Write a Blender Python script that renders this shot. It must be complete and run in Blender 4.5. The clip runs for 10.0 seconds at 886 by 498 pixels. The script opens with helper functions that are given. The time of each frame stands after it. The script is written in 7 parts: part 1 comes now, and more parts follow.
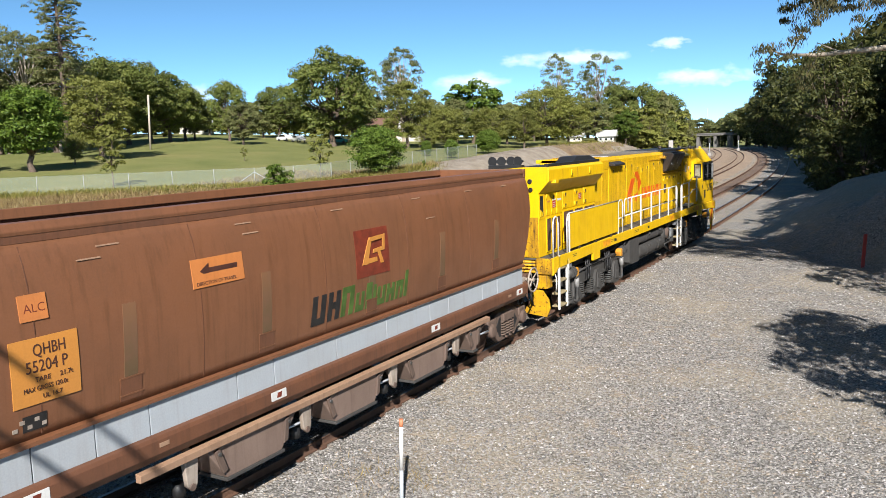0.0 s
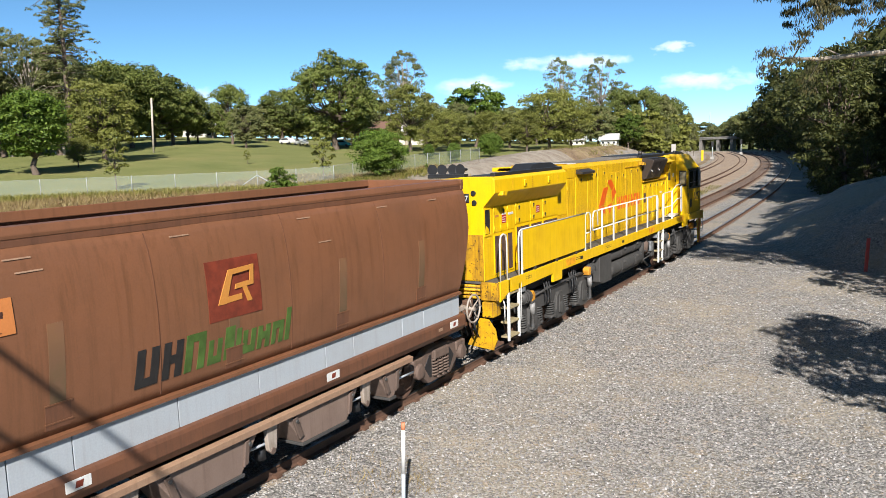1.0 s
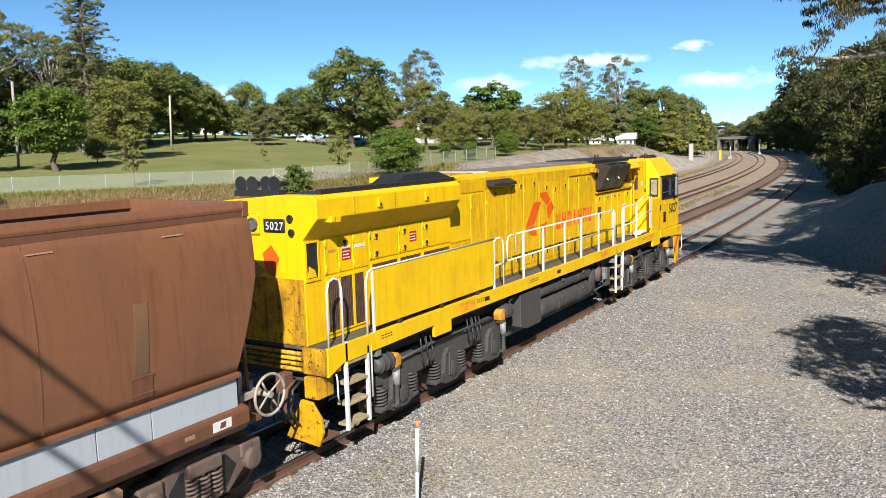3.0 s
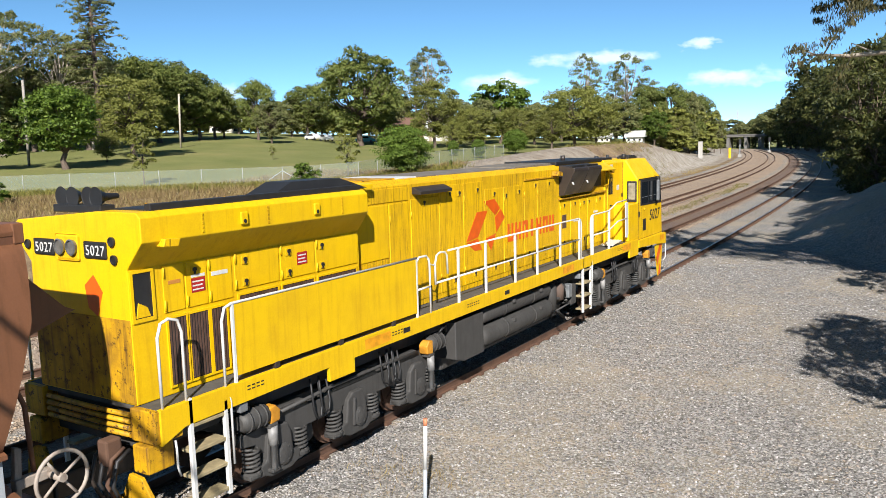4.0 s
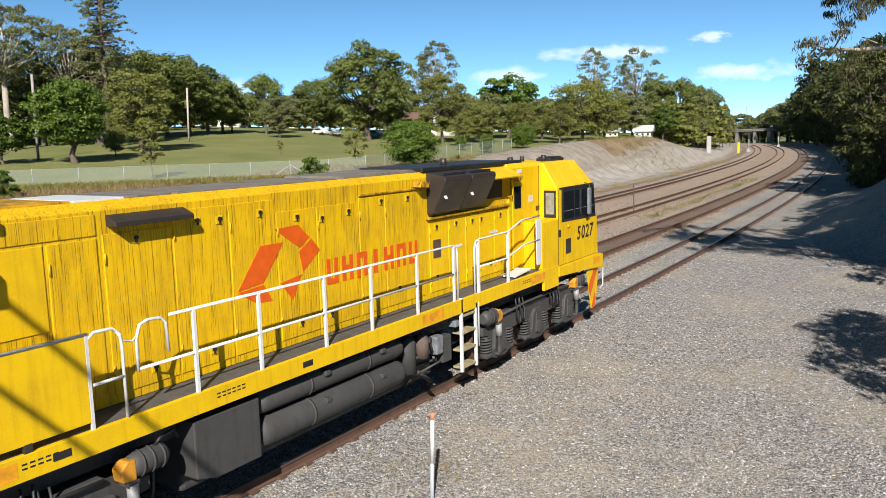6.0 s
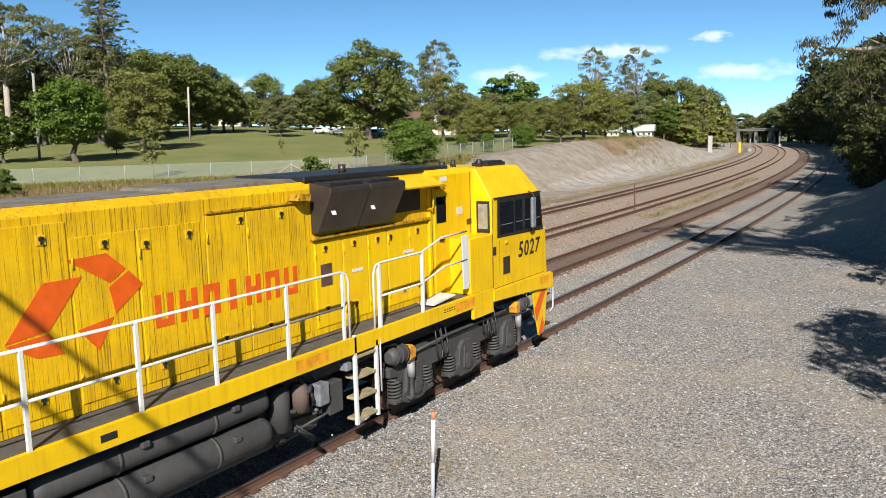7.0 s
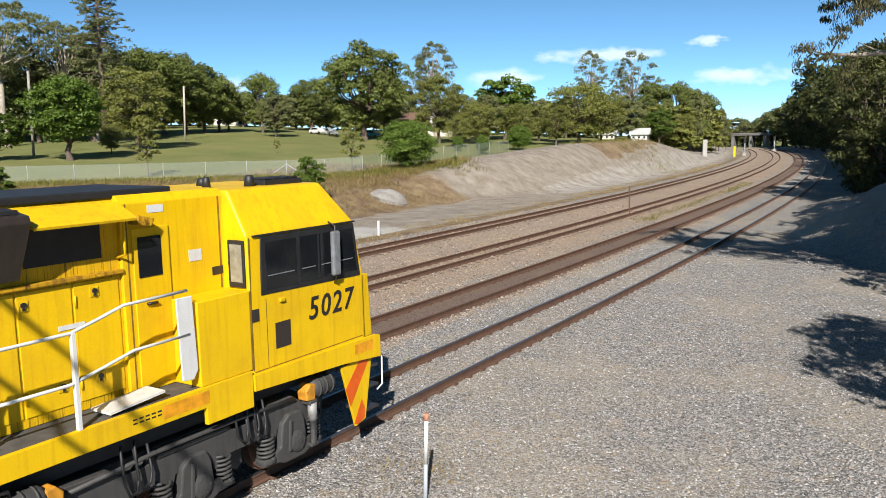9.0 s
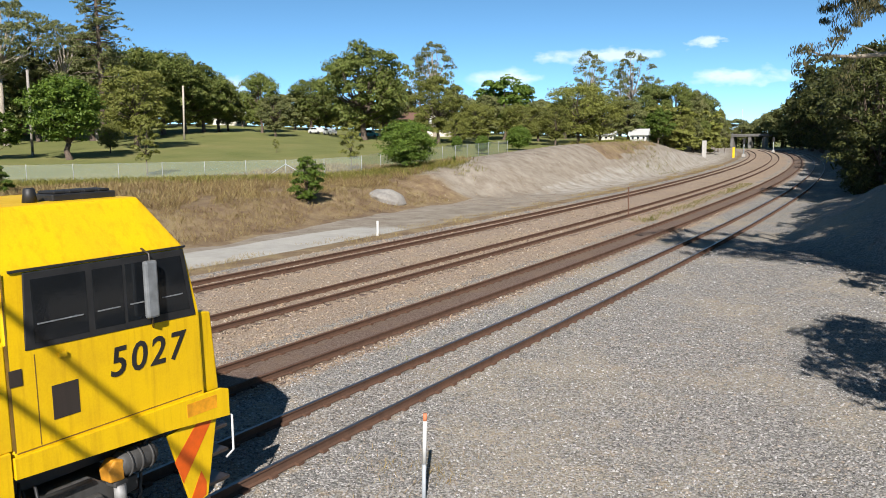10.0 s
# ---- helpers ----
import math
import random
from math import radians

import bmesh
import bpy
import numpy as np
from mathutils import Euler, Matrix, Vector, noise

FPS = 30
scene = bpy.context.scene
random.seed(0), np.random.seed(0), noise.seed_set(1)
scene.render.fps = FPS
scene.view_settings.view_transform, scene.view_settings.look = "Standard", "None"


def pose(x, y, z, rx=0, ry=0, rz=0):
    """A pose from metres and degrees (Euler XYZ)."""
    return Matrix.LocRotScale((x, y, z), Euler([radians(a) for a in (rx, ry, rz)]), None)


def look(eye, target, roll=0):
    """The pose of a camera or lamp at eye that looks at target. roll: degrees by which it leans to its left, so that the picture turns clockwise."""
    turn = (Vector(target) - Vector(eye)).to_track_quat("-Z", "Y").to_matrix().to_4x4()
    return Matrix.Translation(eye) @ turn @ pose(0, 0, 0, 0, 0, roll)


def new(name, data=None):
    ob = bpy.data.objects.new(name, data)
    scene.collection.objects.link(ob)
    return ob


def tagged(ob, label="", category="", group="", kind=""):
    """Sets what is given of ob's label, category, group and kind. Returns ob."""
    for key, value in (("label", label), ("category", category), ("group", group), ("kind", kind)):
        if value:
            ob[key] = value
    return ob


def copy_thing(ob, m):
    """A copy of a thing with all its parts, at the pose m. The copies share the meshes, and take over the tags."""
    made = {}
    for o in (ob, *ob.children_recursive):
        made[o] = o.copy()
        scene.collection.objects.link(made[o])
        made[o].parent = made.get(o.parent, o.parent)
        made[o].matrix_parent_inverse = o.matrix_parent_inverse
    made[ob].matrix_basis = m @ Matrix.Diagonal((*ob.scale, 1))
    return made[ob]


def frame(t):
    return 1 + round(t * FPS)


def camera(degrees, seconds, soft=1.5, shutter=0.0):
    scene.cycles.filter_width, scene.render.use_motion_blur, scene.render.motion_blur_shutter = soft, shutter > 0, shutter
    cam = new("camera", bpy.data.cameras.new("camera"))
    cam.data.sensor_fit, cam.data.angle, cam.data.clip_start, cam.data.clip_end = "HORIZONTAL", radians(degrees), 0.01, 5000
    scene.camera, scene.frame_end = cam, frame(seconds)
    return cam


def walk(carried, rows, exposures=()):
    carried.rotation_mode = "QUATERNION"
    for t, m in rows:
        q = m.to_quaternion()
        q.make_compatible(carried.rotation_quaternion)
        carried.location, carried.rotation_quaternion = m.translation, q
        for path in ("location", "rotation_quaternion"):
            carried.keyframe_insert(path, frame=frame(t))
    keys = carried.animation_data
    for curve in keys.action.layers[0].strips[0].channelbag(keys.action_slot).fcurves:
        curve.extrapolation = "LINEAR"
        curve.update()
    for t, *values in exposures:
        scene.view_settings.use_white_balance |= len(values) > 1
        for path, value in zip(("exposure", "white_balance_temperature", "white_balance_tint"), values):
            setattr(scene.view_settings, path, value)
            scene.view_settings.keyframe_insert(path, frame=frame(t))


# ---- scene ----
# ---------------------------------------------------------------- camera
EYE = (0.0, 0.0, 5.17)
AIM = ((0.0, -30.039, 7.602, 1.851), (0.5, -30.103, 7.464, 1.78), (1.0, -30.207, 7.356, 1.77), (1.5, -30.378, 7.319, 1.70),
       (2.0, -30.631, 7.356, 1.59), (2.5, -30.96, 7.385, 1.52), (4.0, -31.934, 7.559, 1.53), (4.5, -32.083, 7.619, 1.53),
       (5.0, -32.257, 7.740, 1.52), (5.5, -32.412, 7.868, 1.53), (7.0, -32.551, 7.989, 1.44), (7.5, -32.498, 7.985, 1.35),
       (8.0, -32.394, 7.972, 1.19), (8.5, -32.282, 7.930, 1.06), (9.0, -32.164, 7.890, 0.90), (9.5, -32.06, 7.860, 0.79),
       (10.0, -32.09, 7.878, 0.74))


def aim(yaw, pitch, roll):
    a, b = radians(yaw), radians(pitch)
    way = Vector((math.sin(a) * math.cos(b), math.cos(a) * math.cos(b), -math.sin(b)))
    return look(EYE, Vector(EYE) + way, -roll)


cam = camera(58.4, 10.0, soft=0.62)
walk(cam, [(t, aim(y, p, r)) for t, y, p, r in AIM], [(0, 1.04), (4.0, 1.0), (5.2, 0.88), (6.8, 0.85), (10, 0.85)])

# ---------------------------------------------------------------- sky, sun
SUN = Vector((0.77, -1.27, 1.0)).normalized()
SUN_EL = math.asin(SUN.z)
world = bpy.data.worlds.new("sky")
scene.world = world
world.use_nodes = True
wn = world.node_tree.nodes
sky = wn.new("ShaderNodeTexSky")
sky.sky_type = "NISHITA"
sky.sun_disc = False
sky.sun_elevation = SUN_EL
sky.sun_rotation = math.atan2(SUN.x, SUN.y)
sky.air_density, sky.dust_density, sky.ozone_density, sky.altitude = 1.0, 0.0, 1.5, 9000
wn["Background"].inputs["Strength"].default_value = 0.092
tint = wn.new("ShaderNodeHueSaturation")
tint.inputs["Hue"].default_value, tint.inputs["Saturation"].default_value = 0.484, 1.10
world.node_tree.links.new(sky.outputs[0], tint.inputs["Color"])
world.node_tree.links.new(tint.outputs[0], wn["Background"].inputs["Color"])
lamp = bpy.data.lights.new("sun", "SUN")
lamp.energy, lamp.angle, lamp.color = 5.0, radians(0.53), (1.0, 0.955, 0.90)
sun = new("sun", lamp)
sun.matrix_world = look((30, -60, 50), Vector((30, -60, 50)) - SUN)


# ---------------------------------------------------------------- materials
def mat(name):
    m = bpy.data.materials.new(name)
    m.use_nodes = True
    nt = m.node_tree
    return m, nt.nodes, nt.links, nt.nodes["Principled BSDF"]


def noise_tex(n, l, scale, detail=6.0, rough=0.6, stretch=None, coord="Object"):
    tc = n.new("ShaderNodeTexCoord")
    mp = n.new("ShaderNodeMapping")
    if stretch:
        mp.inputs["Scale"].default_value = stretch
    l.new(tc.outputs[coord], mp.inputs["Vector"])
    t = n.new("ShaderNodeTexNoise")
    t.inputs["Scale"].default_value, t.inputs["Detail"].default_value, t.inputs["Roughness"].default_value = scale, detail, rough
    l.new(mp.outputs[0], t.inputs["Vector"])
    return t


def ramp(n, l, src, *stops):
    r = n.new("ShaderNodeValToRGB")
    while len(r.color_ramp.elements) < len(stops):
        r.color_ramp.elements.new(0.5)
    for e, (p, c) in zip(r.color_ramp.elements, stops):
        e.position = p
        e.color = (*c, 1) if len(c) == 3 else c
    l.new(src, r.inputs[0])
    return r


def mixc(n, l, fac, a, b, mode="MIX"):
    x = n.new("ShaderNodeMix")
    x.data_type, x.blend_type = "RGBA", mode
    for sock, v in ((x.inputs[0], fac), (x.inputs[6], a), (x.inputs[7], b)):
        if isinstance(v, (int, float)):
            sock.default_value = v
        elif isinstance(v, tuple):
            sock.default_value = (*v, 1)
        else:
            l.new(v, sock)
    return x.outputs[2]


def bump(n, l, src, b, strength, dist):
    k = n.new("ShaderNodeBump")
    k.inputs["Strength"].default_value, k.inputs["Distance"].default_value = strength, dist
    l.new(src, k.inputs["Height"])
    l.new(k.outputs[0], b.inputs["Normal"])
    return k


def painted(name, base, grime, rough=0.45, metal=0.0, amount=0.5, scale=1.2, streak=True, chips=None, spec=0.5, soot=None):
    """Weathered paint or metal: broad stains, vertical streaks, fine grain, and chips."""
    m, n, l, b = mat(name)
    big = noise_tex(n, l, scale, 5)
    col = mixc(n, l, ramp(n, l, big.outputs[0], (0.42, (0, 0, 0)), (0.75, (amount,) * 3)).outputs[0], base, grime)
    if streak:
        st = noise_tex(n, l, 3.0, 4, 0.6, (3.5, 3.5, 0.22))
        col = mixc(n, l, ramp(n, l, st.outputs[0], (0.50, (0, 0, 0)), (0.72, (amount,) * 3)).outputs[0], col, grime)
    if soot:
        thin = noise_tex(n, l, 3.0, 6, 0.7, (17.0, 17.0, 0.30))
        col = mixc(n, l, ramp(n, l, thin.outputs[0], (0.54, (0, 0, 0)), (0.62, (0.75, 0.75, 0.75))).outputs[0], col, soot)
    fine = noise_tex(n, l, 40, 3)
    col = mixc(n, l, 0.18, col, ramp(n, l, fine.outputs[0], (0.3, (0.35, 0.35, 0.35)), (0.7, (0.65, 0.65, 0.65))).outputs[0], "OVERLAY")
    if chips:
        ch = noise_tex(n, l, 8, 9, 0.75)
        col = mixc(n, l, ramp(n, l, ch.outputs[0], (0.55, (0, 0, 0)), (0.60, (0.9, 0.9, 0.9))).outputs[0], col, chips)
    l.new(col, b.inputs["Base Color"])
    l.new(ramp(n, l, big.outputs[0], (0.3, (rough - 0.08,) * 3), (0.7, (min(rough + 0.15, 1),) * 3)).outputs[0], b.inputs["Roughness"])
    b.inputs["Metallic"].default_value = metal
    b.inputs["Specular IOR Level"].default_value = spec
    bump(n, l, fine.outputs[0], b, 0.12, 0.01)
    return m


def plain(name, base, rough=0.5, metal=0.0, var=0.25, scale=6.0):
    m, n, l, b = mat(name)
    t = noise_tex(n, l, scale, 6)
    dark = tuple(c * (1 - var) for c in base)
    light = tuple(min(c * (1 + var), 1) for c in base)
    l.new(ramp(n, l, t.outputs[0], (0.35, dark), (0.65, light)).outputs[0], b.inputs["Base Color"])
    b.inputs["Roughness"].default_value, b.inputs["Metallic"].default_value = rough, metal
    bump(n, l, t.outputs[0], b, 0.1, 0.01)
    return m


def leafy(name, dark, mid, light, trans=0.38):
    m, n, l, b = mat(name)
    g = n.new("ShaderNodeNewGeometry")
    r = ramp(n, l, g.outputs["Random Per Island"], (0.0, dark), (0.55, mid), (1.0, light))
    oi = n.new("ShaderNodeObjectInfo")
    hs = n.new("ShaderNodeHueSaturation")
    mr = n.new("ShaderNodeMapRange")
    mr.inputs["To Min"].default_value, mr.inputs["To Max"].default_value = 0.8, 1.2
    l.new(oi.outputs["Random"], mr.inputs["Value"])
    l.new(mr.outputs[0], hs.inputs["Value"])
    l.new(r.outputs[0], hs.inputs["Color"])
    l.new(hs.outputs[0], b.inputs["Base Color"])
    b.inputs["Roughness"].default_value = 0.55
    b.inputs["Specular IOR Level"].default_value = 0.3
    t = n.new("ShaderNodeBsdfTranslucent")
    l.new(hs.outputs[0], t.inputs["Color"])
    x = n.new("ShaderNodeMixShader")
    x.inputs[0].default_value = trans
    l.new(b.outputs[0], x.inputs[1])
    l.new(t.outputs[0], x.inputs[2])
    l.new(x.outputs[0], n["Material Output"].inputs["Surface"])
    return m


def ground_material():
    m, n, l, b = mat("ground")

    def attr(name):
        a = n.new("ShaderNodeAttribute")
        a.attribute_name = name
        return a.outputs["Fac"]

    def soft(src, scale, lo=0.42, hi=0.58, k=0.35):
        """A zone's weight, its edge broken up by noise."""
        t = noise_tex(n, l, scale, 8, 0.65)
        s = n.new("ShaderNodeMath")
        s.operation = "MULTIPLY_ADD"
        s.inputs[1].default_value, s.inputs[2].default_value = k, -k / 2
        l.new(t.outputs[0], s.inputs[0])
        a = n.new("ShaderNodeMath")
        a.operation = "ADD"
        l.new(src, a.inputs[0])
        l.new(s.outputs[0], a.inputs[1])
        return ramp(n, l, a.outputs[0], (lo, (0, 0, 0)), (hi, (1, 1, 1))).outputs[0]

    tc = n.new("ShaderNodeTexCoord")
    # crushed stone: single stones by voronoi cells, the shade between them multiplied into the colour
    v = n.new("ShaderNodeTexVoronoi")
    v.inputs["Scale"].default_value = 15.0
    l.new(tc.outputs["Object"], v.inputs["Vector"])
    v2 = n.new("ShaderNodeTexVoronoi")
    v2.inputs["Scale"].default_value = 25.0
    l.new(tc.outputs["Object"], v2.inputs["Vector"])
    sep = n.new("ShaderNodeSeparateColor")
    l.new(v.outputs["Color"], sep.inputs[0])
    stone = ramp(n, l, sep.outputs[0], (0.0, (0.146, 0.138, 0.129)), (0.3, (0.247, 0.237, 0.220)), (0.7, (0.336, 0.320, 0.301)), (0.93, (0.380, 0.362, 0.335)),
                 (1.0, (0.49, 0.457, 0.403))).outputs[0]
    gap_shade = ramp(n, l, v.outputs["Distance"], (0.38, (1, 1, 1)), (0.72, (0.25, 0.24, 0.23))).outputs[0]
    stone = mixc(n, l, 0.75, stone, gap_shade, "MULTIPLY")
    sep2 = n.new("ShaderNodeSeparateColor")
    l.new(v2.outputs["Color"], sep2.inputs[0])
    chip = ramp(n, l, sep2.outputs[0], (0.0, (0.146, 0.134, 0.125)), (0.5, (0.279, 0.263, 0.243)), (0.9, (0.368, 0.346, 0.318)), (1.0, (0.418, 0.391, 0.359))).outputs[0]
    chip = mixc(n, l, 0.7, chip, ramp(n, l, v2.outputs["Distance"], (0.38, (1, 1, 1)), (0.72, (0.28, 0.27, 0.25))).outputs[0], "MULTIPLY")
    patch = noise_tex(n, l, 7.0, 3, 0.6)
    stone = mixc(n, l, ramp(n, l, patch.outputs[0], (0.47, (0, 0, 0)), (0.53, (1, 1, 1))).outputs[0], stone, chip)
    broad = noise_tex(n, l, 0.22, 5, 0.6)
    stone = mixc(n, l, ramp(n, l, broad.outputs[0], (0.48, (0, 0, 0)), (0.60, (0.5, 0.5, 0.5))).outputs[0], stone, (0.331, 0.281, 0.205))
    mid = noise_tex(n, l, 2.2, 5, 0.6)
    stone = mixc(n, l, ramp(n, l, mid.outputs[0], (0.55, (0, 0, 0)), (0.68, (0.55, 0.55, 0.55))).outputs[0], stone, (0.338, 0.266, 0.18))
    # rusty ballast
    rust = mixc(n, l, 0.58, stone, (0.302, 0.202, 0.126))
    col = mixc(n, l, soft(attr("rust"), 1.2, 0.25, 0.85), stone, rust)
    soil = mixc(n, l, 0.72, stone, (0.119, 0.065, 0.04))
    col = mixc(n, l, soft(attr("soil"), 1.5, 0.35, 0.75), col, soil)
    # dusty fill and path
    dn = noise_tex(n, l, 0.7, 9, 0.7)
    dirt = ramp(n, l, dn.outputs[0], (0.3, (0.166, 0.13, 0.097)), (0.5, (0.248, 0.212, 0.169)), (0.7, (0.317, 0.281, 0.234))).outputs[0]
    col = mixc(n, l, soft(attr("dirt"), 0.6), col, dirt)
    pale = ramp(n, l, dn.outputs[0], (0.3, (0.317, 0.302, 0.274)), (0.7, (0.432, 0.41, 0.367))).outputs[0]
    col = mixc(n, l, soft(attr("path"), 0.9, 0.40, 0.56, 0.5), col, pale)
    # dry grass
    gn = noise_tex(n, l, 0.5, 10, 0.75)
    dry = ramp(n, l, gn.outputs[0], (0.3, (0.094, 0.061, 0.04)), (0.45, (0.173, 0.119, 0.072)), (0.6, (0.259, 0.194, 0.108)), (0.75, (0.144, 0.137, 0.043))).outputs[0]
    col = mixc(n, l, soft(attr("dry"), 0.8), col, dry)
    # mown lawn
    ln = noise_tex(n, l, 0.09, 10, 0.7)
    lawn = ramp(n, l, ln.outputs[0], (0.3, (0.113, 0.130, 0.037)), (0.5, (0.159, 0.166, 0.054)), (0.7, (0.205, 0.184, 0.070))).outputs[0]
    col = mixc(n, l, soft(attr("lawn"), 0.3), col, lawn)
    l.new(col, b.inputs["Base Color"])
    b.inputs["Roughness"].default_value = 0.9
    b.inputs["Specular IOR Level"].default_value = 0.2
    h = mixc(n, l, 0.5, v.outputs["Distance"], v2.outputs["Distance"])
    k = bump(n, l, h, b, 0.8, 0.05)
    k.invert = True
    return m


GROUND = ground_material()
YELLOW = painted("yellow_paint", (0.65, 0.405, 0.0029), (0.33, 0.17, 0.0072), 0.45, amount=0.34, spec=0.3)
YELLOW_DIRTY = painted("streaked_yellow_paint", (0.63, 0.375, 0.0029), (0.20, 0.10, 0.008), 0.5, amount=0.38, soot=(0.045, 0.024, 0.006), spec=0.3)
YELLOW_RUST = painted("soiled_yellow_paint", (0.50, 0.27, 0.006), (0.11, 0.05, 0.012), 0.6, amount=0.9, scale=2.2, chips=(0.06, 0.028, 0.01), spec=0.25)
BROWN = painted("brown_wagon_paint", (0.162, 0.068, 0.033), (0.096, 0.041, 0.018), 0.42, amount=0.6, scale=0.8)
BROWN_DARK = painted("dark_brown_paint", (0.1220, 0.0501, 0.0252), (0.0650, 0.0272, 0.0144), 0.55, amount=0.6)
BEIGE = painted("dusty_tan_paint", (0.288, 0.18, 0.115), (0.173, 0.094, 0.058), 0.6, amount=0.5)
GALV = painted("pale_grey_sheet", (0.3216, 0.3526, 0.3836), (0.2477, 0.2417, 0.2356), 0.45, metal=0.0, amount=0.35, scale=0.9)
UNDER = painted("grey_underframe", (0.048, 0.046, 0.044), (0.022, 0.020, 0.018), 0.65, amount=0.6)
UNDER_BROWN = painted("dusty_brown_underframe", (0.108, 0.072, 0.056), (0.043, 0.03, 0.023), 0.7, amount=0.6)
# Black of sooty parts, also of plates that stand in for shaded openings.
BLACK = plain("black_soot_and_voids", (0.013, 0.013, 0.014), 0.55)
DUCT = painted("sooty_brown_duct", (0.032, 0.024, 0.02), (0.014, 0.012, 0.01), 0.4, amount=0.6)
DECK = plain("dark_deck", (0.061, 0.058, 0.054), 0.8)
WHITE = painted("white_paint", (0.562, 0.562, 0.547), (0.324, 0.302, 0.274), 0.4, amount=0.35)
ORANGE = plain("orange_red_paint", (0.562, 0.083, 0.0043), 0.45, var=0.12)
ORANGE_BOARD = painted("orange_board", (0.446, 0.158, 0.043), (0.288, 0.094, 0.029), 0.5, amount=0.4)
TAN_BOARD = painted("ochre_board", (0.4536, 0.1895, 0.0366), (0.3402, 0.1530, 0.0348), 0.5, amount=0.35)
RED = plain("red_paint", (0.302, 0.014, 0.014), 0.5)
RUST_RED = plain("faded_red_paint", (0.144, 0.025, 0.011), 0.55)
GREEN = plain("faded_green_paint", (0.050, 0.096, 0.018), 0.5)
INK = plain("black_paint", (0.014, 0.013, 0.013), 0.5)
GLASS_DARK = plain("dark_window_glass", (0.0086, 0.01, 0.012), 0.06, var=0.1)
RUST = painted("rusty_rail_steel", (0.097, 0.049, 0.029), (0.05, 0.027, 0.019), 0.8, amount=0.6, scale=3, streak=False)
STEEL = plain("worn_rail_head", (0.15, 0.14, 0.14), 0.32, 0.85)
CONCRETE = painted("concrete", (0.331, 0.317, 0.295), (0.202, 0.187, 0.166), 0.85, amount=0.5)
WOOD = plain("grey_timber", (0.238, 0.216, 0.187), 0.85)
BARK = plain("bark", (0.094, 0.068, 0.05), 0.9, var=0.4)
BARK_PALE = plain("pale_bark", (0.288, 0.245, 0.194), 0.85, var=0.35)
LEAF_BRIGHT = leafy("bright_leaves", (0.048, 0.083, 0.010), (0.091, 0.145, 0.017), (0.146, 0.199, 0.032))
LEAF_DARK = leafy("dark_leaves", (0.091, 0.119, 0.025), (0.134, 0.162, 0.035), (0.180, 0.193, 0.050))
LEAF_OLIVE = leafy("olive_leaves", (0.129, 0.140, 0.029), (0.183, 0.194, 0.041), (0.218, 0.217, 0.061))
LEAF_GUM = leafy("gum_leaves", (0.121, 0.146, 0.053), (0.180, 0.192, 0.066), (0.220, 0.212, 0.088))
LEAF_RUSSET = leafy("russet_gum_leaves", (0.050, 0.056, 0.024), (0.107, 0.099, 0.038), (0.178, 0.146, 0.065))
# Lineside foliage: the shade of the tree wall is put into the leaf colour.
LEAF_WALL = leafy("shade_darkened_leaves", (0.030, 0.040, 0.012), (0.066, 0.075, 0.020), (0.116, 0.117, 0.034))
STRAW = leafy("dry_grass", (0.1728, 0.1162, 0.0473), (0.2940, 0.2150, 0.0869), (0.3624, 0.2979, 0.1342), 0.3)
SCRUB = leafy("dead_scrub", (0.0775, 0.0448, 0.0243), (0.1674, 0.1008, 0.0540), (0.2449, 0.1708, 0.0878), 0.2)
WEED = leafy("green_weeds", (0.0800, 0.0878, 0.0168), (0.1728, 0.1647, 0.0348), (0.2768, 0.2336, 0.0600), 0.3)


# ---------------------------------------------------------------- mesh helpers
def obj(name, bm, material, parent=None, label="", smooth=False):
    me = bpy.data.meshes.new(name)
    bm.normal_update()
    bm.to_mesh(me)
    bm.free()
    for mm in (material if isinstance(material, (list, tuple)) else [material]):
        me.materials.append(mm)
    if smooth:
        for p in me.polygons:
            p.use_smooth = True
    ob = new(name, me)
    if parent:
        ob.parent = parent
    if label:
        ob["label"] = label
    return ob


def part(name, bm, material, parent, label="", smooth=False):
    return obj(name, bm, material, parent, label, smooth)


def thing(name, label, category, group="", kind="", at=None):
    e = new(name)
    e.empty_display_size = 0.2
    if at is not None:
        e.matrix_basis = at
    return tagged(e, label, category, group, kind)


def add_box(bm, x0, x1, y0, y1, z0, z1, bev=0.0, m=None, mi=0):
    vs = [bm.verts.new((x, y, z)) for x in (x0, x1) for y in (y0, y1) for z in (z0, z1)]
    fs = [bm.faces.new([vs[i] for i in q]) for q in ((0, 1, 3, 2), (4, 6, 7, 5), (0, 4, 5, 1), (2, 3, 7, 6), (0, 2, 6, 4), (1, 5, 7, 3))]
    for fc in fs:
        fc.material_index = mi
    if bev:
        es = list({e for fc in fs for e in fc.edges})
        r = bmesh.ops.bevel(bm, geom=es, offset=bev, segments=2, affect="EDGES", profile=0.5)
        vs = list({v for fc in r["faces"] for v in fc.verts} | {v for v in vs if v.is_valid})
    if m is not None:
        bmesh.ops.transform(bm, matrix=m, verts=[v for v in vs if v.is_valid])
    return vs


def box(x0, x1, y0, y1, z0, z1, bev=0.0):
    bm = bmesh.new()
    add_box(bm, x0, x1, y0, y1, z0, z1, bev)
    return bm


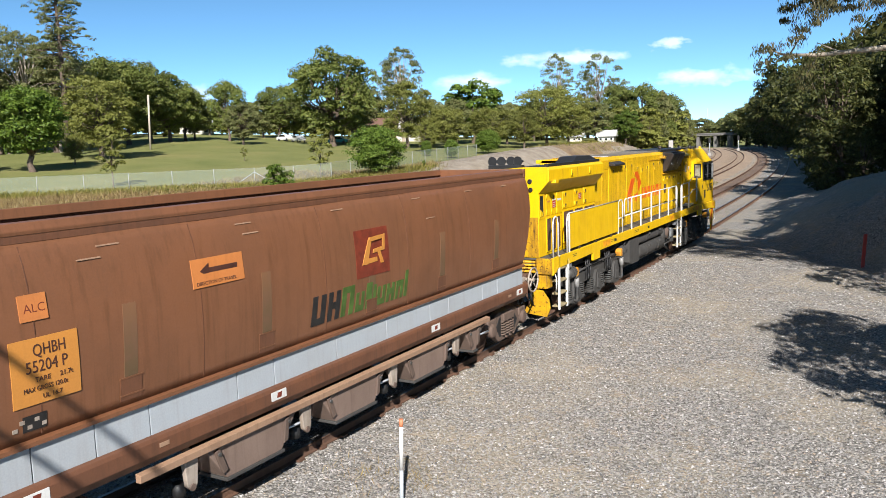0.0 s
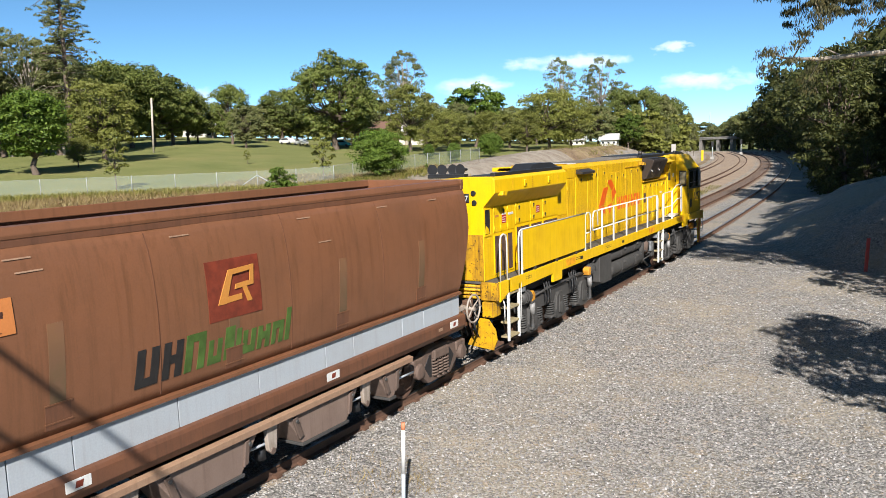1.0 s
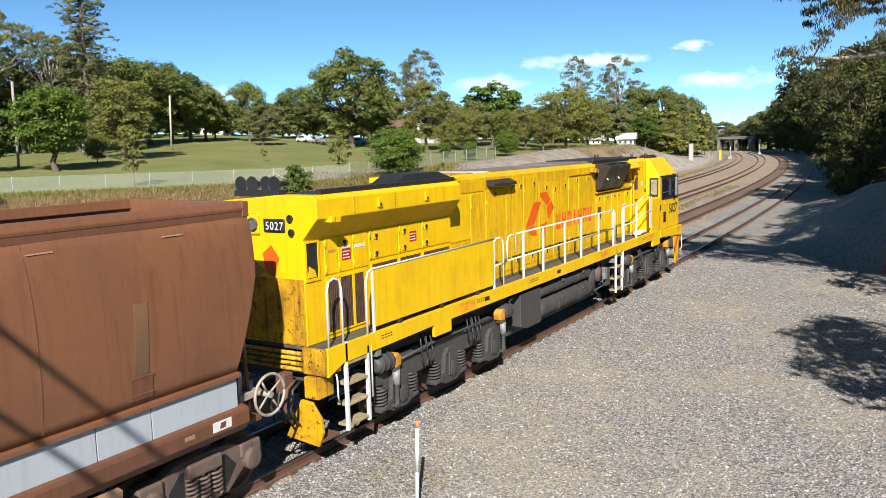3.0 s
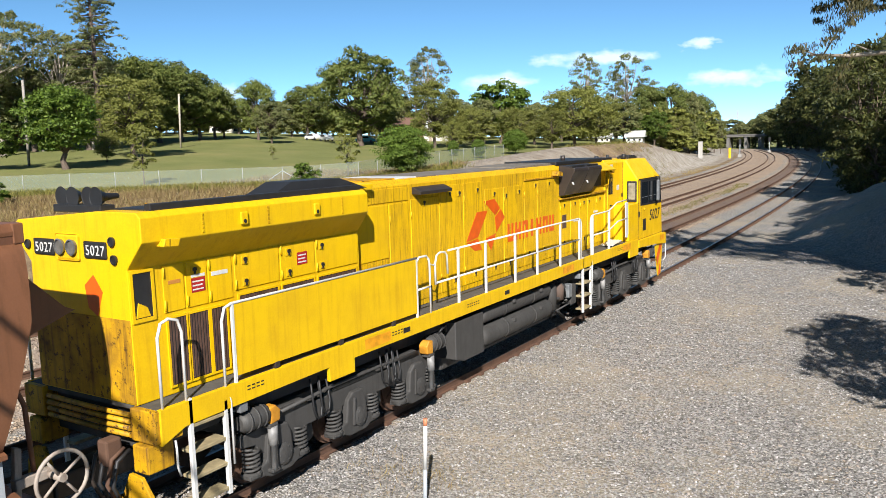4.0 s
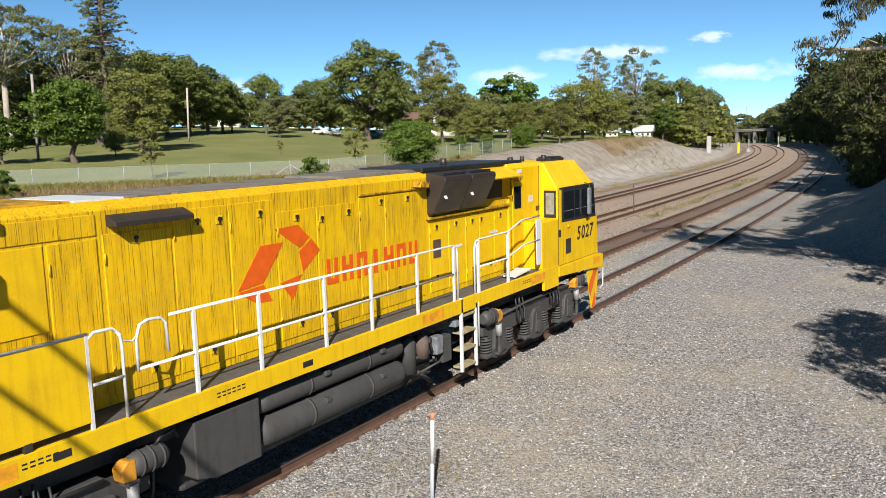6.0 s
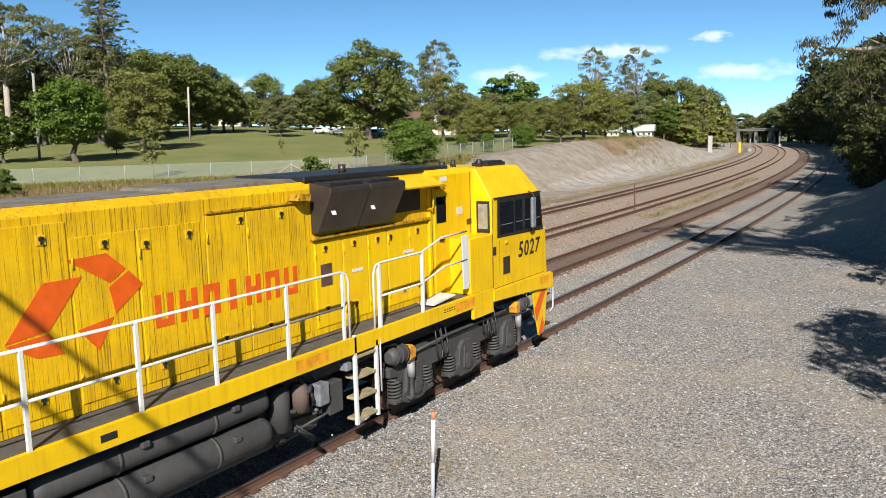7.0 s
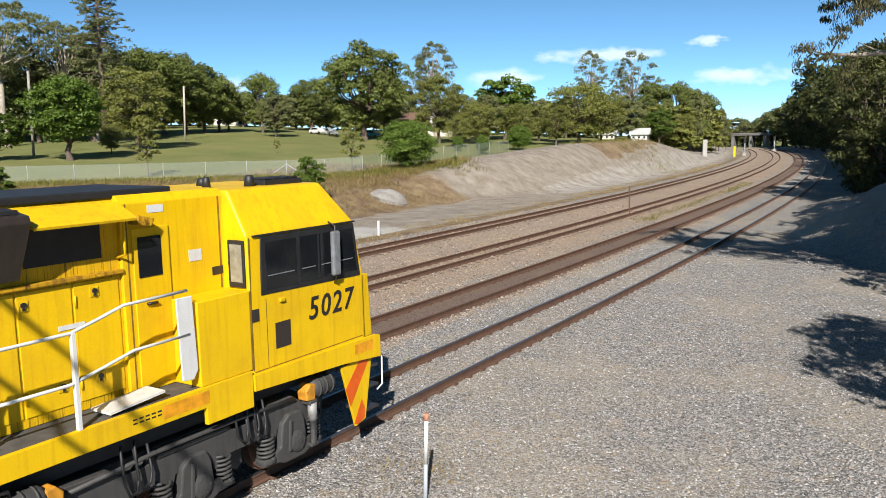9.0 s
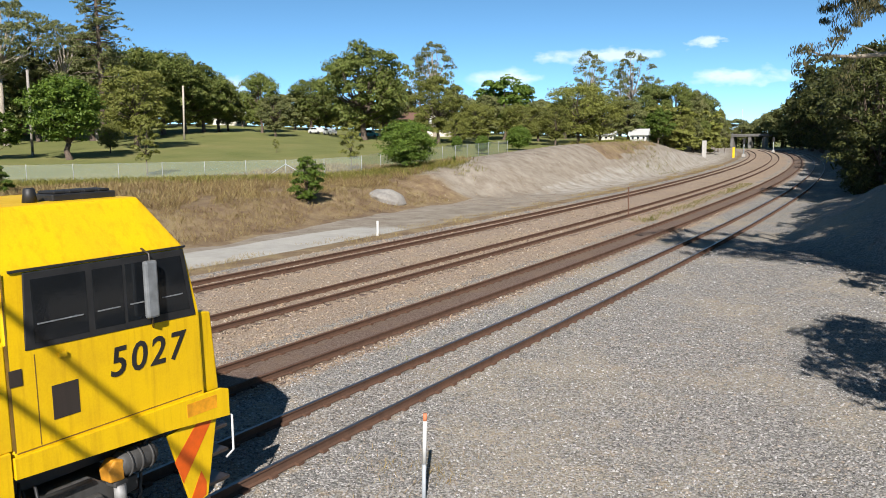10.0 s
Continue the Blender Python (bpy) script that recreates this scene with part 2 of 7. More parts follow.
def add_prism(bm, poly, a0, a1, axis="y", mi=0):
    """A polygon in the two other axes, drawn out along axis from a0 to a1."""
    def at(p, a):
        return (p[0], a, p[1]) if axis == "y" else (a, p[0], p[1]) if axis == "x" else (p[0], p[1], a)
    lo = [bm.verts.new(at(p, a0)) for p in poly]
    hi = [bm.verts.new(at(p, a1)) for p in poly]
    k = len(poly)
    fs = [bm.faces.new(lo), bm.faces.new(hi[::-1])]
    for i in range(k):
        fs.append(bm.faces.new((lo[i], hi[i], hi[(i + 1) % k], lo[(i + 1) % k])))
    for fc in fs:
        fc.material_index = mi
    bmesh.ops.recalc_face_normals(bm, faces=fs)
    return fs


def prism(poly, a0, a1, axis="y", bev=0.0):
    bm = bmesh.new()
    add_prism(bm, poly, a0, a1, axis)
    if bev:
        bmesh.ops.bevel(bm, geom=list(bm.edges), offset=bev, segments=2, affect="EDGES", profile=0.5)
    return bm


def add_tube(bm, pts, radii, seg=8, caps=True):
    pts = [Vector(p) for p in pts]
    if isinstance(radii, (int, float)):
        radii = [radii] * len(pts)
    rings, side = [], None
    for i, p in enumerate(pts):
        d = (pts[min(i + 1, len(pts) - 1)] - pts[max(i - 1, 0)]).normalized()
        if side is None:
            side = d.orthogonal().normalized()
        side = (side - d * side.dot(d)).normalized()
        up = d.cross(side)
        rings.append([bm.verts.new(p + (side * math.cos(2 * math.pi * k / seg) + up * math.sin(2 * math.pi * k / seg)) * radii[i]) for k in range(seg)])
    for a, b in zip(rings, rings[1:]):
        for k in range(seg):
            f = bm.faces.new((a[k], a[(k + 1) % seg], b[(k + 1) % seg], b[k]))
            f.smooth = True
    if caps:
        bm.faces.new(rings[0][::-1])
        bm.faces.new(rings[-1])


def tube(pts, radii, seg=8):
    bm = bmesh.new()
    add_tube(bm, pts, radii, seg)
    return bm


def turned(profile, seg=20, m=None):
    """A body of revolution about x: profile of (x, radius)."""
    bm = bmesh.new()
    rings = [[bm.verts.new((x, r * math.cos(2 * math.pi * k / seg), r * math.sin(2 * math.pi * k / seg))) for k in range(seg)] for x, r in profile]
    for a, b in zip(rings, rings[1:]):
        for k in range(seg):
            bm.faces.new((a[k], a[(k + 1) % seg], b[(k + 1) % seg], b[k]))
    bm.faces.new(rings[0])
    bm.faces.new(rings[-1][::-1])
    bmesh.ops.recalc_face_normals(bm, faces=bm.faces[:])
    if m is not None:
        bmesh.ops.transform(bm, matrix=m, verts=bm.verts[:])
    return bm


def lettering(name, text, size, m, material, parent, label="", shear=0.0, spacing=1.0, depth=0.004, width=1.0, bold=0.0):
    """Built-in font text as a thin mesh; m places its lower left corner, x along the line and y up."""
    cu = bpy.data.curves.new(name, "FONT")
    cu.body, cu.size, cu.shear, cu.space_character, cu.extrude, cu.resolution_u, cu.offset = text, size, shear, spacing, depth, 3, bold
    tmp = bpy.data.objects.new(name, cu)
    scene.collection.objects.link(tmp)
    me = bpy.data.meshes.new_from_object(tmp.evaluated_get(bpy.context.evaluated_depsgraph_get()))
    bpy.data.objects.remove(tmp)
    me.transform(m @ Matrix.Diagonal((width, 1, 1, 1)))
    me.materials.clear()
    me.materials.append(material)
    ob = new(name, me)
    ob.parent = parent
    if label:
        ob["label"] = label
    return ob


def on_side(x, y, z):
    """Places flat work on a wall that faces +x: its x runs along +y, its y up."""
    return Matrix(((0, 0, 1, x), (1, 0, 0, y), (0, 1, 0, z), (0, 0, 0, 1)))


# ---------------------------------------------------------------- ground
def bend(y):
    return -max(y - 20.0, 0.0) ** 2 / 2100.0


def lerp_table(tab, v):
    return float(np.interp(v, [a for a, _ in tab], [b for _, b in tab]))


FOOT = ((-80, -33), (30, -33), (50, -35.5), (64, -34.9), (75, -31.2), (91, -29.8), (129, -30), (156, -28.5), (200, -28), (400, -28))
CREST = ((-80, 1.3), (57, 1.3), (68, 2.7), (82, 3.6), (95, 4.25), (111, 4.6), (129, 4.6), (144, 3.1), (160, 1.75), (185, 1.0), (260, 0.6), (400, 0.6))


def smooth(a, b, v):
    k = min(max((v - a) / (b - a), 0.0), 1.0)
    return k * k * (3 - 2 * k)


def park(x, y):
    d = math.hypot(x, y)
    az = math.degrees(math.atan2(x, y))
    fac = float(np.interp(az, [-180, -48, -37, -18, -5], [1.0, 1.0, 0.76, 0.42, 0.1]))
    return 1.55 + min(max(d - 82, 0), 140) * 0.061 * fac


def height(x, y):
    u = x - bend(y)
    p = Vector((x * 0.35, y * 0.35, 0.0))
    z = -0.185 + 0.012 * noise.noise(p * 3)
    if u > -26:
        for c, k in ((-13.2, 0.06), (-17.65, 0.10), (-22.85, 0.10)):
            z += k * smooth(c - 0.9, c + 0.7, u) * (1 - smooth(c + 1.3, c + 2.2, u))
        # stockpiles of dark stone beside the line
        for cx, cy, rx, ry, h in PILES:
            q = ((x - cx) / rx) ** 2 + ((y - cy) / ry) ** 2
            if q < 1:
                z += h * (1 - q) ** 1.1 * (1 + 0.12 * noise.noise(p * 1.2)) + 0.05 * noise.noise(p * 6)
        return z
    foot, crest = lerp_table(FOOT, y), lerp_table(CREST, y)
    top = -41.0 - bend(y) if y > 57 else -40.4
    top = min(top, foot - 5)
    z -= 0.12 * smooth(-26, -28, u)
    k = smooth(foot, top, u)
    rough = noise.fractal(Vector((x * 0.25, y * 0.25, 0)), 1.0, 2.0, 5)
    z += (crest + 0.2) * k + (0.16 - 0.03 * smooth(55, 80, y)) * rough * min(1, max(0, (foot + 2 - u) / 2)) * (1 if u > top - 6 else 0.3)
    if u < top:
        b = smooth(top, top - 16, u)
        z = z * (1 - b) + park(x, y) * b
    return z


PILES = ((2.6, 48.0, 9.5, 12.0, 3.5), (4.6, 38.6, 7.2, 6.0, 2.4), (-2.0, 63.0, 6.5, 14.0, 1.3), (9.0, 60.0, 10.0, 18.0, 3.2))


def axis_lines(parts):
    out = []
    for a, b, step in parts:
        out += list(np.arange(a, b, step))
    return np.array(out + [parts[-1][1]])


def build_ground():
    xs = axis_lines(((-2600, -600, 250), (-600, -300, 50), (-300, -120, 10), (-120, -60, 3), (-60, -26, 0.75), (-26, -6, 0.4), (-6, 14, 0.75), (14, 60, 4), (60, 300, 40), (300, 2600, 250)))
    ys = axis_lines(((-1200, -200, 200), (-200, -20, 20), (-20, 10, 2), (10, 80, 0.75), (80, 190, 1.5), (190, 320, 5), (320, 600, 40), (600, 2600, 250)))
    nx, ny = len(xs), len(ys)
    verts, w = [], {k: [] for k in ("rust", "soil", "dirt", "path", "dry", "lawn")}
    for y in ys:
        for x in xs:
            z = height(x, y)
            verts.append((x, y, z))
            u = x - bend(y)
            rust = 0.0
            for c, a, half in ((-9.62, 0.35, 0.95), (-13.2, 1.0, 1.25), (-17.65, 0.85, 1.7), (-22.85, 0.8, 1.8)):
                rust = max(rust, a * (1 - smooth(half * 0.8, half * 1.4, abs(u - c))))
            if -24 < u < -15:
                rust = max(rust, 0.74 + 0.12 * smooth(30, 70, y))
            soil = 1 - smooth(0.75, 1.35, abs(u + 13.2))
            foot = lerp_table(FOOT, y)
            top = min(-41.0 - bend(y) if y > 57 else -40.4, foot - 5)
            dirt = 1 - smooth(-26.5, -25, u)
            path = smooth(-32, -31, u) * (1 - smooth(-27.6, -26.9, u)) * (1 - smooth(34, 46, y))
            path = max(path, 0.46 * smooth(-34.5, -33, u) * (1 - smooth(-29, -28, u)) * smooth(60, 75, y))
            dry = (1 - smooth(foot - 0.3, foot + 0.8, u)) * (1 - smooth(55, 70, y))
            dry = max(dry, 0.75 * smooth(-27.5, -26.8, u) * (1 - smooth(-25.6, -25, u)))
            dry = max(dry, 0.6 * (1 - smooth(3.9, 4.6, 5.2 - z)) if 100 < y < 135 and u < foot - 4 else 0)
            lawn = 1 - smooth(-12, -6, math.hypot(x, y) * -1 + 74)
            lawn = lawn if (u < top - 10 or y > 330 or u < -60) else 0.0
            if x > 12 or y > 340 or y < -20:
                lawn = max(lawn, 0.9 * smooth(12, 30, x), smooth(340, 400, y), 1 - smooth(-60, -20, y))
            for k, v in (("rust", rust), ("soil", soil), ("dirt", dirt), ("path", path), ("dry", dry), ("lawn", lawn)):
                w[k].append(v)
    faces = [(j * nx + i, j * nx + i + 1, (j + 1) * nx + i + 1, (j + 1) * nx + i) for j in range(ny - 1) for i in range(nx - 1)]
    me = bpy.data.meshes.new("ground")
    me.from_pydata(verts, [], faces)
    for k, v in w.items():
        me.attributes.new(k, "FLOAT", "POINT").data.foreach_set("value", v)
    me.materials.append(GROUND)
    me.polygons.foreach_set("use_smooth", [True] * len(faces))
    return tagged(new("ground", me), "grey crushed-stone yard, dry grass bank and green mown park", "ground", kind="structure")


build_ground()


# ---------------------------------------------------------------- tracks
RAIL = ((-0.065, -0.17), (0.065, -0.17), (0.065, -0.158), (0.012, -0.14), (0.010, -0.045), (0.036, -0.032), (0.036, -0.006), (0.030, 0.0),
        (-0.030, 0.0), (-0.036, -0.006), (-0.036, -0.032), (-0.010, -0.045), (-0.012, -0.14), (-0.065, -0.158))


def track_line(c, y):
    return Vector((c + bend(y), y, 0.0)), math.atan2(2 * max(y - 20.0, 0) / 2100.0, 1.0)


def build_track(c, cant, shiny, label):
    track = thing("railway_track", label, "railway track", "parallel railway tracks", "structure")
    ys = [-30.0 + i * 2.5 for i in range(132)]
    for side in (-1, 1):
        bm = bmesh.new()
        rings = []
        for y in ys:
            p, a = track_line(c, y)
            ca, sa = math.cos(a), math.sin(a)
            off = side * 0.7525
            lift = cant if side > 0 else 0.0
            rings.append([bm.verts.new((p.x + (off + q) * ca, p.y + (off + q) * sa, z + lift)) for q, z in RAIL])
        k = len(RAIL)
        for a, b in zip(rings, rings[1:]):
            for i in range(k):
                f = bm.faces.new((a[i], a[(i + 1) % k], b[(i + 1) % k], b[i]))
                f.material_index = 1 if i in (6, 7, 8) else 0
        bm.faces.new(rings[0][::-1])
        bm.faces.new(rings[-1])
        bmesh.ops.recalc_face_normals(bm, faces=bm.faces[:])
        part("rail", bm, [RUST, shiny], track)
    # sleepers, bedded almost to the top in the stone, with clips at the rails
    me_s = bpy.data.meshes.new("sleeper")
    bm = box(-1.2, 1.2, -0.12, 0.12, -0.40, -0.178, 0.012)
    bm.to_mesh(me_s)
    bm.free()
    me_s.materials.append(UNDER_BROWN)
    me_c = bpy.data.meshes.new("clip")
    bm = bmesh.new()
    for s in (-1, 1):
        for o in (-1, 1):
            xx = s * 0.7525 + o * 0.095
            add_box(bm, xx - 0.045, xx + 0.045, -0.07, 0.07, -0.175, -0.125)
    bm.to_mesh(me_c)
    bm.free()
    me_c.materials.append(RUST)
    y = -3.0
    for i in range(150):
        p, a = track_line(c, y)
        for nm, me in (("sleeper", me_s), ("rail_clips", me_c)):
            s = new(nm, me)
            s.parent = track
            s.matrix_basis = pose(p.x, p.y, cant / 2 - (0.022 if nm == "sleeper" else 0.0), 0, -math.degrees(math.atan2(cant, 1.5)), math.degrees(a))
        y += 0.62
    return track


build_track(-9.62, 0.0, STEEL, "straight siding track with rusty rails in grey stone")
build_track(-13.2, 0.06, RUST, "rust-brown main track curving away in dusty ballast")
build_track(-17.65, 0.10, RUST, "canted main track with dark rails in brown ballast")
build_track(-22.85, 0.10, RUST, "far canted main track with dark rails beside a dirt path")
# ---------------------------------------------------------------- locomotive
# Its space: x to its right, y forward from near the rear of the frame, z up from the rail heads.
def ring_loft(rings, close=True):
    bm = bmesh.new()
    vs = [[bm.verts.new(p) for p in r] for r in rings]
    k = len(rings[0])
    for a, b in zip(vs, vs[1:]):
        for i in range(k if close else k - 1):
            bm.faces.new((a[i], a[(i + 1) % k], b[(i + 1) % k], b[i]))
    if close:
        bm.faces.new(vs[0][::-1])
        bm.faces.new(vs[-1])
    bmesh.ops.recalc_face_normals(bm, faces=bm.faces[:])
    return bm


def bevelled(bm, w=0.015, seg=2):
    es = [e for e in bm.edges if len(e.link_faces) == 2 and e.calc_face_angle(0) > 0.5]
    bmesh.ops.bevel(bm, geom=es, offset=w, segments=seg, affect="EDGES", profile=0.5)
    return bm


def wheelset(parent, y, r, gauge_x=0.75):
    bm = bmesh.new()
    for s in (-1, 1):
        w = turned([(s * (gauge_x - 0.07), r + 0.028), (s * (gauge_x - 0.04), r + 0.028), (s * (gauge_x - 0.03), r), (s * (gauge_x + 0.07), r - 0.006),
                    (s * (gauge_x + 0.07), r - 0.07), (s * (gauge_x + 0.03), r - 0.09), (s * (gauge_x + 0.03), 0.16), (s * (gauge_x + 0.09), 0.13), (s * (gauge_x + 0.09), 0.02)], 32)
        me = bpy.data.meshes.new("w")
        w.to_mesh(me)
        w.free()
        bm.from_mesh(me)
        bpy.data.meshes.remove(me)
    add_tube(bm, [(-0.95, 0, 0), (0.95, 0, 0)], 0.085, 12)
    for k in range(6):
        a = k * math.pi / 3
        for s in (-1, 1):
            add_box(bm, s * (gauge_x + 0.03), s * (gauge_x + 0.045), -0.02, 0.02, 0.20, r - 0.12, m=Matrix.Rotation(a, 4, "X"))
    ob = part("wheelset", bm, RUST, parent)
    ob.matrix_basis = pose(0, y, r)
    return ob


def spring(parent, x, y, z0, z1, r=0.11, material=None):
    n = 60
    pts = [(x + r * math.cos(k * 0.62), y + r * math.sin(k * 0.62), z0 + (z1 - z0) * k / n) for k in range(n + 1)]
    return part("spring", tube(pts, 0.022, 6), material or UNDER, parent)


def loco_bogie(parent, yc):
    """A three-axle bogie: stepped side frames, hung axle boxes, coil springs, dampers, brake gear and hoses."""
    bogie = part("bogie", prism([(yc - 2.5, 0.92), (yc - 2.5, 1.10), (yc - 1.2, 1.22), (yc + 1.2, 1.22), (yc + 2.5, 1.10), (yc + 2.5, 0.92), (yc + 2.25, 0.84),
                                 (yc + 1.35, 0.82), (yc + 1.05, 0.92), (yc + 0.6, 0.86), (yc - 0.6, 0.86), (yc - 1.05, 0.92), (yc - 1.35, 0.82), (yc - 2.25, 0.84)],
                                -1.05, 1.05, "x", 0.02), UNDER, parent)
    for s in (-1, 1):
        half = [(0.0, 1.20), (0.62, 1.20), (0.74, 1.10), (1.12, 1.10), (1.26, 1.22), (1.95, 1.24), (2.2, 1.06), (2.62, 1.02), (2.62, 0.84), (2.34, 0.80), (2.28, 0.66),
                (2.14, 0.62), (2.10, 0.80), (1.62, 0.80), (1.56, 0.60), (1.34, 0.60), (1.20, 0.76), (0.66, 0.76), (0.52, 0.62), (0.36, 0.62), (0.30, 0.80), (0.0, 0.80)]
        poly = [(yc + a, b) for a, b in half] + [(yc - a, b) for a, b in half[-2:0:-1]]
        bm = bmesh.new()
        add_prism(bm, poly, s * 1.06, s * 1.23, "x")
        part("side_frame", bevelled(bm, 0.014, 1), UNDER, bogie)
        for a, b in ((-1.9, -1.3), (-0.6, 0.6), (1.3, 1.9)):
            part("frame_flange", box(*sorted((s * 1.23, s * 1.262)), yc + a, yc + b, 1.14, 1.19, 0.006), UNDER, bogie)
        for dy in (-1.9, 0.0, 1.9):
            y = yc + dy
            bm = prism([(y - 0.40, 0.33), (y - 0.44, 0.48), (y - 0.30, 0.52), (y - 0.25, 0.88), (y - 0.10, 1.0), (y + 0.16, 1.0), (y + 0.24, 0.84), (y + 0.28, 0.52), (y + 0.44, 0.48),
                        (y + 0.40, 0.33), (y + 0.22, 0.25), (y - 0.22, 0.25)], s * 1.04, s * 1.31, "x", 0.025)
            part("axle_box", bm, UNDER, bogie)
            part("axle_rib", prism([(y - 0.16, 0.42), (y - 0.12, 0.90), (y - 0.07, 0.90), (y - 0.10, 0.42)], *sorted((s * 1.31, s * 1.345)), "x", 0.008), UNDER, bogie)
            part("axle_cap", turned([(0.0, 0.17), (0.04, 0.17), (0.055, 0.13), (0.07, 0.04)], 20, pose(s * 1.30, y + 0.05, 0.53, 0, 0, 0 if s > 0 else 180)), UNDER, bogie)
            for k in range(6):
                a = k * math.pi / 3
                part("cap_bolt", tube([(s * 1.33, y + 0.05 + 0.115 * math.cos(a), 0.53 + 0.115 * math.sin(a)), (s * 1.365, y + 0.05 + 0.115 * math.cos(a), 0.53 + 0.115 * math.sin(a))], 0.016, 6), UNDER, bogie)
            for o in (-0.52, 0.52):
                spring(bogie, s * 1.19, y + o, 0.42, 0.80, 0.125)
                part("spring_seat", turned([(0.0, 0.15), (0.05, 0.16), (0.07, 0.12)], 14, Matrix.Translation((s * 1.19, y + o, 0.36)) @ Matrix.Rotation(radians(-90), 4, "Y")), UNDER, bogie)
                part("seat_arm", prism([(y + o * 0.45, 0.30), (y + o * 1.25, 0.33), (y + o * 1.25, 0.40), (y + o * 0.45, 0.46)], *sorted((s * 1.08, s * 1.30)), "x", 0.012), UNDER, bogie)
        for o, way in ((-2.12, -1), (2.26, 1)):
            part("damper", tube([(s * 1.37, yc + o, 0.40), (s * 1.37, yc + o, 0.78), (s * 1.37, yc + o, 0.781), (s * 1.37, yc + o, 1.06)], [0.055, 0.055, 0.075, 0.075], 12), GREY_STEEL, bogie, "pale dusty damper")
            part("damper_lug", box(*sorted((s * 1.22, s * 1.41)), yc + o - 0.09, yc + o + 0.09, 1.04, 1.11, 0.015), UNDER, bogie)
            part("damper_lug", box(*sorted((s * 1.22, s * 1.41)), yc + o - 0.08, yc + o + 0.08, 0.35, 0.41, 0.015), UNDER, bogie)
            cyl = part("brake_cylinder", tube([(s * 1.27, yc + o + way * 0.02, 1.26), (s * 1.27, yc + o + way * 0.10, 1.26), (s * 1.27, yc + o + way * 0.50, 1.26), (s * 1.27, yc + o + way * 0.58, 1.26)],
                                              [0.12, 0.165, 0.165, 0.10], 18), UNDER, bogie)
            for k in range(3):
                part("cylinder_rib", tube([(s * 1.27, yc + o + way * (0.14 + 0.15 * k), 1.26), (s * 1.27, yc + o + way * (0.17 + 0.15 * k), 1.26)], 0.182, 18), UNDER, cyl)
            part("cylinder_cap", prism([(yc + o - way * 0.14, 1.12), (yc + o - way * 0.16, 1.28), (yc + o - way * 0.06, 1.38), (yc + o + way * 0.06, 1.36), (yc + o + way * 0.06, 1.10)],
                                       *sorted((s * 1.20, s * 1.40)), "x", 0.02), plain_orange, bogie, "dusty orange brake cylinder cap")
            part("cylinder_hose", tube([(s * 1.30, yc + o + way * 0.40, 1.40), (s * 1.36, yc + o + way * 0.45, 1.50), (s * 1.30, yc + o + way * 0.70, 1.52), (s * 1.2, yc + o + way * 0.85, 1.35)], 0.024, 7), BLACK, bogie)
        part("brake_rod", tube([(s * 1.27, yc - 1.95, 1.17), (s * 1.30, yc - 0.7, 1.25), (s * 1.30, yc + 0.7, 1.25), (s * 1.27, yc + 1.95, 1.20)], 0.030, 8), UNDER, bogie)
        part("sand_pipe", tube([(s * 1.15, yc + 2.75, 1.3), (s * 1.12, yc + 2.72, 0.7), (s * 0.95, yc + 2.55, 0.30), (s * 0.80, yc + 2.48, 0.14)], 0.022, 7), UNDER, bogie)
        for k, dy in enumerate((-1.12, -0.92, 0.74, 0.96, 1.1)):
            y = yc + dy
            part("hose", tube([(s * 1.26, y, 1.5), (s * 1.31, y - 0.03, 1.28), (s * 1.33, y - 0.02, 1.0), (s * 1.33, y + 0.05, 0.82 + 0.05 * (k % 3)), (s * 1.33, y + 0.15, 0.86 + 0.05 * (k % 2)),
                               (s * 1.32, y + 0.19, 1.05), (s * 1.26, y + 0.18, 1.4)], 0.019, 7), BLACK, bogie)
        part("brake_hanger", bevelled(prism([(yc - 1.05, 1.02), (yc - 0.88, 1.02), (yc - 0.84, 0.42), (yc - 0.95, 0.36), (yc - 1.06, 0.44)], *sorted((s * 0.9, s * 1.02)), "x"), 0.012), UNDER, bogie)
        part("brake_hanger", bevelled(prism([(yc + 0.88, 1.02), (yc + 1.05, 1.02), (yc + 1.06, 0.44), (yc + 0.95, 0.36), (yc + 0.84, 0.42)], *sorted((s * 0.9, s * 1.02)), "x"), 0.012), UNDER, bogie)
    return bogie


GREY_STEEL = plain("dusty_pale_steel", (0.20, 0.195, 0.19), 0.55)
plain_orange = plain("dusty_orange", (0.446, 0.194, 0.014), 0.6)


def latch_mesh():
    bm = bmesh.new()
    add_box(bm, 0, 0.012, -0.06, 0.06, -0.06, 0.06, 0.004)
    me = bpy.data.meshes.new("latch_plate")
    bm.to_mesh(me)
    bm.free()
    me.materials.append(YELLOW)
    bm = bmesh.new()
    add_prism(bm, [(0.0, 0.045), (0.03, 0.035), (0.035, 0.0), (0.012, -0.012), (0.016, -0.05), (-0.016, -0.05), (-0.012, -0.012), (-0.035, 0.0), (-0.03, 0.035)], 0.012, 0.028, "x")
    mk = bpy.data.meshes.new("latch")
    bm.to_mesh(mk)
    bm.free()
    mk.materials.append(BLACK)
    return me, mk


LATCH = latch_mesh()


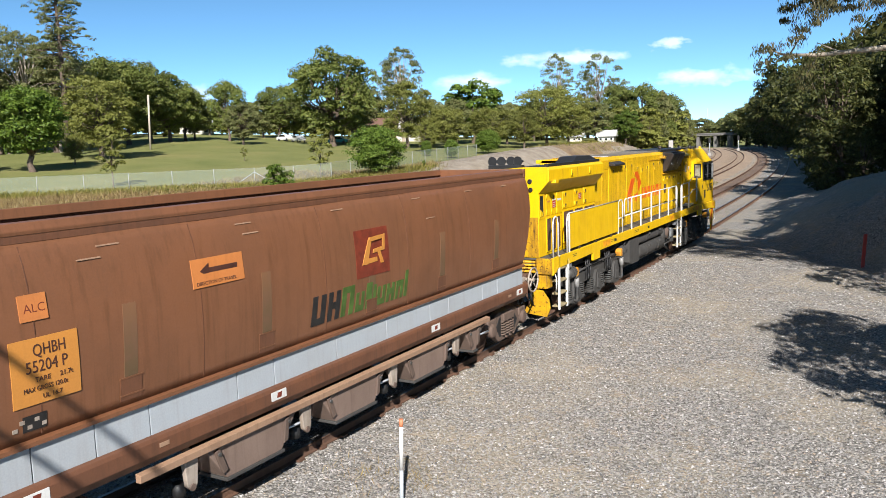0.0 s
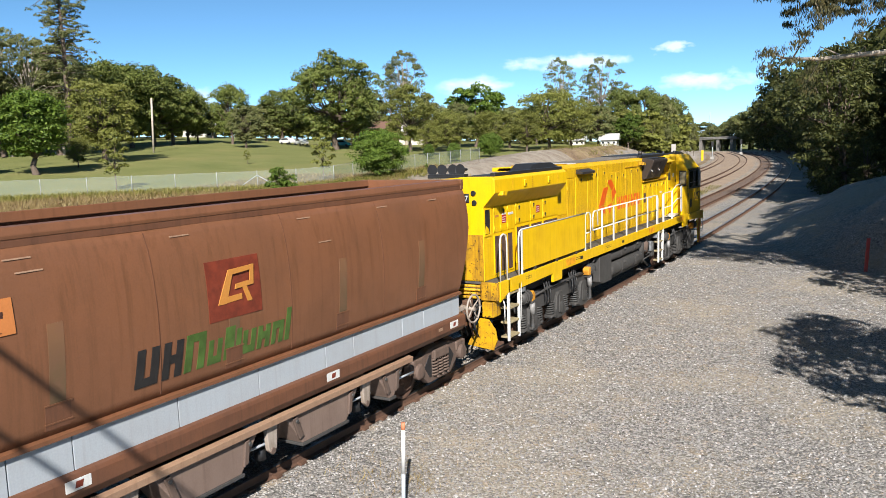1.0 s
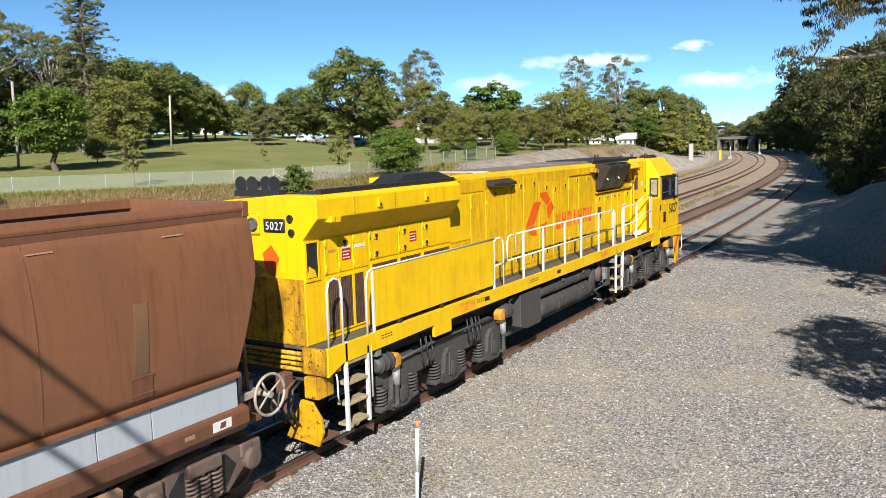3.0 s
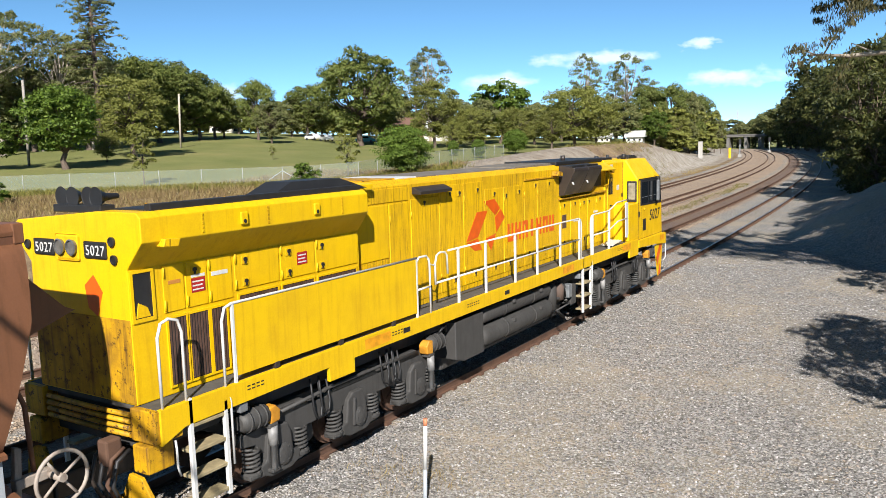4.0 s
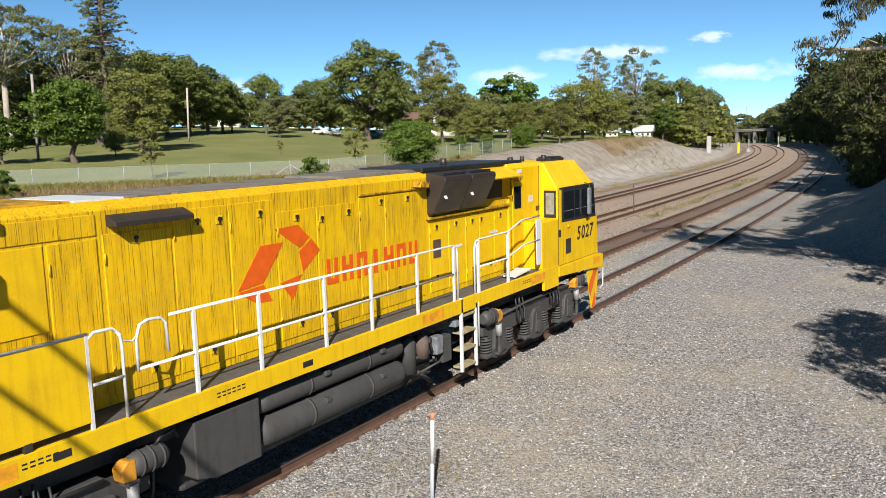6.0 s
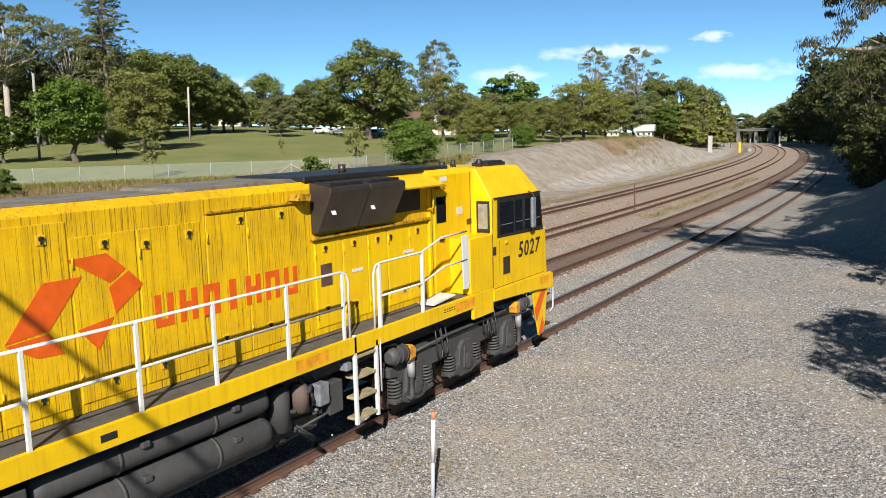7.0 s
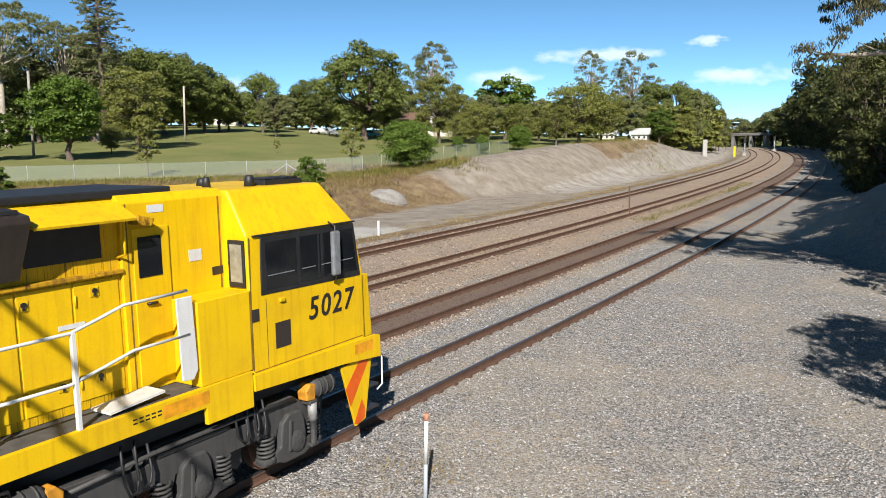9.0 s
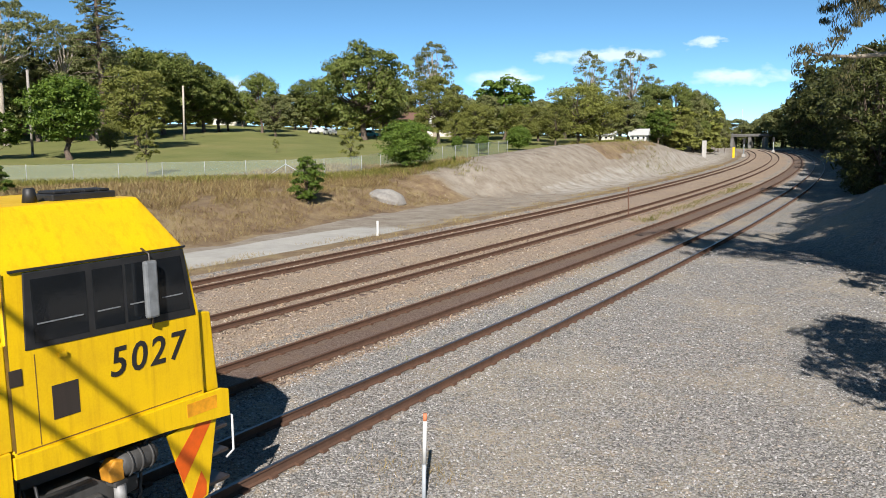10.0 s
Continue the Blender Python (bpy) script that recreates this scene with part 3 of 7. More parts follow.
def hood_door(parent, x, y0, y1, z0, z1, material, latches=(), proud=0.014, side=1):
    """One door of the hood: a thin raised panel with hinges and latches."""
    bm = bmesh.new()
    a, b = sorted((side * (x - 0.01), side * (x + proud)))
    add_box(bm, a, b, y0, y1, z0, z1, 0.006)
    d = part("hood_door", bm, material, parent)
    for (y, z) in latches:
        for nm, me in (("latch_plate", LATCH[0]), ("latch", LATCH[1])):
            o = new(nm, me)
            o.parent = d
            o.matrix_basis = pose(side * (x + proud), y, z, 0, 0, 0 if side > 0 else 180)
    for z in (z0 + 0.15 * (z1 - z0), z1 - 0.15 * (z1 - z0)):
        part("hinge", tube([(side * (x + proud + 0.008), y0 + 0.012, z - 0.07), (side * (x + proud + 0.008), y0 + 0.012, z + 0.07)], 0.013, 6), material, d)
    return d


def louvre(parent, x, y0, y1, z0, z1, upright=True, side=1):
    """A brown louvred grille in a frame."""
    a, b = sorted((side * (x - 0.02), side * (x + 0.006)))
    # The black backing plate stands in for the shade behind the slats.
    g = part("grille", box(a, b, y0, y1, z0, z1), BLACK, parent, "dark brown louvred grille")
    bm = bmesh.new()
    n = max(3, int((y1 - y0) / 0.045))
    for i in range(n):
        y = y0 + (i + 0.5) * (y1 - y0) / n
        add_box(bm, side * x - 0.004, side * x + 0.012, y - 0.014, y + 0.014, z0 + 0.01, z1 - 0.01)
    part("louvre_slats", bm, LOUVRE, g)
    bm = bmesh.new()
    for q in ((y0 - 0.03, y0, z0 - 0.03, z1 + 0.03), (y1, y1 + 0.03, z0 - 0.03, z1 + 0.03), (y0, y1, z0 - 0.03, z0), (y0, y1, z1, z1 + 0.03)):
        a, b = sorted((side * (x - 0.01), side * (x + 0.018)))
        add_box(bm, a, b, *q)
    part("grille_frame", bm, YELLOW, g)
    return g


LOUVRE = plain("brown_louvre", (0.072, 0.04, 0.029), 0.6)


def build_locomotive():
    loco = thing("locomotive", "soot-streaked yellow diesel freight locomotive with white handrails", "locomotive")
    # frame and walkway
    part("underframe", box(-1.0, 1.0, -0.2, 20.9, 1.26, 1.86, 0.02), UNDER, loco)
    part("walkway_deck", box(-1.38, 1.38, -0.34, 18.62, 1.86, 1.925, 0.005), DECK, loco, "dark non-slip walkway deck")
    for s in (-1, 1):
        a, b = sorted((s * 1.38, s * 1.45))
        part("side_sill", bevelled(prism([(-0.34, 1.93), (-0.34, 1.45), (0.05, 1.60), (2.95, 1.64), (2.95, 1.40), (3.6, 1.40), (3.6, 1.64), (17.75, 1.64), (17.75, 1.40), (18.6, 1.40),
                                         (18.6, 1.93)], a, b, "x"), 0.008), YELLOW, loco)
        for y in (3.9, 12.4, 17.05):
            part("reflector", box(*sorted((s * 1.45, s * 1.453)), y, y + 0.75, 1.70, 1.88), ORANGE_YELLOW, loco, "faded orange reflective strip on the sill")
        for y in (5.05, 9.1):
            part("sill_plate", box(*sorted((s * 1.45, s * 1.455)), y, y + 0.22, 1.74, 1.83), BLACK, loco, "small dark plate")
        for y, n in ((1.15, 4), (4.7, 5), (7.4, 6), (16.6, 6)):
            bm = bmesh.new()
            for i in range(n):
                for k in range(2):
                    add_box(bm, *sorted((s * 1.45, s * 1.4525)), y + i * 0.09, y + i * 0.09 + 0.06, 1.77 + k * 0.05, 1.79 + k * 0.05)
            part("stencil_line", bm, INK, loco, "small unreadable stencil marks")["kind"] = "stuff"
    # rear radiator compartment, wider at the top
    prof = [(-1.04, 1.93), (1.04, 1.93), (1.04, 3.70), (1.36, 4.05), (1.36, 4.36), (1.28, 4.43), (0.5, 4.43), (-1.28, 4.28), (-1.36, 4.22), (-1.36, 4.05), (-1.04, 3.70)]
    rings = [[(x, (-0.36 if z < 3.6 else -0.36), z) for x, z in prof], [(x, 4.35 if z < 3.72 else 4.25, z) for x, z in prof]]
    rear = part("radiator_compartment", bevelled(ring_loft(rings), 0.012), YELLOW, loco)
    part("roof_plate", box(0.5, 1.13, -0.1, 4.2, 4.42, 4.45), BLACK, rear, "soot-black radiator roof")
    part("roof_rim", box(1.12, 1.24, -0.1, 4.2, 4.41, 4.515, 0.01), BLACK, rear, "black coaming of the radiator roof")
    part("radiator_hatch", ring_loft([[(x * k, y, z) for x, y in ((0.5, y0), (1.08, y0), (1.08, y1), (0.5, y1))] for k, y0, y1, z in ((1.0, 2.2, 4.6, 4.44), (0.93, 2.75, 3.95, 4.64))]),
         BLACK, rear, "black raised radiator hatch")
    part("hatch_surround", box(-1.0, 1.0, 4.25, 4.9, 4.38, 4.50, 0.02), YELLOW, rear)
    # seams and lifting lugs on the flared side
    for s in (-1, 1):
        for y in (0.62, 1.85, 3.55):
            bm = bmesh.new()
            for k in range(5):
                add_box(bm, *sorted((s * 1.36, s * 1.372)), y - 0.014, y + 0.014, 4.09 + k * 0.055, 4.118 + k * 0.055)
            part("rivet_row", bm, YELLOW_DIRTY, rear)["kind"] = "stuff"
        for y in (1.35, 2.9):
            part("lifting_lug", bevelled(prism([(y - 0.07, 4.12), (y - 0.07, 4.30), (y + 0.07, 4.30), (y + 0.07, 4.12)], *sorted((s * 1.36, s * 1.40)), "x"), 0.02), YELLOW, rear)
            part("lug_eye", tube([(s * 1.395, y, 4.17), (s * 1.405, y, 4.17)], 0.03, 10), BLACK, rear)
        # doors under the flare
        for y0, y1, z0, la in ((0.16, 0.50, 3.05, ()), (0.53, 0.90, 3.05, ((0.68, 3.55),)), (0.93, 1.36, 3.05, ()), (1.42, 2.33, 3.14, ((1.62, 3.56), (1.62, 3.24))),
                               (2.37, 3.16, 3.14, ((2.55, 3.56), (2.55, 3.24))), (3.20, 4.30, 3.14, ((3.34, 3.56), (3.34, 3.24)))):
            hood_door(rear, 1.04, y0, y1, z0, 3.68, YELLOW, la, side=s)
        for y0, y1 in ((0.20, 0.50), (0.55, 0.88), (0.94, 1.22)):
            louvre(rear, 1.045, y0, y1, 2.05, 2.96, side=s)
        for y0, y1 in ((1.48, 2.29), (2.39, 3.12), (3.24, 4.24)):
            louvre(rear, 1.045, y0, y1, 2.15, 3.05, side=s)
        for y, w, z0, z1, mm, lb in ((0.62, 0.24, 3.24, 3.44, RED, "red warning notice"), (0.62, 0.24, 3.45, 3.49, WHITE, "white strip of a warning notice"),
                                     (2.74, 0.24, 3.32, 3.52, RED, "red warning notice"), (0.98, 0.30, 3.42, 3.48, WHITE, "white notice strip"), (0.24, 0.2, 3.42, 3.47, TAN_BOARD, "small brown notice")):
            sg = part("warning_sign", box(*sorted((s * 1.05, s * 1.058)), y, y + w, z0, z1), mm, rear, lb)
            if mm is RED:
                bm = bmesh.new()
                for k in range(3):
                    add_box(bm, *sorted((s * 1.058, s * 1.0595)), y + 0.02, y + w - 0.03 - 0.02 * (k % 2), z0 + 0.03 + k * 0.055, z0 + 0.05 + k * 0.055)
                part("sign_lines", bm, WHITE, sg)
        # recess at the corner with a lever, and the lamp under the flare
        # The recess depth is a flat black plate, its shade put into the colour.
        part("corner_recess", box(*sorted((s * 1.03, s * 1.047)), -0.30, -0.02, 3.05, 3.64), BLACK, rear, "flat black plate for the shade in the corner recess")
        bm = bmesh.new()
        for q in ((-0.34, -0.30, 3.0, 3.68), (-0.02, 0.02, 3.0, 3.68), (-0.30, -0.02, 3.64, 3.68), (-0.30, -0.02, 3.0, 3.05)):
            add_box(bm, *sorted((s * 1.02, s * 1.06)), *q)
        part("recess_frame", bm, YELLOW, rear)
        part("recess_lever", bevelled(prism([(-0.28, 3.06), (-0.06, 3.06), (-0.10, 3.18), (-0.24, 3.26)], *sorted((s * 1.03, s * 1.056)), "x"), 0.006), YELLOW, rear)
        part("flood_lamp", prism([(-0.10, 3.98), (0.14, 3.96), (0.18, 4.06), (-0.06, 4.08)], *sorted((s * 1.30, s * 1.44)), "x", 0.01), YELLOW_DIRTY, rear, "small yellow floodlight housing")
    # rear face
    yb = -0.36
    for x in (-0.88, 0.24):
        plate = part("number_board", box(x - 0.02, x + 0.44, yb - 0.025, yb, 3.82, 4.04, 0.02), BLACK, rear, "black number board with white figures")
        for k, digit in enumerate("5027"):
            lettering("digit", digit, 0.19, Matrix.Translation((x + 0.025 + k * 0.102, yb - 0.028, 3.86)) @ Matrix.Rotation(radians(90), 4, "X"), WHITE, plate, width=0.92)
    hl = part("headlight_panel", box(-0.38, 0.12, yb - 0.03, yb, 3.77, 4.12, 0.03), YELLOW, rear)
    for x in (-0.26, 0.0):
        part("headlight", turned([(0.0, 0.10), (0.04, 0.11), (0.05, 0.09), (0.03, 0.085)], 20, Matrix.Translation((x, yb - 0.03, 3.95)) @ Matrix.Rotation(radians(-90), 4, "Z")), LENS, hl, "clear glass headlight")
    for x, z in ((0.80, 4.05), (0.82, 3.82), (-1.05, 3.95)):
        part("marker_light", turned([(0.0, 0.06), (0.03, 0.065), (0.035, 0.05), (0.02, 0.045)], 16, Matrix.Translation((x, yb, z)) @ Matrix.Rotation(radians(-90), 4, "Z")), BLACK, rear)
    part("logo_shape", bevelled(prism([(0.15, 3.45), (0.35, 3.60), (0.52, 3.38), (0.38, 3.05), (0.2, 3.15)], yb - 0.006, yb, "y"), 0.002), ORANGE, rear, "plain orange-red emblem shape")
    part("soiled_panel", box(-1.03, 1.03, yb - 0.012, yb, 1.95, 3.05, 0.004), YELLOW_RUST, rear, "soiled rust-spotted yellow panel")
    horns = part("horn_bracket", box(-0.50, 0.52, -0.30, -0.08, 4.40, 4.50, 0.01), BLACK, loco, "black horn cluster on the roof")
    for i, x in enumerate((-0.40, -0.10, 0.18, 0.40)):
        part("horn", turned([(-0.28, 0.035), (-0.1, 0.05), (0.0, 0.10), (0.05, 0.14), (0.045, 0.13)], 20, Matrix.Translation((x, -0.18 - 0.04 * (i % 2), 4.60)) @ Matrix.Rotation(radians(-90), 4, "Z")), BLACK, horns)
    # main hood
    hp = [(-0.85, 1.93), (0.85, 1.93), (0.85, 4.40), (0.74, 4.51), (-0.74, 4.51), (-0.85, 4.40)]
    hood = part("engine_hood", bevelled(ring_loft([[(x, 4.25, z) for x, z in hp], [(x, 17.0, z) for x, z in hp]]), 0.008), YELLOW_DIRTY, loco, "yellow engine hood streaked with black soot")
    part("hood_front_section", bevelled(prism([(-0.90, 1.93), (0.90, 1.93), (0.90, 4.42), (0.82, 4.53), (-0.82, 4.53), (-0.90, 4.42)], 17.0, 18.7), 0.01), YELLOW, loco)
    for s in (-1, 1):
        for y0, y1, z0, z1, mm, la in ((4.52, 5.50, 3.05, 4.06, YELLOW, ()), (5.55, 6.20, 2.1, 4.06, YELLOW_DIRTY, ()), (4.52, 6.20, 4.10, 4.36, YELLOW_DIRTY, ()),
                                       (6.28, 7.30, 2.05, 4.10, YELLOW_DIRTY, ((6.9, 2.25), (6.75, 4.0))), (7.34, 8.3, 2.05, 4.30, YELLOW_DIRTY, ((7.75, 4.12), (8.15, 4.1), (7.9, 2.25))),
                                       (8.34, 9.26, 2.05, 4.30, YELLOW_DIRTY, ((8.95, 4.12), (8.8, 2.25))), (9.30, 10.2, 2.05, 4.10, YELLOW_DIRTY, ((9.75, 3.98), (9.75, 2.25))),
                                       (10.24, 11.25, 2.05, 4.10, YELLOW_DIRTY, ((10.35, 3.9), (11.05, 3.95), (10.5, 2.25))), (11.36, 12.1, 2.05, 4.16, YELLOW_DIRTY, ((12.0, 4.05), (11.6, 2.35))),
                                       (12.13, 13.40, 2.05, 4.16, YELLOW_DIRTY, ((12.85, 4.05), (12.5, 2.35))), (13.6, 14.3, 2.05, 3.52, YELLOW, ((13.85, 3.38), (13.85, 2.35))),
                                       (14.33, 15.0, 2.05, 3.52, YELLOW, ((14.62, 3.38), (14.62, 2.3))), (15.03, 15.6, 2.05, 3.52, YELLOW, ((15.3, 3.36), (15.3, 2.3))),
                                       (15.63, 16.3, 2.05, 3.52, YELLOW, ((15.7, 3.36), (16.1, 2.3))), (16.33, 16.95, 2.05, 3.52, YELLOW, ((16.6, 3.38), (16.6, 2.3)))):
            hood_door(hood, 0.85, y0, y1, z0, z1, mm, la, side=s)
        part("hood_ledge", box(*sorted((s * 0.85, s * 0.93)), 13.5, 17.0, 3.555, 3.61, 0.01), YELLOW_RUST, hood, "soiled ledge along the hood")
        part("rain_strip", box(*sorted((s * 0.85, s * 0.89)), 11.36, 13.45, 4.19, 4.225, 0.006), YELLOW_RUST, hood)
        part("vent_visor", prism([(s * 0.85, 4.34), (s * 1.06, 4.25), (s * 1.06, 4.19), (s * 0.85, 4.20)], 6.35, 7.55, "y", 0.006), DUCT, hood, "dark sooty vent visor")
        part("door_vent", box(*sorted((s * 0.865, s * 0.875)), 13.72, 14.0, 2.75, 3.12), LOUVRE, hood)
        # air intake ducts
        for y0, y1 in ((13.55, 14.58), (14.60, 15.62)):
            d = part("intake_duct", bevelled(prism([(s * 0.85, 4.50), (s * 1.30, 4.42), (s * 1.32, 4.34), (s * 1.0, 3.68), (s * 0.85, 3.66)], y0, y1, "y"), 0.012), DUCT, hood, "black-brown sloped air intake duct")
            part("duct_grille", box(*sorted((s * 0.92, s * 1.22)), y0 + 0.08, y1 - 0.08, 4.44, 4.485), BLACK, d)
            for yy in (y0 + 0.2,):
                part("duct_plate", box(-0.06, 0.06, -0.05, 0.05, -0.004, 0.006, 0.003), WHITE, d).matrix_basis = Matrix.Translation((s * 1.172, yy, 4.02)) @ Matrix.Rotation(s * radians(64), 4, "Y")
        part("flap", prism([(s * 0.85, 4.44), (s * 0.87, 4.46), (s * 1.26, 4.27), (s * 1.25, 4.24)], 15.68, 17.0, "y"), YELLOW, hood, "raised yellow vent flap")
        # Flat black plate on the hood wall in place of a shaded opening.
        part("vent_opening", box(*sorted((s * 0.84, s * 0.856)), 15.75, 16.75, 3.78, 4.22), BLACK, hood, "flat black plate for the shade inside a vent")
        part("flap_strut", tube([(s * 0.86, 16.95, 3.75), (s * 1.02, 16.97, 3.8), (s * 1.05, 16.95, 4.32)], 0.018, 6), YELLOW, hood)
        part("side_lamp", prism([(13.05, 4.24), (13.35, 4.22), (13.38, 4.33), (13.1, 4.36)], *sorted((s * 0.85, s * 1.05)), "x", 0.01), YELLOW_RUST, hood)
        # company marking: plain shapes
        o = 0.868
        for nm, poly in (("a", [(9.24, 3.84), (9.77, 3.86), (10.03, 3.63), (9.79, 3.48)]), ("b", [(8.92, 3.62), (9.42, 3.62), (8.95, 3.05), (8.42, 3.00)]), ("c", [(8.42, 2.98), (8.95, 3.02), (9.12, 2.74), (8.78, 2.76)]),
                         ("d", [(10.07, 3.60), (10.27, 3.39), (9.84, 3.08), (9.77, 3.43)]), ("e", [(9.31, 2.98), (9.81, 3.05), (9.57, 2.67)])):
            part("emblem_piece", prism(poly, *sorted((s * (o - 0.004), s * (o + 0.002))), "x"), ORANGE, hood, "plain orange-red emblem shape")
        for i in range(7):
            y = 10.42 + i * 0.405
            w = 0.13 if i == 3 else 0.30
            y += 0.08 if i == 3 else 0
            z = 2.76
            gap = [(y, z), (y + w, z), (y + w, z + 0.44), (y, z + 0.44)]
            if w > 0.2:
                for q in ([(y, z), (y + 0.10, z), (y + 0.10, z + 0.44), (y, z + 0.44)], [(y + 0.20, z), (y + 0.30, z), (y + 0.30, z + 0.44), (y + 0.20, z + 0.44)],
                          [(y + 0.10, z + (0.0, 0.17, 0.34)[i % 3]), (y + 0.20, z + (0.0, 0.17, 0.34)[i % 3]), (y + 0.20, z + (0.10, 0.27, 0.44)[i % 3]), (y + 0.10, z + (0.10, 0.27, 0.44)[i % 3])]):
                    part("marking_bar", prism(q, *sorted((s * (o - 0.004), s * (o + 0.002))), "x"), ORANGE, hood, "plain orange-red marking bar")
            else:
                part("marking_bar", prism(gap, *sorted((s * (o - 0.004), s * (o + 0.002))), "x"), ORANGE, hood, "plain orange-red marking bar")
        # door to the cab and notices
        cd = part("cab_door", box(*sorted((s * 0.90, s * 0.925)), 17.15, 17.72, 2.0, 4.10, 0.01), YELLOW, loco)
        part("door_window", box(*sorted((s * 0.922, s * 0.93)), 17.22, 17.58, 3.45, 3.98, 0.01), GLASS_DARK, cd, "dark glass pane")
        part("door_handle", tube([(s * 0.95, 17.3, 3.1), (s * 0.96, 17.45, 3.1)], 0.02, 6), BLACK, cd)
        part("door_lamp", prism([(17.12, 4.16), (17.34, 4.12), (17.40, 4.22), (17.16, 4.28)], *sorted((s * 0.9, s * 1.08)), "x", 0.01), YELLOW_RUST, loco)
        for y, z, w, h, mm in ((17.42, 4.28, 0.25, 0.1, WHITE), (18.05, 3.55, 0.22, 0.16, WHITE), (18.45, 3.3, 0.2, 0.12, DUCT), (16.1, 2.98, 0.35, 0.06, WHITE), (14.55, 2.86, 0.3, 0.06, WHITE)):
            xx = 0.90 if y > 17 else 0.865
            part("notice_plate", box(*sorted((s * xx, s * (xx + 0.006))), y, y + w, z, z + h), mm, loco)
    # roof: soot-black covers, stack, aerials
    part("roof_cover", box(-0.70, 0.70, 7.6, 11.0, 4.50, 4.53, 0.008), ROOF_GRIME, hood, "grimy grey-brown roof cover")
    part("roof_hatch", prism([(11.1, 4.50), (11.2, 4.555), (13.3, 4.575), (13.5, 4.50)], -0.70, 0.70, "x", 0.01), ROOF_GRIME, hood, "grimy roof hatch")
    part("roof_cover", box(-0.80, 0.80, 13.5, 17.9, 4.50, 4.60, 0.02), BLACK, hood)
    for y0, y1, mm in ((4.95, 6.0, YELLOW_RUST), (6.05, 6.75, WHITE), (6.8, 7.5, ROOF_GRIME)):
        part("roof_panel", box(-0.7, 0.7, y0, y1, 4.505, 4.535, 0.006), mm, hood)
    part("stack", tube([(0.35, 15.0, 4.58), (0.35, 15.0, 4.74)], 0.07, 12), DUCT, hood)
    for x, y, h, r in ((0.25, 19.0, 0.16, 0.07), (0.62, 19.52, 0.17, 0.09), (-0.3, 19.4, 0.12, 0.1)):
        part("roof_aerial", tube([(x, y, 4.49), (x, y, 4.49 + h), (x, y, 4.50 + h)], [r, r * 0.7, r * 0.5], 14), BLACK, loco)
    cooler = part("roof_cooler", box(0.30, 0.72, 19.74, 20.60, 4.49, 4.58, 0.015), BLACK, loco, "low black cooler unit on the cab roof")
    for k in range(4):
        part("cooler_fin", box(0.34, 0.68, 19.79 + k * 0.2, 19.94 + k * 0.2, 4.58, 4.615, 0.012), BLACK, cooler)
    # equipment box beside the cab, white shield plate and step
    for s in (-1, 1):
        part("equipment_box", box(*sorted((s * 0.90, s * 1.42)), 17.70, 18.64, 1.93, 3.09, 0.015), YELLOW, loco)
        part("shield_plate", bevelled(prism([(17.40, 2.10), (17.36, 3.20), (17.62, 3.20), (17.66, 2.2), (17.58, 2.08)], *sorted((s * 1.405, s * 1.43)), "x"), 0.01), WHITE, loco, "white shield plate at the steps")
        part("step_plate", prism([(16.35, 1.96), (17.15, 2.02), (17.15, 2.05), (16.35, 1.99)], *sorted((s * 1.0, s * 1.38)), "x"), WHITE, loco, "worn white ramp step")
    # cab
    cp = [(-1.42, 1.60), (1.42, 1.60), (1.42, 1.88), (1.42, 2.96), (1.40, 3.85), (0.98, 4.50), (-0.98, 4.50), (-1.40, 3.85), (-1.42, 2.96), (-1.42, 1.88)]
    fy = {1.60: 21.28, 1.88: 21.26, 2.96: 21.24, 3.85: 21.06, 4.50: 20.72}
    cab = part("cab", bevelled(ring_loft([[(x, 18.64 + (0.06 if z > 4 else 0), z) for x, z in cp], [(x, fy[z], z) for x, z in cp]]), 0.045, 3), YELLOW, loco)
    part("cab_roof_gutter", box(1.40, 1.43, 18.75, 21.05, 3.835, 3.86), BLACK, cab)
    for s in (-1, 1):
        w = part("side_window", bevelled(prism([(18.86, 2.98), (21.16, 2.93), (21.01, 3.82), (18.90, 3.82)], *sorted((s * 1.405, s * 1.432)), "x"), 0.008), BLACK, cab, "black-framed sliding side window")
        for y0, y1 in ((18.97, 19.62), (19.70, 20.10), (20.14, 20.52), (20.60, 21.02)):
            part("pane", bevelled(prism([(y0, 3.04), (y1 + (0.05 if y1 > 21 else 0), 3.03), (y1 - (0.06 if y1 > 21 else 0), 3.74), (y0, 3.74)], *sorted((s * 1.43, s * 1.436)), "x"), 0.002), GLASS_DARK, w)
            part("pane_rail", box(*sorted((s * 1.436, s * 1.444)), y0 + 0.04, y1 - 0.06, 3.24, 3.255), GREY_TRIM, w)
        part("quarter_window", box(*sorted((s * 1.05, s * 1.37)), 18.612, 18.64, 3.12, 3.80, 0.01), BLACK, cab)
        part("quarter_pane", box(*sorted((s * 1.10, s * 1.33)), 18.606, 18.612, 3.20, 3.74), PALE_GLASS, cab, "window pane coloured pale for the light it reflects")
        mi = part("mirror", box(*sorted((s * 1.50, s * 1.58)), 20.32, 20.50, 3.05, 3.76, 0.03), GREY_TRIM, cab, "grey rear-view mirror")
        part("mirror_arm", tube([(s * 1.41, 20.4, 3.9), (s * 1.54, 20.41, 3.84), (s * 1.54, 20.41, 3.0), (s * 1.42, 20.5, 2.9)], 0.014, 6), DUCT, mi)
        part("side_hatch", box(*sorted((s * 1.42, s * 1.428)), 19.12, 19.44, 2.13, 2.52, 0.004), DUCT, cab, "small grey mesh hatch")
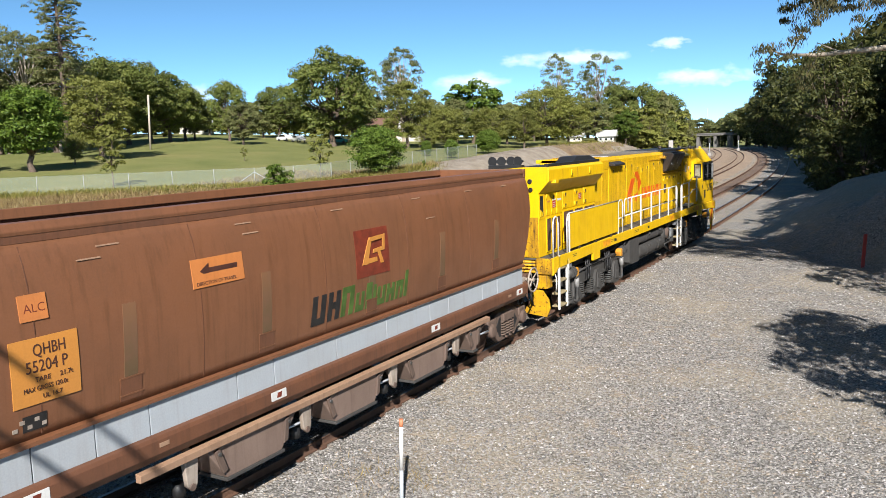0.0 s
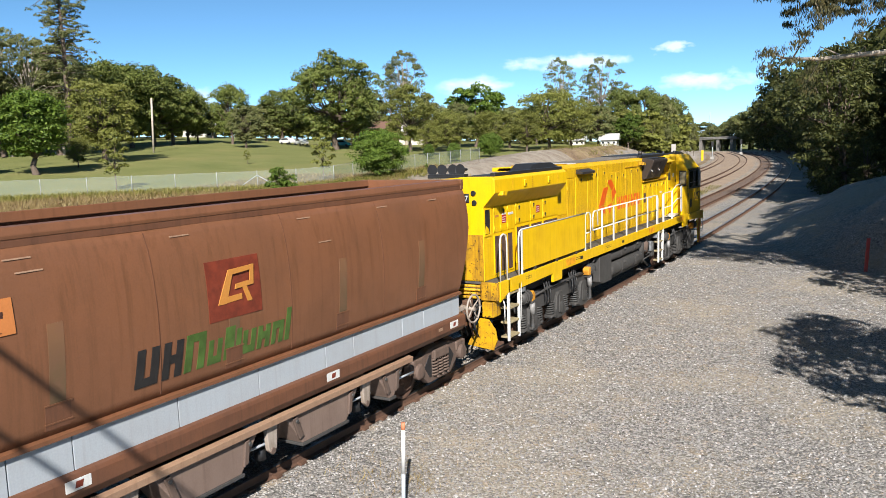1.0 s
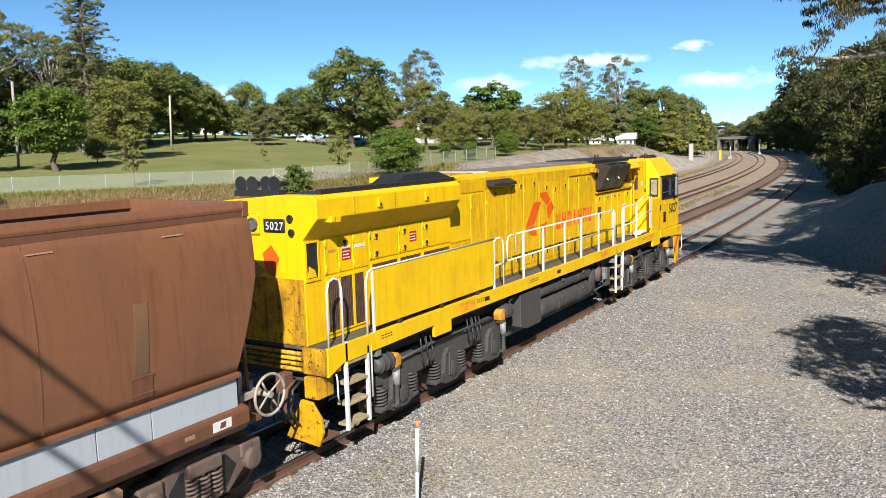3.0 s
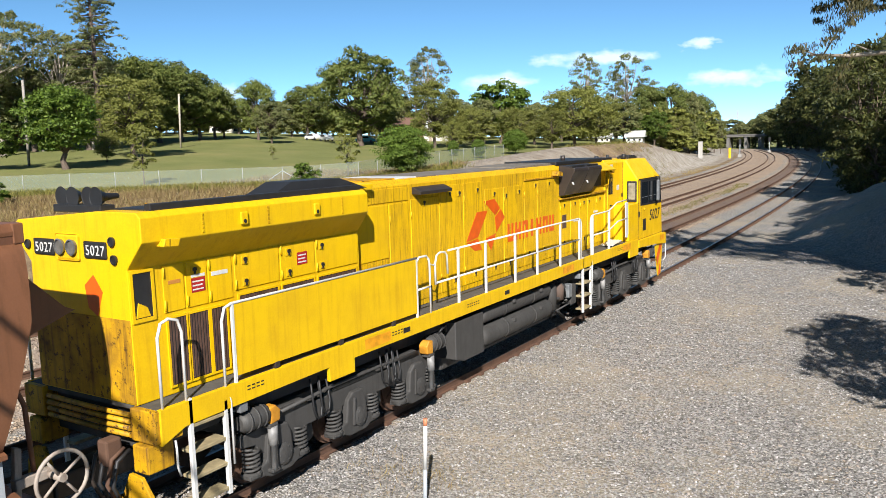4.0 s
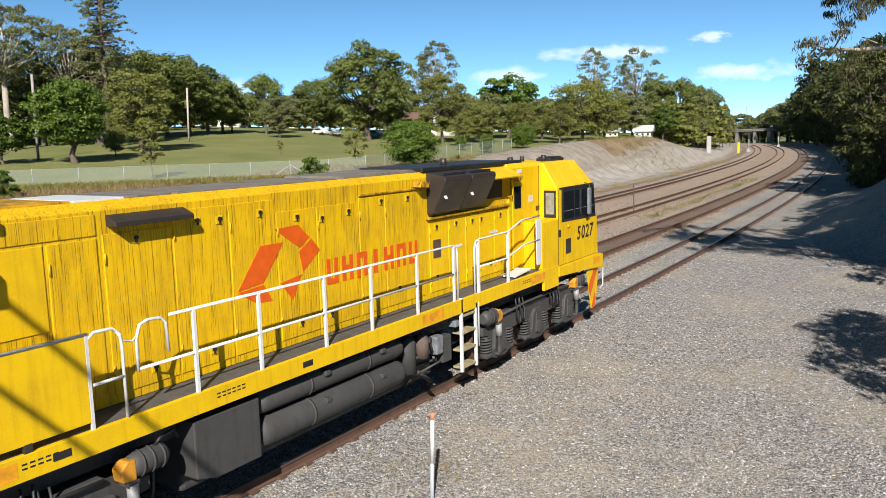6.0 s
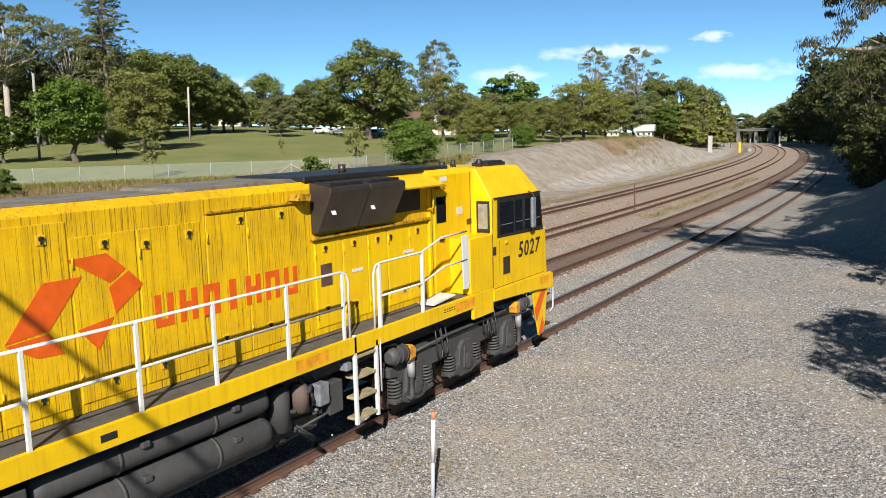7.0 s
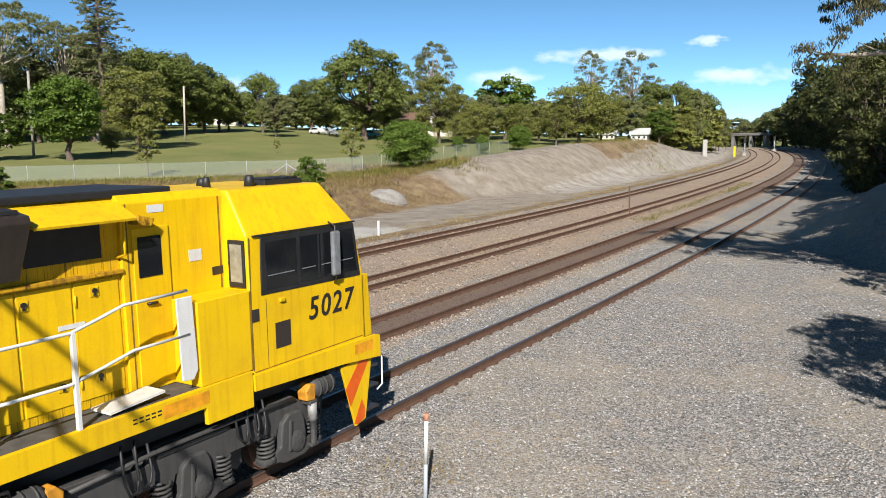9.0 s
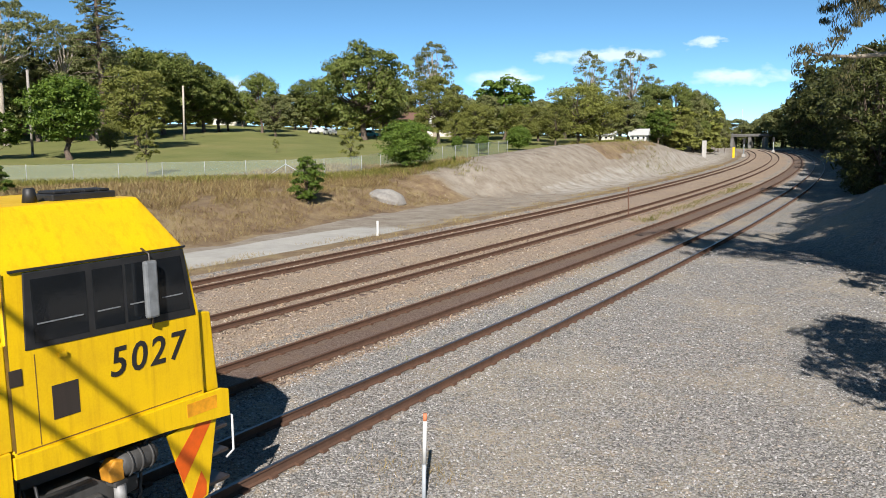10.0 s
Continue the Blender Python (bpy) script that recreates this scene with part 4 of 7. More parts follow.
        part("side_plate", box(*sorted((s * 1.42, s * 1.43)), 18.66, 18.80, 2.62, 2.80), DUCT, cab)
        part("cab_lug", box(*sorted((s * 1.42, s * 1.46)), 19.22, 19.32, 2.82, 2.88, 0.01), YELLOW, cab)
        if s > 0:
            for k, digit in enumerate("5027"):
                lettering("digit", digit, 0.50, on_side(1.424, 19.84 + k * 0.285, 2.42), INK, cab, "black fleet number", shear=0.16, width=0.97, bold=0.006)
        sk = part("skirt", bevelled(prism([(18.62, 1.62), (18.62, 1.86), (21.50, 1.84), (21.62, 1.80), (21.62, 1.42), (20.6, 1.52)], *sorted((s * 1.42, s * 1.47)), "x"), 0.006), YELLOW, cab)
        part("skirt_reflector", box(*sorted((s * 1.47, s * 1.473)), 20.9, 21.4, 1.60, 1.78), ORANGE_YELLOW, sk)
        # pilot wedge with an orange stripe, and steps behind it
        pw = part("pilot_wedge", bevelled(prism([(20.62, 1.44), (21.45, 1.54), (21.22, 0.40), (20.95, 0.34)], *sorted((s * 1.36, s * 1.41)), "x"), 0.006), YELLOW, loco)
        part("stripe", prism([(20.70, 1.05), (21.12, 1.50), (21.42, 1.53), (20.82, 0.72)], *sorted((s * 1.41, s * 1.414)), "x"), ORANGE, pw, "orange-red warning stripe")
        part("stripe", prism([(20.90, 0.40), (21.12, 0.78), (21.20, 0.60), (21.18, 0.42), (21.0, 0.36)], *sorted((s * 1.41, s * 1.414)), "x"), ORANGE, pw, "orange-red warning stripe")
        for z in (0.5, 0.9, 1.25):
            part("front_step", box(*sorted((s * 0.95, s * 1.4)), 21.25, 21.62, z, z + 0.04), DUCT, loco)
        part("front_handrail", tube([(s * 1.38, 21.55, 1.5), (s * 1.44, 21.68, 1.4), (s * 1.44, 21.68, 0.9), (s * 1.38, 21.6, 0.8)], 0.018, 6), WHITE, loco)
    for s in (-1, 1):
        for q in ((18.66, 18.675, 1.90, 3.84), (18.68, 21.2, 1.875, 1.89), (18.95, 18.962, 1.90, 2.92)):
            part("cab_seam", box(*sorted((s * 1.415, s * 1.4225)), *q), SEAM, cab)
        part("box_seam", box(*sorted((s * 1.415, s * 1.4225)), 18.64, 18.66, 1.93, 3.08), SEAM, cab)
        part("hood_seam", box(*sorted((s * 0.90, s * 0.904)), 18.60, 18.63, 3.1, 4.42), SEAM, cab)
        part("hood_seam", box(*sorted((s * 0.90, s * 0.904)), 17.08, 17.10, 1.95, 4.42), SEAM, cab)
    nose = part("nose", bevelled(ring_loft([[(x, 21.2, z) for x, z in ((-1.36, 1.8), (1.36, 1.8), (1.36, 2.95), (-1.36, 2.95))], [(x, 21.56 - (0.08 if z > 2 else 0), z) for x, z in ((-1.34, 1.8), (1.34, 1.8), (1.34, 2.9), (-1.34, 2.9))]]), 0.02), YELLOW, cab)
    part("windscreen", prism([(21.262, 3.02), (21.268, 3.02), (21.10, 3.78), (21.09, 3.78)], -1.2, 1.2, "x"), GLASS_DARK, cab)
    # handrails
    rail_r = 0.021
    for s in (-1, 1):
        x = s * 1.42
        part("handrail", tube([(x, -0.28, 1.93), (x, -0.28, 2.85), (x, -0.22, 3.02), (x, -0.10, 3.06), (x, 0.04, 3.02), (x, 0.10, 2.85), (x, 0.10, 1.93)], rail_r, 8), WHITE, loco)
        part("handrail", tube([(x, 0.78, 1.93), (x, 0.78, 2.85), (x, 0.84, 3.02), (x, 0.96, 3.06), (x, 5.60, 3.06)], rail_r, 8), WHITE, loco)
        pn = part("walkway_panel", box(*sorted((s * 1.405, s * 1.43)), 1.0, 5.56, 2.02, 3.04, 0.006), YELLOW, loco, "flat yellow panel under the handrail")
        for y in (0.98, 5.58):
            part("panel_edge", box(*sorted((s * 1.40, s * 1.436)), y - 0.02, y + 0.02, 1.93, 3.06), WHITE, pn)
        for y in (1.8, 3.3, 4.8):
            part("panel_bracket", box(*sorted((s * 1.38, s * 1.44)), y - 0.05, y + 0.05, 1.93, 2.03, 0.01), DUCT, pn)
        part("handrail", tube([(x, 5.62, 2.45), (x, 6.05, 2.45)], rail_r, 8), WHITE, loco)
        part("handrail", tube([(x, 5.60, 3.0), (x, 5.68, 3.06), (x, 5.92, 3.06), (x, 6.02, 2.98), (x, 6.04, 2.8), (x, 6.04, 1.93)], rail_r, 8), WHITE, loco)
        part("chain", tube([(x, 5.98, 3.0), (x, 6.06, 2.88), (x, 6.18, 2.84), (x, 6.28, 2.92), (x, 6.30, 3.02)], 0.014, 6), WHITE, loco)
        part("handrail", tube([(x, 6.24, 2.45), (x, 6.24, 2.86), (x, 6.30, 3.02), (x, 6.42, 3.06), (x, 6.60, 3.05), (x, 6.68, 2.98), (x, 6.70, 2.6)], rail_r, 8), WHITE, loco)
        part("handrail", tube([(x, 6.74, 3.06), (x, 13.55, 3.06), (x, 13.68, 3.02), (x, 13.74, 2.9), (x, 13.74, 1.93)], rail_r, 8), WHITE, loco)
        part("handrail", tube([(x, 6.24, 2.48), (x, 13.6, 2.48)], rail_r, 8), WHITE, loco)
        for y in (7.12, 8.28, 9.70, 10.9, 12.3, 13.6):
            part("stanchion", box(x - 0.022, x + 0.022, y - 0.022, y + 0.022, 1.93, 3.05), WHITE, loco)
        part("handrail", tube([(x, 14.42, 1.93), (x, 14.42, 2.88), (x, 14.48, 3.02), (x, 14.6, 3.06), (x, 15.9, 3.07), (x, 16.25, 3.16), (x, 16.6, 3.26), (x, 17.55, 3.28)], rail_r, 8), WHITE, loco)
        part("handrail", tube([(x, 14.55, 2.48), (x, 15.85, 2.48), (x, 16.3, 2.58), (x, 16.7, 2.68), (x, 17.55, 2.70)], rail_r, 8), WHITE, loco)
        for y, z in ((14.58, 3.06), (15.92, 3.07)):
            part("stanchion", box(x - 0.03, x + 0.03, y - 0.022, y + 0.022, 1.93, z), WHITE, loco)
        # ladders
        for y0, y1 in ((0.14, 0.74), (13.84, 14.42)):
            ld = part("ladder", box(x - 0.03, x + 0.03, y0 - 0.03, y0 + 0.03, 0.40, 1.95, 0.005), WHITE, loco, "white ladder with worn tan treads")
            part("ladder_side", box(x - 0.03, x + 0.03, y1 - 0.03, y1 + 0.03, 0.40, 1.75, 0.005), WHITE, ld)
            part("ladder_grab", tube([(x, y1 + 0.06, 1.9), (x + s * 0.02, y1 + 0.1, 1.7), (x + s * 0.02, y1 + 0.1, 0.8)], 0.018, 6), WHITE, ld)
            for k in range(4):
                part("tread", box(*sorted((s * 1.20, s * 1.44)), y0, y1, 0.46 + k * 0.36, 0.51 + k * 0.36, 0.008), TREAD, ld)
        # tanks and gear between the bogies
        part("battery_box", bevelled(prism([(7.05, 0.72), (7.05, 1.52), (8.24, 1.52), (8.24, 0.62), (7.4, 0.62)], *sorted((s * 0.75, s * 1.36)), "x"), 0.02), UNDER, loco)
        for z, r in ((1.36, 0.19), (0.89, 0.235)):
            rs = part("air_reservoir", tube([(s * 1.14, 8.32, z), (s * 1.14, 8.36, z), (s * 1.14, 8.46, z), (s * 1.14, 11.85, z), (s * 1.14, 11.95, z), (s * 1.14, 12.0, z)], [r * 0.5, r * 0.85, r, r, r * 0.85, r * 0.5], 24), UNDER, loco)
            for y in (9.4, 10.9):
                part("reservoir_strap", tube([(s * 1.14, y, z), (s * 1.14, y + 0.05, z)], r + 0.012, 24), UNDER, rs)
                part("drain_boss", box(*sorted((s * 1.2, s * 1.38)), y + 0.3, y + 0.42, z + r * 0.4, z + r * 0.4 + 0.08, 0.015), UNDER, rs)
        rnd = random.Random(7)
        gear = part("pump", tube([(s * 1.1, 12.35, 0.75), (s * 1.1, 12.35, 1.35), (s * 1.1, 12.35, 1.45)], [0.17, 0.17, 0.1], 16), UNDER, loco, "dusty grey pump and pipework")
        part("pump_cover", tube([(s * 1.16, 12.75, 0.95), (s * 1.16, 12.75, 1.30), (s * 1.16, 12.75, 1.40)], [0.14, 0.16, 0.08], 16), UNDER_BROWN, gear)
        part("filter", box(*sorted((s * 1.15, s * 1.36)), 13.0, 13.25, 0.95, 1.32, 0.03), GREY_TRIM, gear)
        part("filter", box(*sorted((s * 1.05, s * 1.30)), 13.3, 13.65, 0.70, 1.25, 0.03), UNDER, gear)
        part("lamp_bracket", box(*sorted((s * 1.25, s * 1.42)), 13.62, 13.76, 1.38, 1.52, 0.02), GREY_TRIM, gear)
        part("lamp_bracket", box(*sorted((s * 1.25, s * 1.42)), 1.02, 1.18, 1.46, 1.60, 0.02), GREY_TRIM, gear)
        for k in range(12):
            y0 = 12.1 + rnd.random() * 1.5
            z0 = 0.6 + rnd.random() * 0.8
            part("pipe", tube([(s * (1.0 + rnd.random() * 0.3), y0, z0), (s * (1.15 + rnd.random() * 0.2), y0 + rnd.uniform(-0.3, 0.3), z0 + rnd.uniform(-0.3, 0.3)),
                               (s * 1.0, y0 + rnd.uniform(-0.5, 0.5), z0 + rnd.uniform(-0.2, 0.4))], rnd.uniform(0.02, 0.045), 6), UNDER, gear)
        # steps and plates at the rear end
        part("end_block", box(*sorted((s * 0.95, s * 1.42)), -0.42, 0.02, 1.48, 1.92, 0.02), YELLOW_RUST, loco, "soiled yellow end block")
        part("end_box", box(*sorted((s * 1.0, s * 1.30)), -0.46, -0.05, 1.08, 1.45, 0.02), YELLOW_RUST, loco)
        part("end_plate", bevelled(prism([(s * 0.60, 0.38), (s * 1.30, 0.30), (s * 1.40, 0.55), (s * 1.36, 0.80), (s * 1.18, 1.04), (s * 0.95, 1.06)], -0.50, -0.44, "y"), 0.008), YELLOW_RUST, loco, "rust-spotted yellow end plate")
        part("end_step", box(*sorted((s * 0.95, s * 1.35)), -0.44, 0.0, 0.36, 0.42, 0.01), RUST, loco)
        part("end_grab", tube([(s * 1.4, -0.1, 1.45), (s * 1.44, -0.12, 1.35), (s * 1.44, -0.12, 1.1), (s * 1.4, -0.05, 0.95)], 0.016, 6), WHITE, loco)
    part("fuel_tank", box(-0.95, 0.95, 7.1, 13.4, 0.42, 1.30, 0.06), UNDER, loco)
    for k in range(4):
        part("end_pipe", tube([(0.95, -0.42, 1.55 + k * 0.09), (0.40, -0.44, 1.55 + k * 0.09), (-0.8, -0.44, 1.56 + k * 0.09)], 0.035, 8), YELLOW_RUST, loco)
    for i, x in enumerate((0.45, 0.62, 0.78, 0.9)):
        part("brake_hose", tube([(x, -0.42, 1.35), (x, -0.62, 1.25), (x + 0.02, -0.72, 0.95), (x + 0.04, -0.62, 0.7), (x, -0.5, 0.62)], 0.028, 8), (DUCT, BLACK, RUST, BLACK)[i], loco)
    part("valve", box(0.55, 0.75, -0.66, -0.42, 1.15, 1.5, 0.03), RUST, loco, "rusty end valve")
    part("coupler", bevelled(prism([(-0.18, 0.72), (0.18, 0.72), (0.2, 1.06), (-0.2, 1.06)], -1.05, 0.2), 0.04), DUCT, loco)
    bogies = [loco_bogie(loco, 3.8), loco_bogie(loco, 17.65)]
    sets = [(wheelset(loco, c + dy, 0.53), c + dy) for c in (3.8, 17.65) for dy in (-1.9, 0.0, 1.9)]
    return loco, sets


ORANGE_YELLOW = plain("amber_reflective", (0.612, 0.259, 0.0072), 0.5)
ROOF_GRIME = painted("grimy_roof", (0.17, 0.145, 0.11), (0.06, 0.05, 0.042), 0.7, amount=0.8, scale=2.0)
SEAM = plain("grimy_seam", (0.158, 0.086, 0.0086), 0.7)
LENS = plain("lamp_glass", (0.216, 0.216, 0.209), 0.12, 0.6)
GREY_TRIM = plain("grey_trim", (0.144, 0.151, 0.158), 0.4)
# Pane whose pale base colour stands in for a reflection.
PALE_GLASS = plain("pale_pane_reflection", (0.216, 0.205, 0.158), 0.12)
TREAD = plain("worn_tan_tread", (0.259, 0.209, 0.115), 0.75)
loco, loco_wheels = build_locomotive()


# ---------------------------------------------------------------- hopper wagon
W0, W1 = -16.2, -2.3


def wagon_profile(k=1.0):
    out = []
    for z, x in ((2.06, 1.40), (2.2, 1.425), (2.5, 1.455), (2.8, 1.47), (3.1, 1.472), (3.4, 1.46), (3.7, 1.43), (3.95, 1.385), (4.12, 1.335), (4.24, 1.28)):
        out.append((x, z))
    return out


def wagon_x(z):
    p = wagon_profile()
    return float(np.interp(z, [q[1] for q in p], [q[0] for q in p]))


def curved_patch(y0, y1, z0, z1, lift, n=8, shear=0.0):
    """A thin board that lies on the bulging side of the wagon."""
    bm = bmesh.new()
    rows = []
    for i in range(n + 1):
        z = z0 + (z1 - z0) * i / n
        o = shear * (z - z0)
        x = wagon_x(z) + lift
        rows.append([bm.verts.new(v) for v in ((x, y0 + o, z), (x, y1 + o, z), (x - lift - 0.004, y1 + o, z), (x - lift - 0.004, y0 + o, z))])
    for a, b in zip(rows, rows[1:]):
        for k in range(4):
            bm.faces.new((a[k], a[(k + 1) % 4], b[(k + 1) % 4], b[k]))
    bm.faces.new(rows[0][::-1])
    bm.faces.new(rows[-1])
    bmesh.ops.recalc_face_normals(bm, faces=bm.faces[:])
    return bm


def side_text(name, text, size, y, z, material, parent, label="", shear=0.0, width=1.0):
    """Lettering that lies on the bulging side."""
    x = wagon_x(z + size * 0.35) + 0.011
    lean = math.degrees(math.atan2(wagon_x(z + size * 0.7) - wagon_x(z), size * 0.7))
    m = Matrix.Translation((x, y, z)) @ Matrix.Rotation(radians(lean), 4, "Y") @ Matrix.Translation((-x, -y, -z)) @ on_side(x, y, z)
    return lettering(name, text, size, m, material, parent, label, shear=shear, width=width, depth=0.002)


def wagon_bogie(parent, yc):
    bogie = part("bogie", box(-0.95, 0.95, yc - 0.2, yc + 0.2, 0.42, 0.95, 0.03), UNDER_BROWN, parent, "dusty brown three-piece bogie")
    for s in (-1, 1):
        poly = [(yc - 1.15, 0.58), (yc - 1.15, 0.80), (yc - 0.75, 0.86), (yc - 0.45, 0.98), (yc + 0.45, 0.98), (yc + 0.75, 0.86), (yc + 1.15, 0.80), (yc + 1.15, 0.58),
                (yc + 0.85, 0.56), (yc + 0.45, 0.24), (yc - 0.45, 0.24), (yc - 0.85, 0.56)]
        bm = bmesh.new()
        add_prism(bm, poly, s * 0.98, s * 1.16, "x")
        part("side_frame", bevelled(bm, 0.03), UNDER_BROWN, bogie)
        # Black plates on the frame face represent the shade in its openings.
        part("frame_opening", bevelled(prism([(yc - 0.62, 0.62), (yc - 0.42, 0.84), (yc - 0.34, 0.84), (yc - 0.34, 0.36), (yc - 0.42, 0.36)], *sorted((s * 1.15, s * 1.165)), "x"), 0.004), BLACK, bogie)
        part("frame_opening", bevelled(prism([(yc + 0.62, 0.62), (yc + 0.42, 0.84), (yc + 0.34, 0.84), (yc + 0.34, 0.36), (yc + 0.42, 0.36)], *sorted((s * 1.15, s * 1.165)), "x"), 0.004), BLACK, bogie)
        for o in (-0.22, 0.0, 0.22):
            spring(bogie, s * 1.14, yc + o, 0.34, 0.72, 0.095, UNDER_BROWN)
        part("bolster_end", box(*sorted((s * 0.9, s * 1.24)), yc - 0.30, yc + 0.30, 0.72, 0.92, 0.03), UNDER_BROWN, bogie)
        for dy in (-0.9, 0.9):
            part("axle_cap", turned([(0.0, 0.17), (0.09, 0.17), (0.12, 0.13), (0.13, 0.04)], 18, pose(s * 1.14, yc + dy, 0.62, 0, 0, 0 if s > 0 else 180)), UNDER_BROWN, bogie)
            part("adapter", box(*sorted((s * 0.98, s * 1.2)), yc + dy - 0.2, yc + dy + 0.2, 0.66, 0.88, 0.03), UNDER_BROWN, bogie)
    return bogie


def build_wagon():
    wagon = thing("hopper_wagon", "brown bulging-sided hopper wagon with a pale grey sheet band, dusty", "railway wagon")
    prof = wagon_profile()
    ring = [(-x, z) for x, z in prof] + [(x, z) for x, z in prof[::-1]]
    rings = []
    L = W1 - W0
    for i in range(29):
        f = i / 28
        y = W0 + L * f
        # slight sag between the inner stays, and ends drawn in at the foot
        rings.append([(x * (1 - 0.006 * math.sin(f * 6 * math.pi) ** 2), y + (0.0 if 0 < i < 28 else (1 if i == 28 else -1) * float(np.interp(z, (2.06, 2.6, 3.4, 4.3), (0.0, 0.18, 0.42, 0.50)))), z) for x, z in ring])
    bm = bmesh.new()
    vs = [[bm.verts.new(p) for p in r] for r in rings]
    k = len(ring)
    for a, b in zip(vs, vs[1:]):
        for j in range(k):
            f = bm.faces.new((a[j], a[(j + 1) % k], b[(j + 1) % k], b[j]))
            f.smooth = j != k // 2 - 1 and j != k - 1
    for r in (rings[0][::-1], rings[-1]):
        bm.faces.new([bm.verts.new(p) for p in r])
    bmesh.ops.recalc_face_normals(bm, faces=bm.faces[:])
    body = part("hopper_body", bm, BROWN, wagon, "brown painted bulging steel hopper side")
    # coaming along the top: recessed dark strip and a rounded rail
    for s in (-1, 1):
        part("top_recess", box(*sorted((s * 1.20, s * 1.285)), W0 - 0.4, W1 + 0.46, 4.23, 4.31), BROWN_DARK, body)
        part("top_rail", prism([(s * 1.13, 4.31), (s * 1.29, 4.31), (s * 1.30, 4.36), (s * 1.26, 4.45), (s * 1.15, 4.46)], W0 - 0.5, W1 + 0.52, "y", 0.012), BROWN, body)
    part("top_rail", box(-1.3, 1.3, W1 + 0.40, W1 + 0.52, 4.23, 4.45, 0.012), BROWN, body)
    part("top_rail", box(-1.3, 1.3, W0 - 0.52, W0 - 0.40, 4.23, 4.45, 0.012), BROWN, body)
    # Black sheet over the closed top, standing in for the shaded hopper inside.
    part("coal_load_liner", box(-1.14, 1.14, W0 - 0.1, W1 + 0.16, 4.20, 4.26), BLACK, body, "black sheet for the shade in the hopper opening")
    # lip, grey band in sheets, sole bar, tan lower strip
    edges = [W0, -15.55, -14.74, -13.94, -12.38, -11.59, -10.03, -8.50, -6.91, -6.13, -4.56, -3.77, W1]
    for s in (-1, 1):
        part("lip", prism([(s * 1.36, 2.08), (s * 1.46, 2.05), (s * 1.46, 2.0), (s * 1.36, 1.97)], W0 - 0.05, W1 + 0.02, "y"), BROWN, wagon)
        for a, b in zip(edges, edges[1:]):
            part("band_sheet", box(*sorted((s * 1.37, s * 1.40)), a + 0.008, b - 0.008, 1.56, 2.0, 0.004), GALV, wagon, "pale grey galvanised sheet")
        part("band_backing", box(*sorted((s * 1.34, s * 1.372)), W0, W1, 1.56, 2.0), BLACK, wagon)
        part("sole_bar", bevelled(prism([(s * 1.34, 1.58), (s * 1.47, 1.55), (s * 1.49, 1.50), (s * 1.49, 1.32), (s * 1.40, 1.20), (s * 1.34, 1.20)], W0 - 0.15, W1 + 0.12, "y"), 0.012), BROWN_DARK, wagon, "dark brown sole bar")
        part("lower_strip", prism([(s * 1.36, 1.02), (s * 1.45, 1.02), (s * 1.46, 1.12), (s * 1.36, 1.14)], W0 + 2.0, -4.3, "y", 0.006), BEIGE, wagon, "dusty tan lower strip")
        for y in (-2.70, -6.85, -11.62, -15.6):
            lb = part("label_plate", box(*sorted((s * 1.49, s * 1.496)), y - 0.17, y + 0.17, 1.36, 1.50, 0.003), WHITE, wagon, "small white plate with a red mark")
            part("plate_mark", prism([(y - 0.05, 1.39), (y + 0.05, 1.39), (y + 0.07, 1.47), (y - 0.03, 1.47)], *sorted((s * 1.496, s * 1.498)), "x"), RUST_RED, lb)
        for y in (-3.35, -13.9):
            part("sole_pocket", box(*sorted((s * 1.49, s * 1.498)), y, y + 0.16, 1.40, 1.46, 0.004), BEIGE, wagon)
        # discharge hoppers and their white hangers
        for y0, y1 in ((-5.38, -4.55), (-7.9, -6.05), (-10.45, -8.6), (-13.0, -11.15)):
            m = (y0 + y1) / 2
            h = part("discharge_hopper", bevelled(prism([(y0 - 0.05, 1.02), (y1 + 0.05, 1.02), (y1 - 0.34, 0.48), (y0 + 0.34, 0.48)], *sorted((s * 0.75, s * 1.37)), "x"), 0.015), HOPPER, wagon, "dusty grey-brown discharge hopper")
            part("hopper_flange", box(*sorted((s * 0.75, s * 1.40)), y0 + 0.3, y1 - 0.3, 0.44, 0.49, 0.01), UNDER, h)
            for o, sg in ((y0 + 0.18, 1), (y1 - 0.18, -1)):
                part("hopper_arm", prism([(o - 0.08, 0.95), (o + 0.02, 0.98), (o + sg * 0.10 + 0.06, 0.62), (o + sg * 0.10 - 0.04, 0.58)], *sorted((s * 1.36, s * 1.41)), "x", 0.012), UNDER_BROWN, h)
                part("arm_pin", tube([(s * 1.38, o, 0.9), (s * 1.43, o, 0.9)], 0.03, 10), UNDER, h)
            part("hopper_rod", tube([(s * 1.25, y1 - 0.1, 0.72), (s * 1.25, y1 + 0.55, 0.70)], 0.022, 6), GALV, h)
        for y in (-5.75, -8.25, -10.85, -13.3):
            hg = part("hanger", bevelled(prism([(y - 0.12, 1.02), (y + 0.14, 1.02), (y + 0.10, 0.62), (y + 0.02, 0.52), (y - 0.08, 0.62)], *sorted((s * 1.28, s * 1.36)), "x"), 0.012), OFF_WHITE, wagon, "off-white hanger bracket")
            part("hanger_boss", tube([(s * 1.3, y, 0.60), (s * 1.38, y, 0.60)], 0.05, 12), UNDER_BROWN, hg)
            part("air_cylinder", tube([(s * 1.1, y - 0.02, 0.42), (s * 1.1, y - 0.02, 0.62)], 0.09, 12), BLACK, hg)
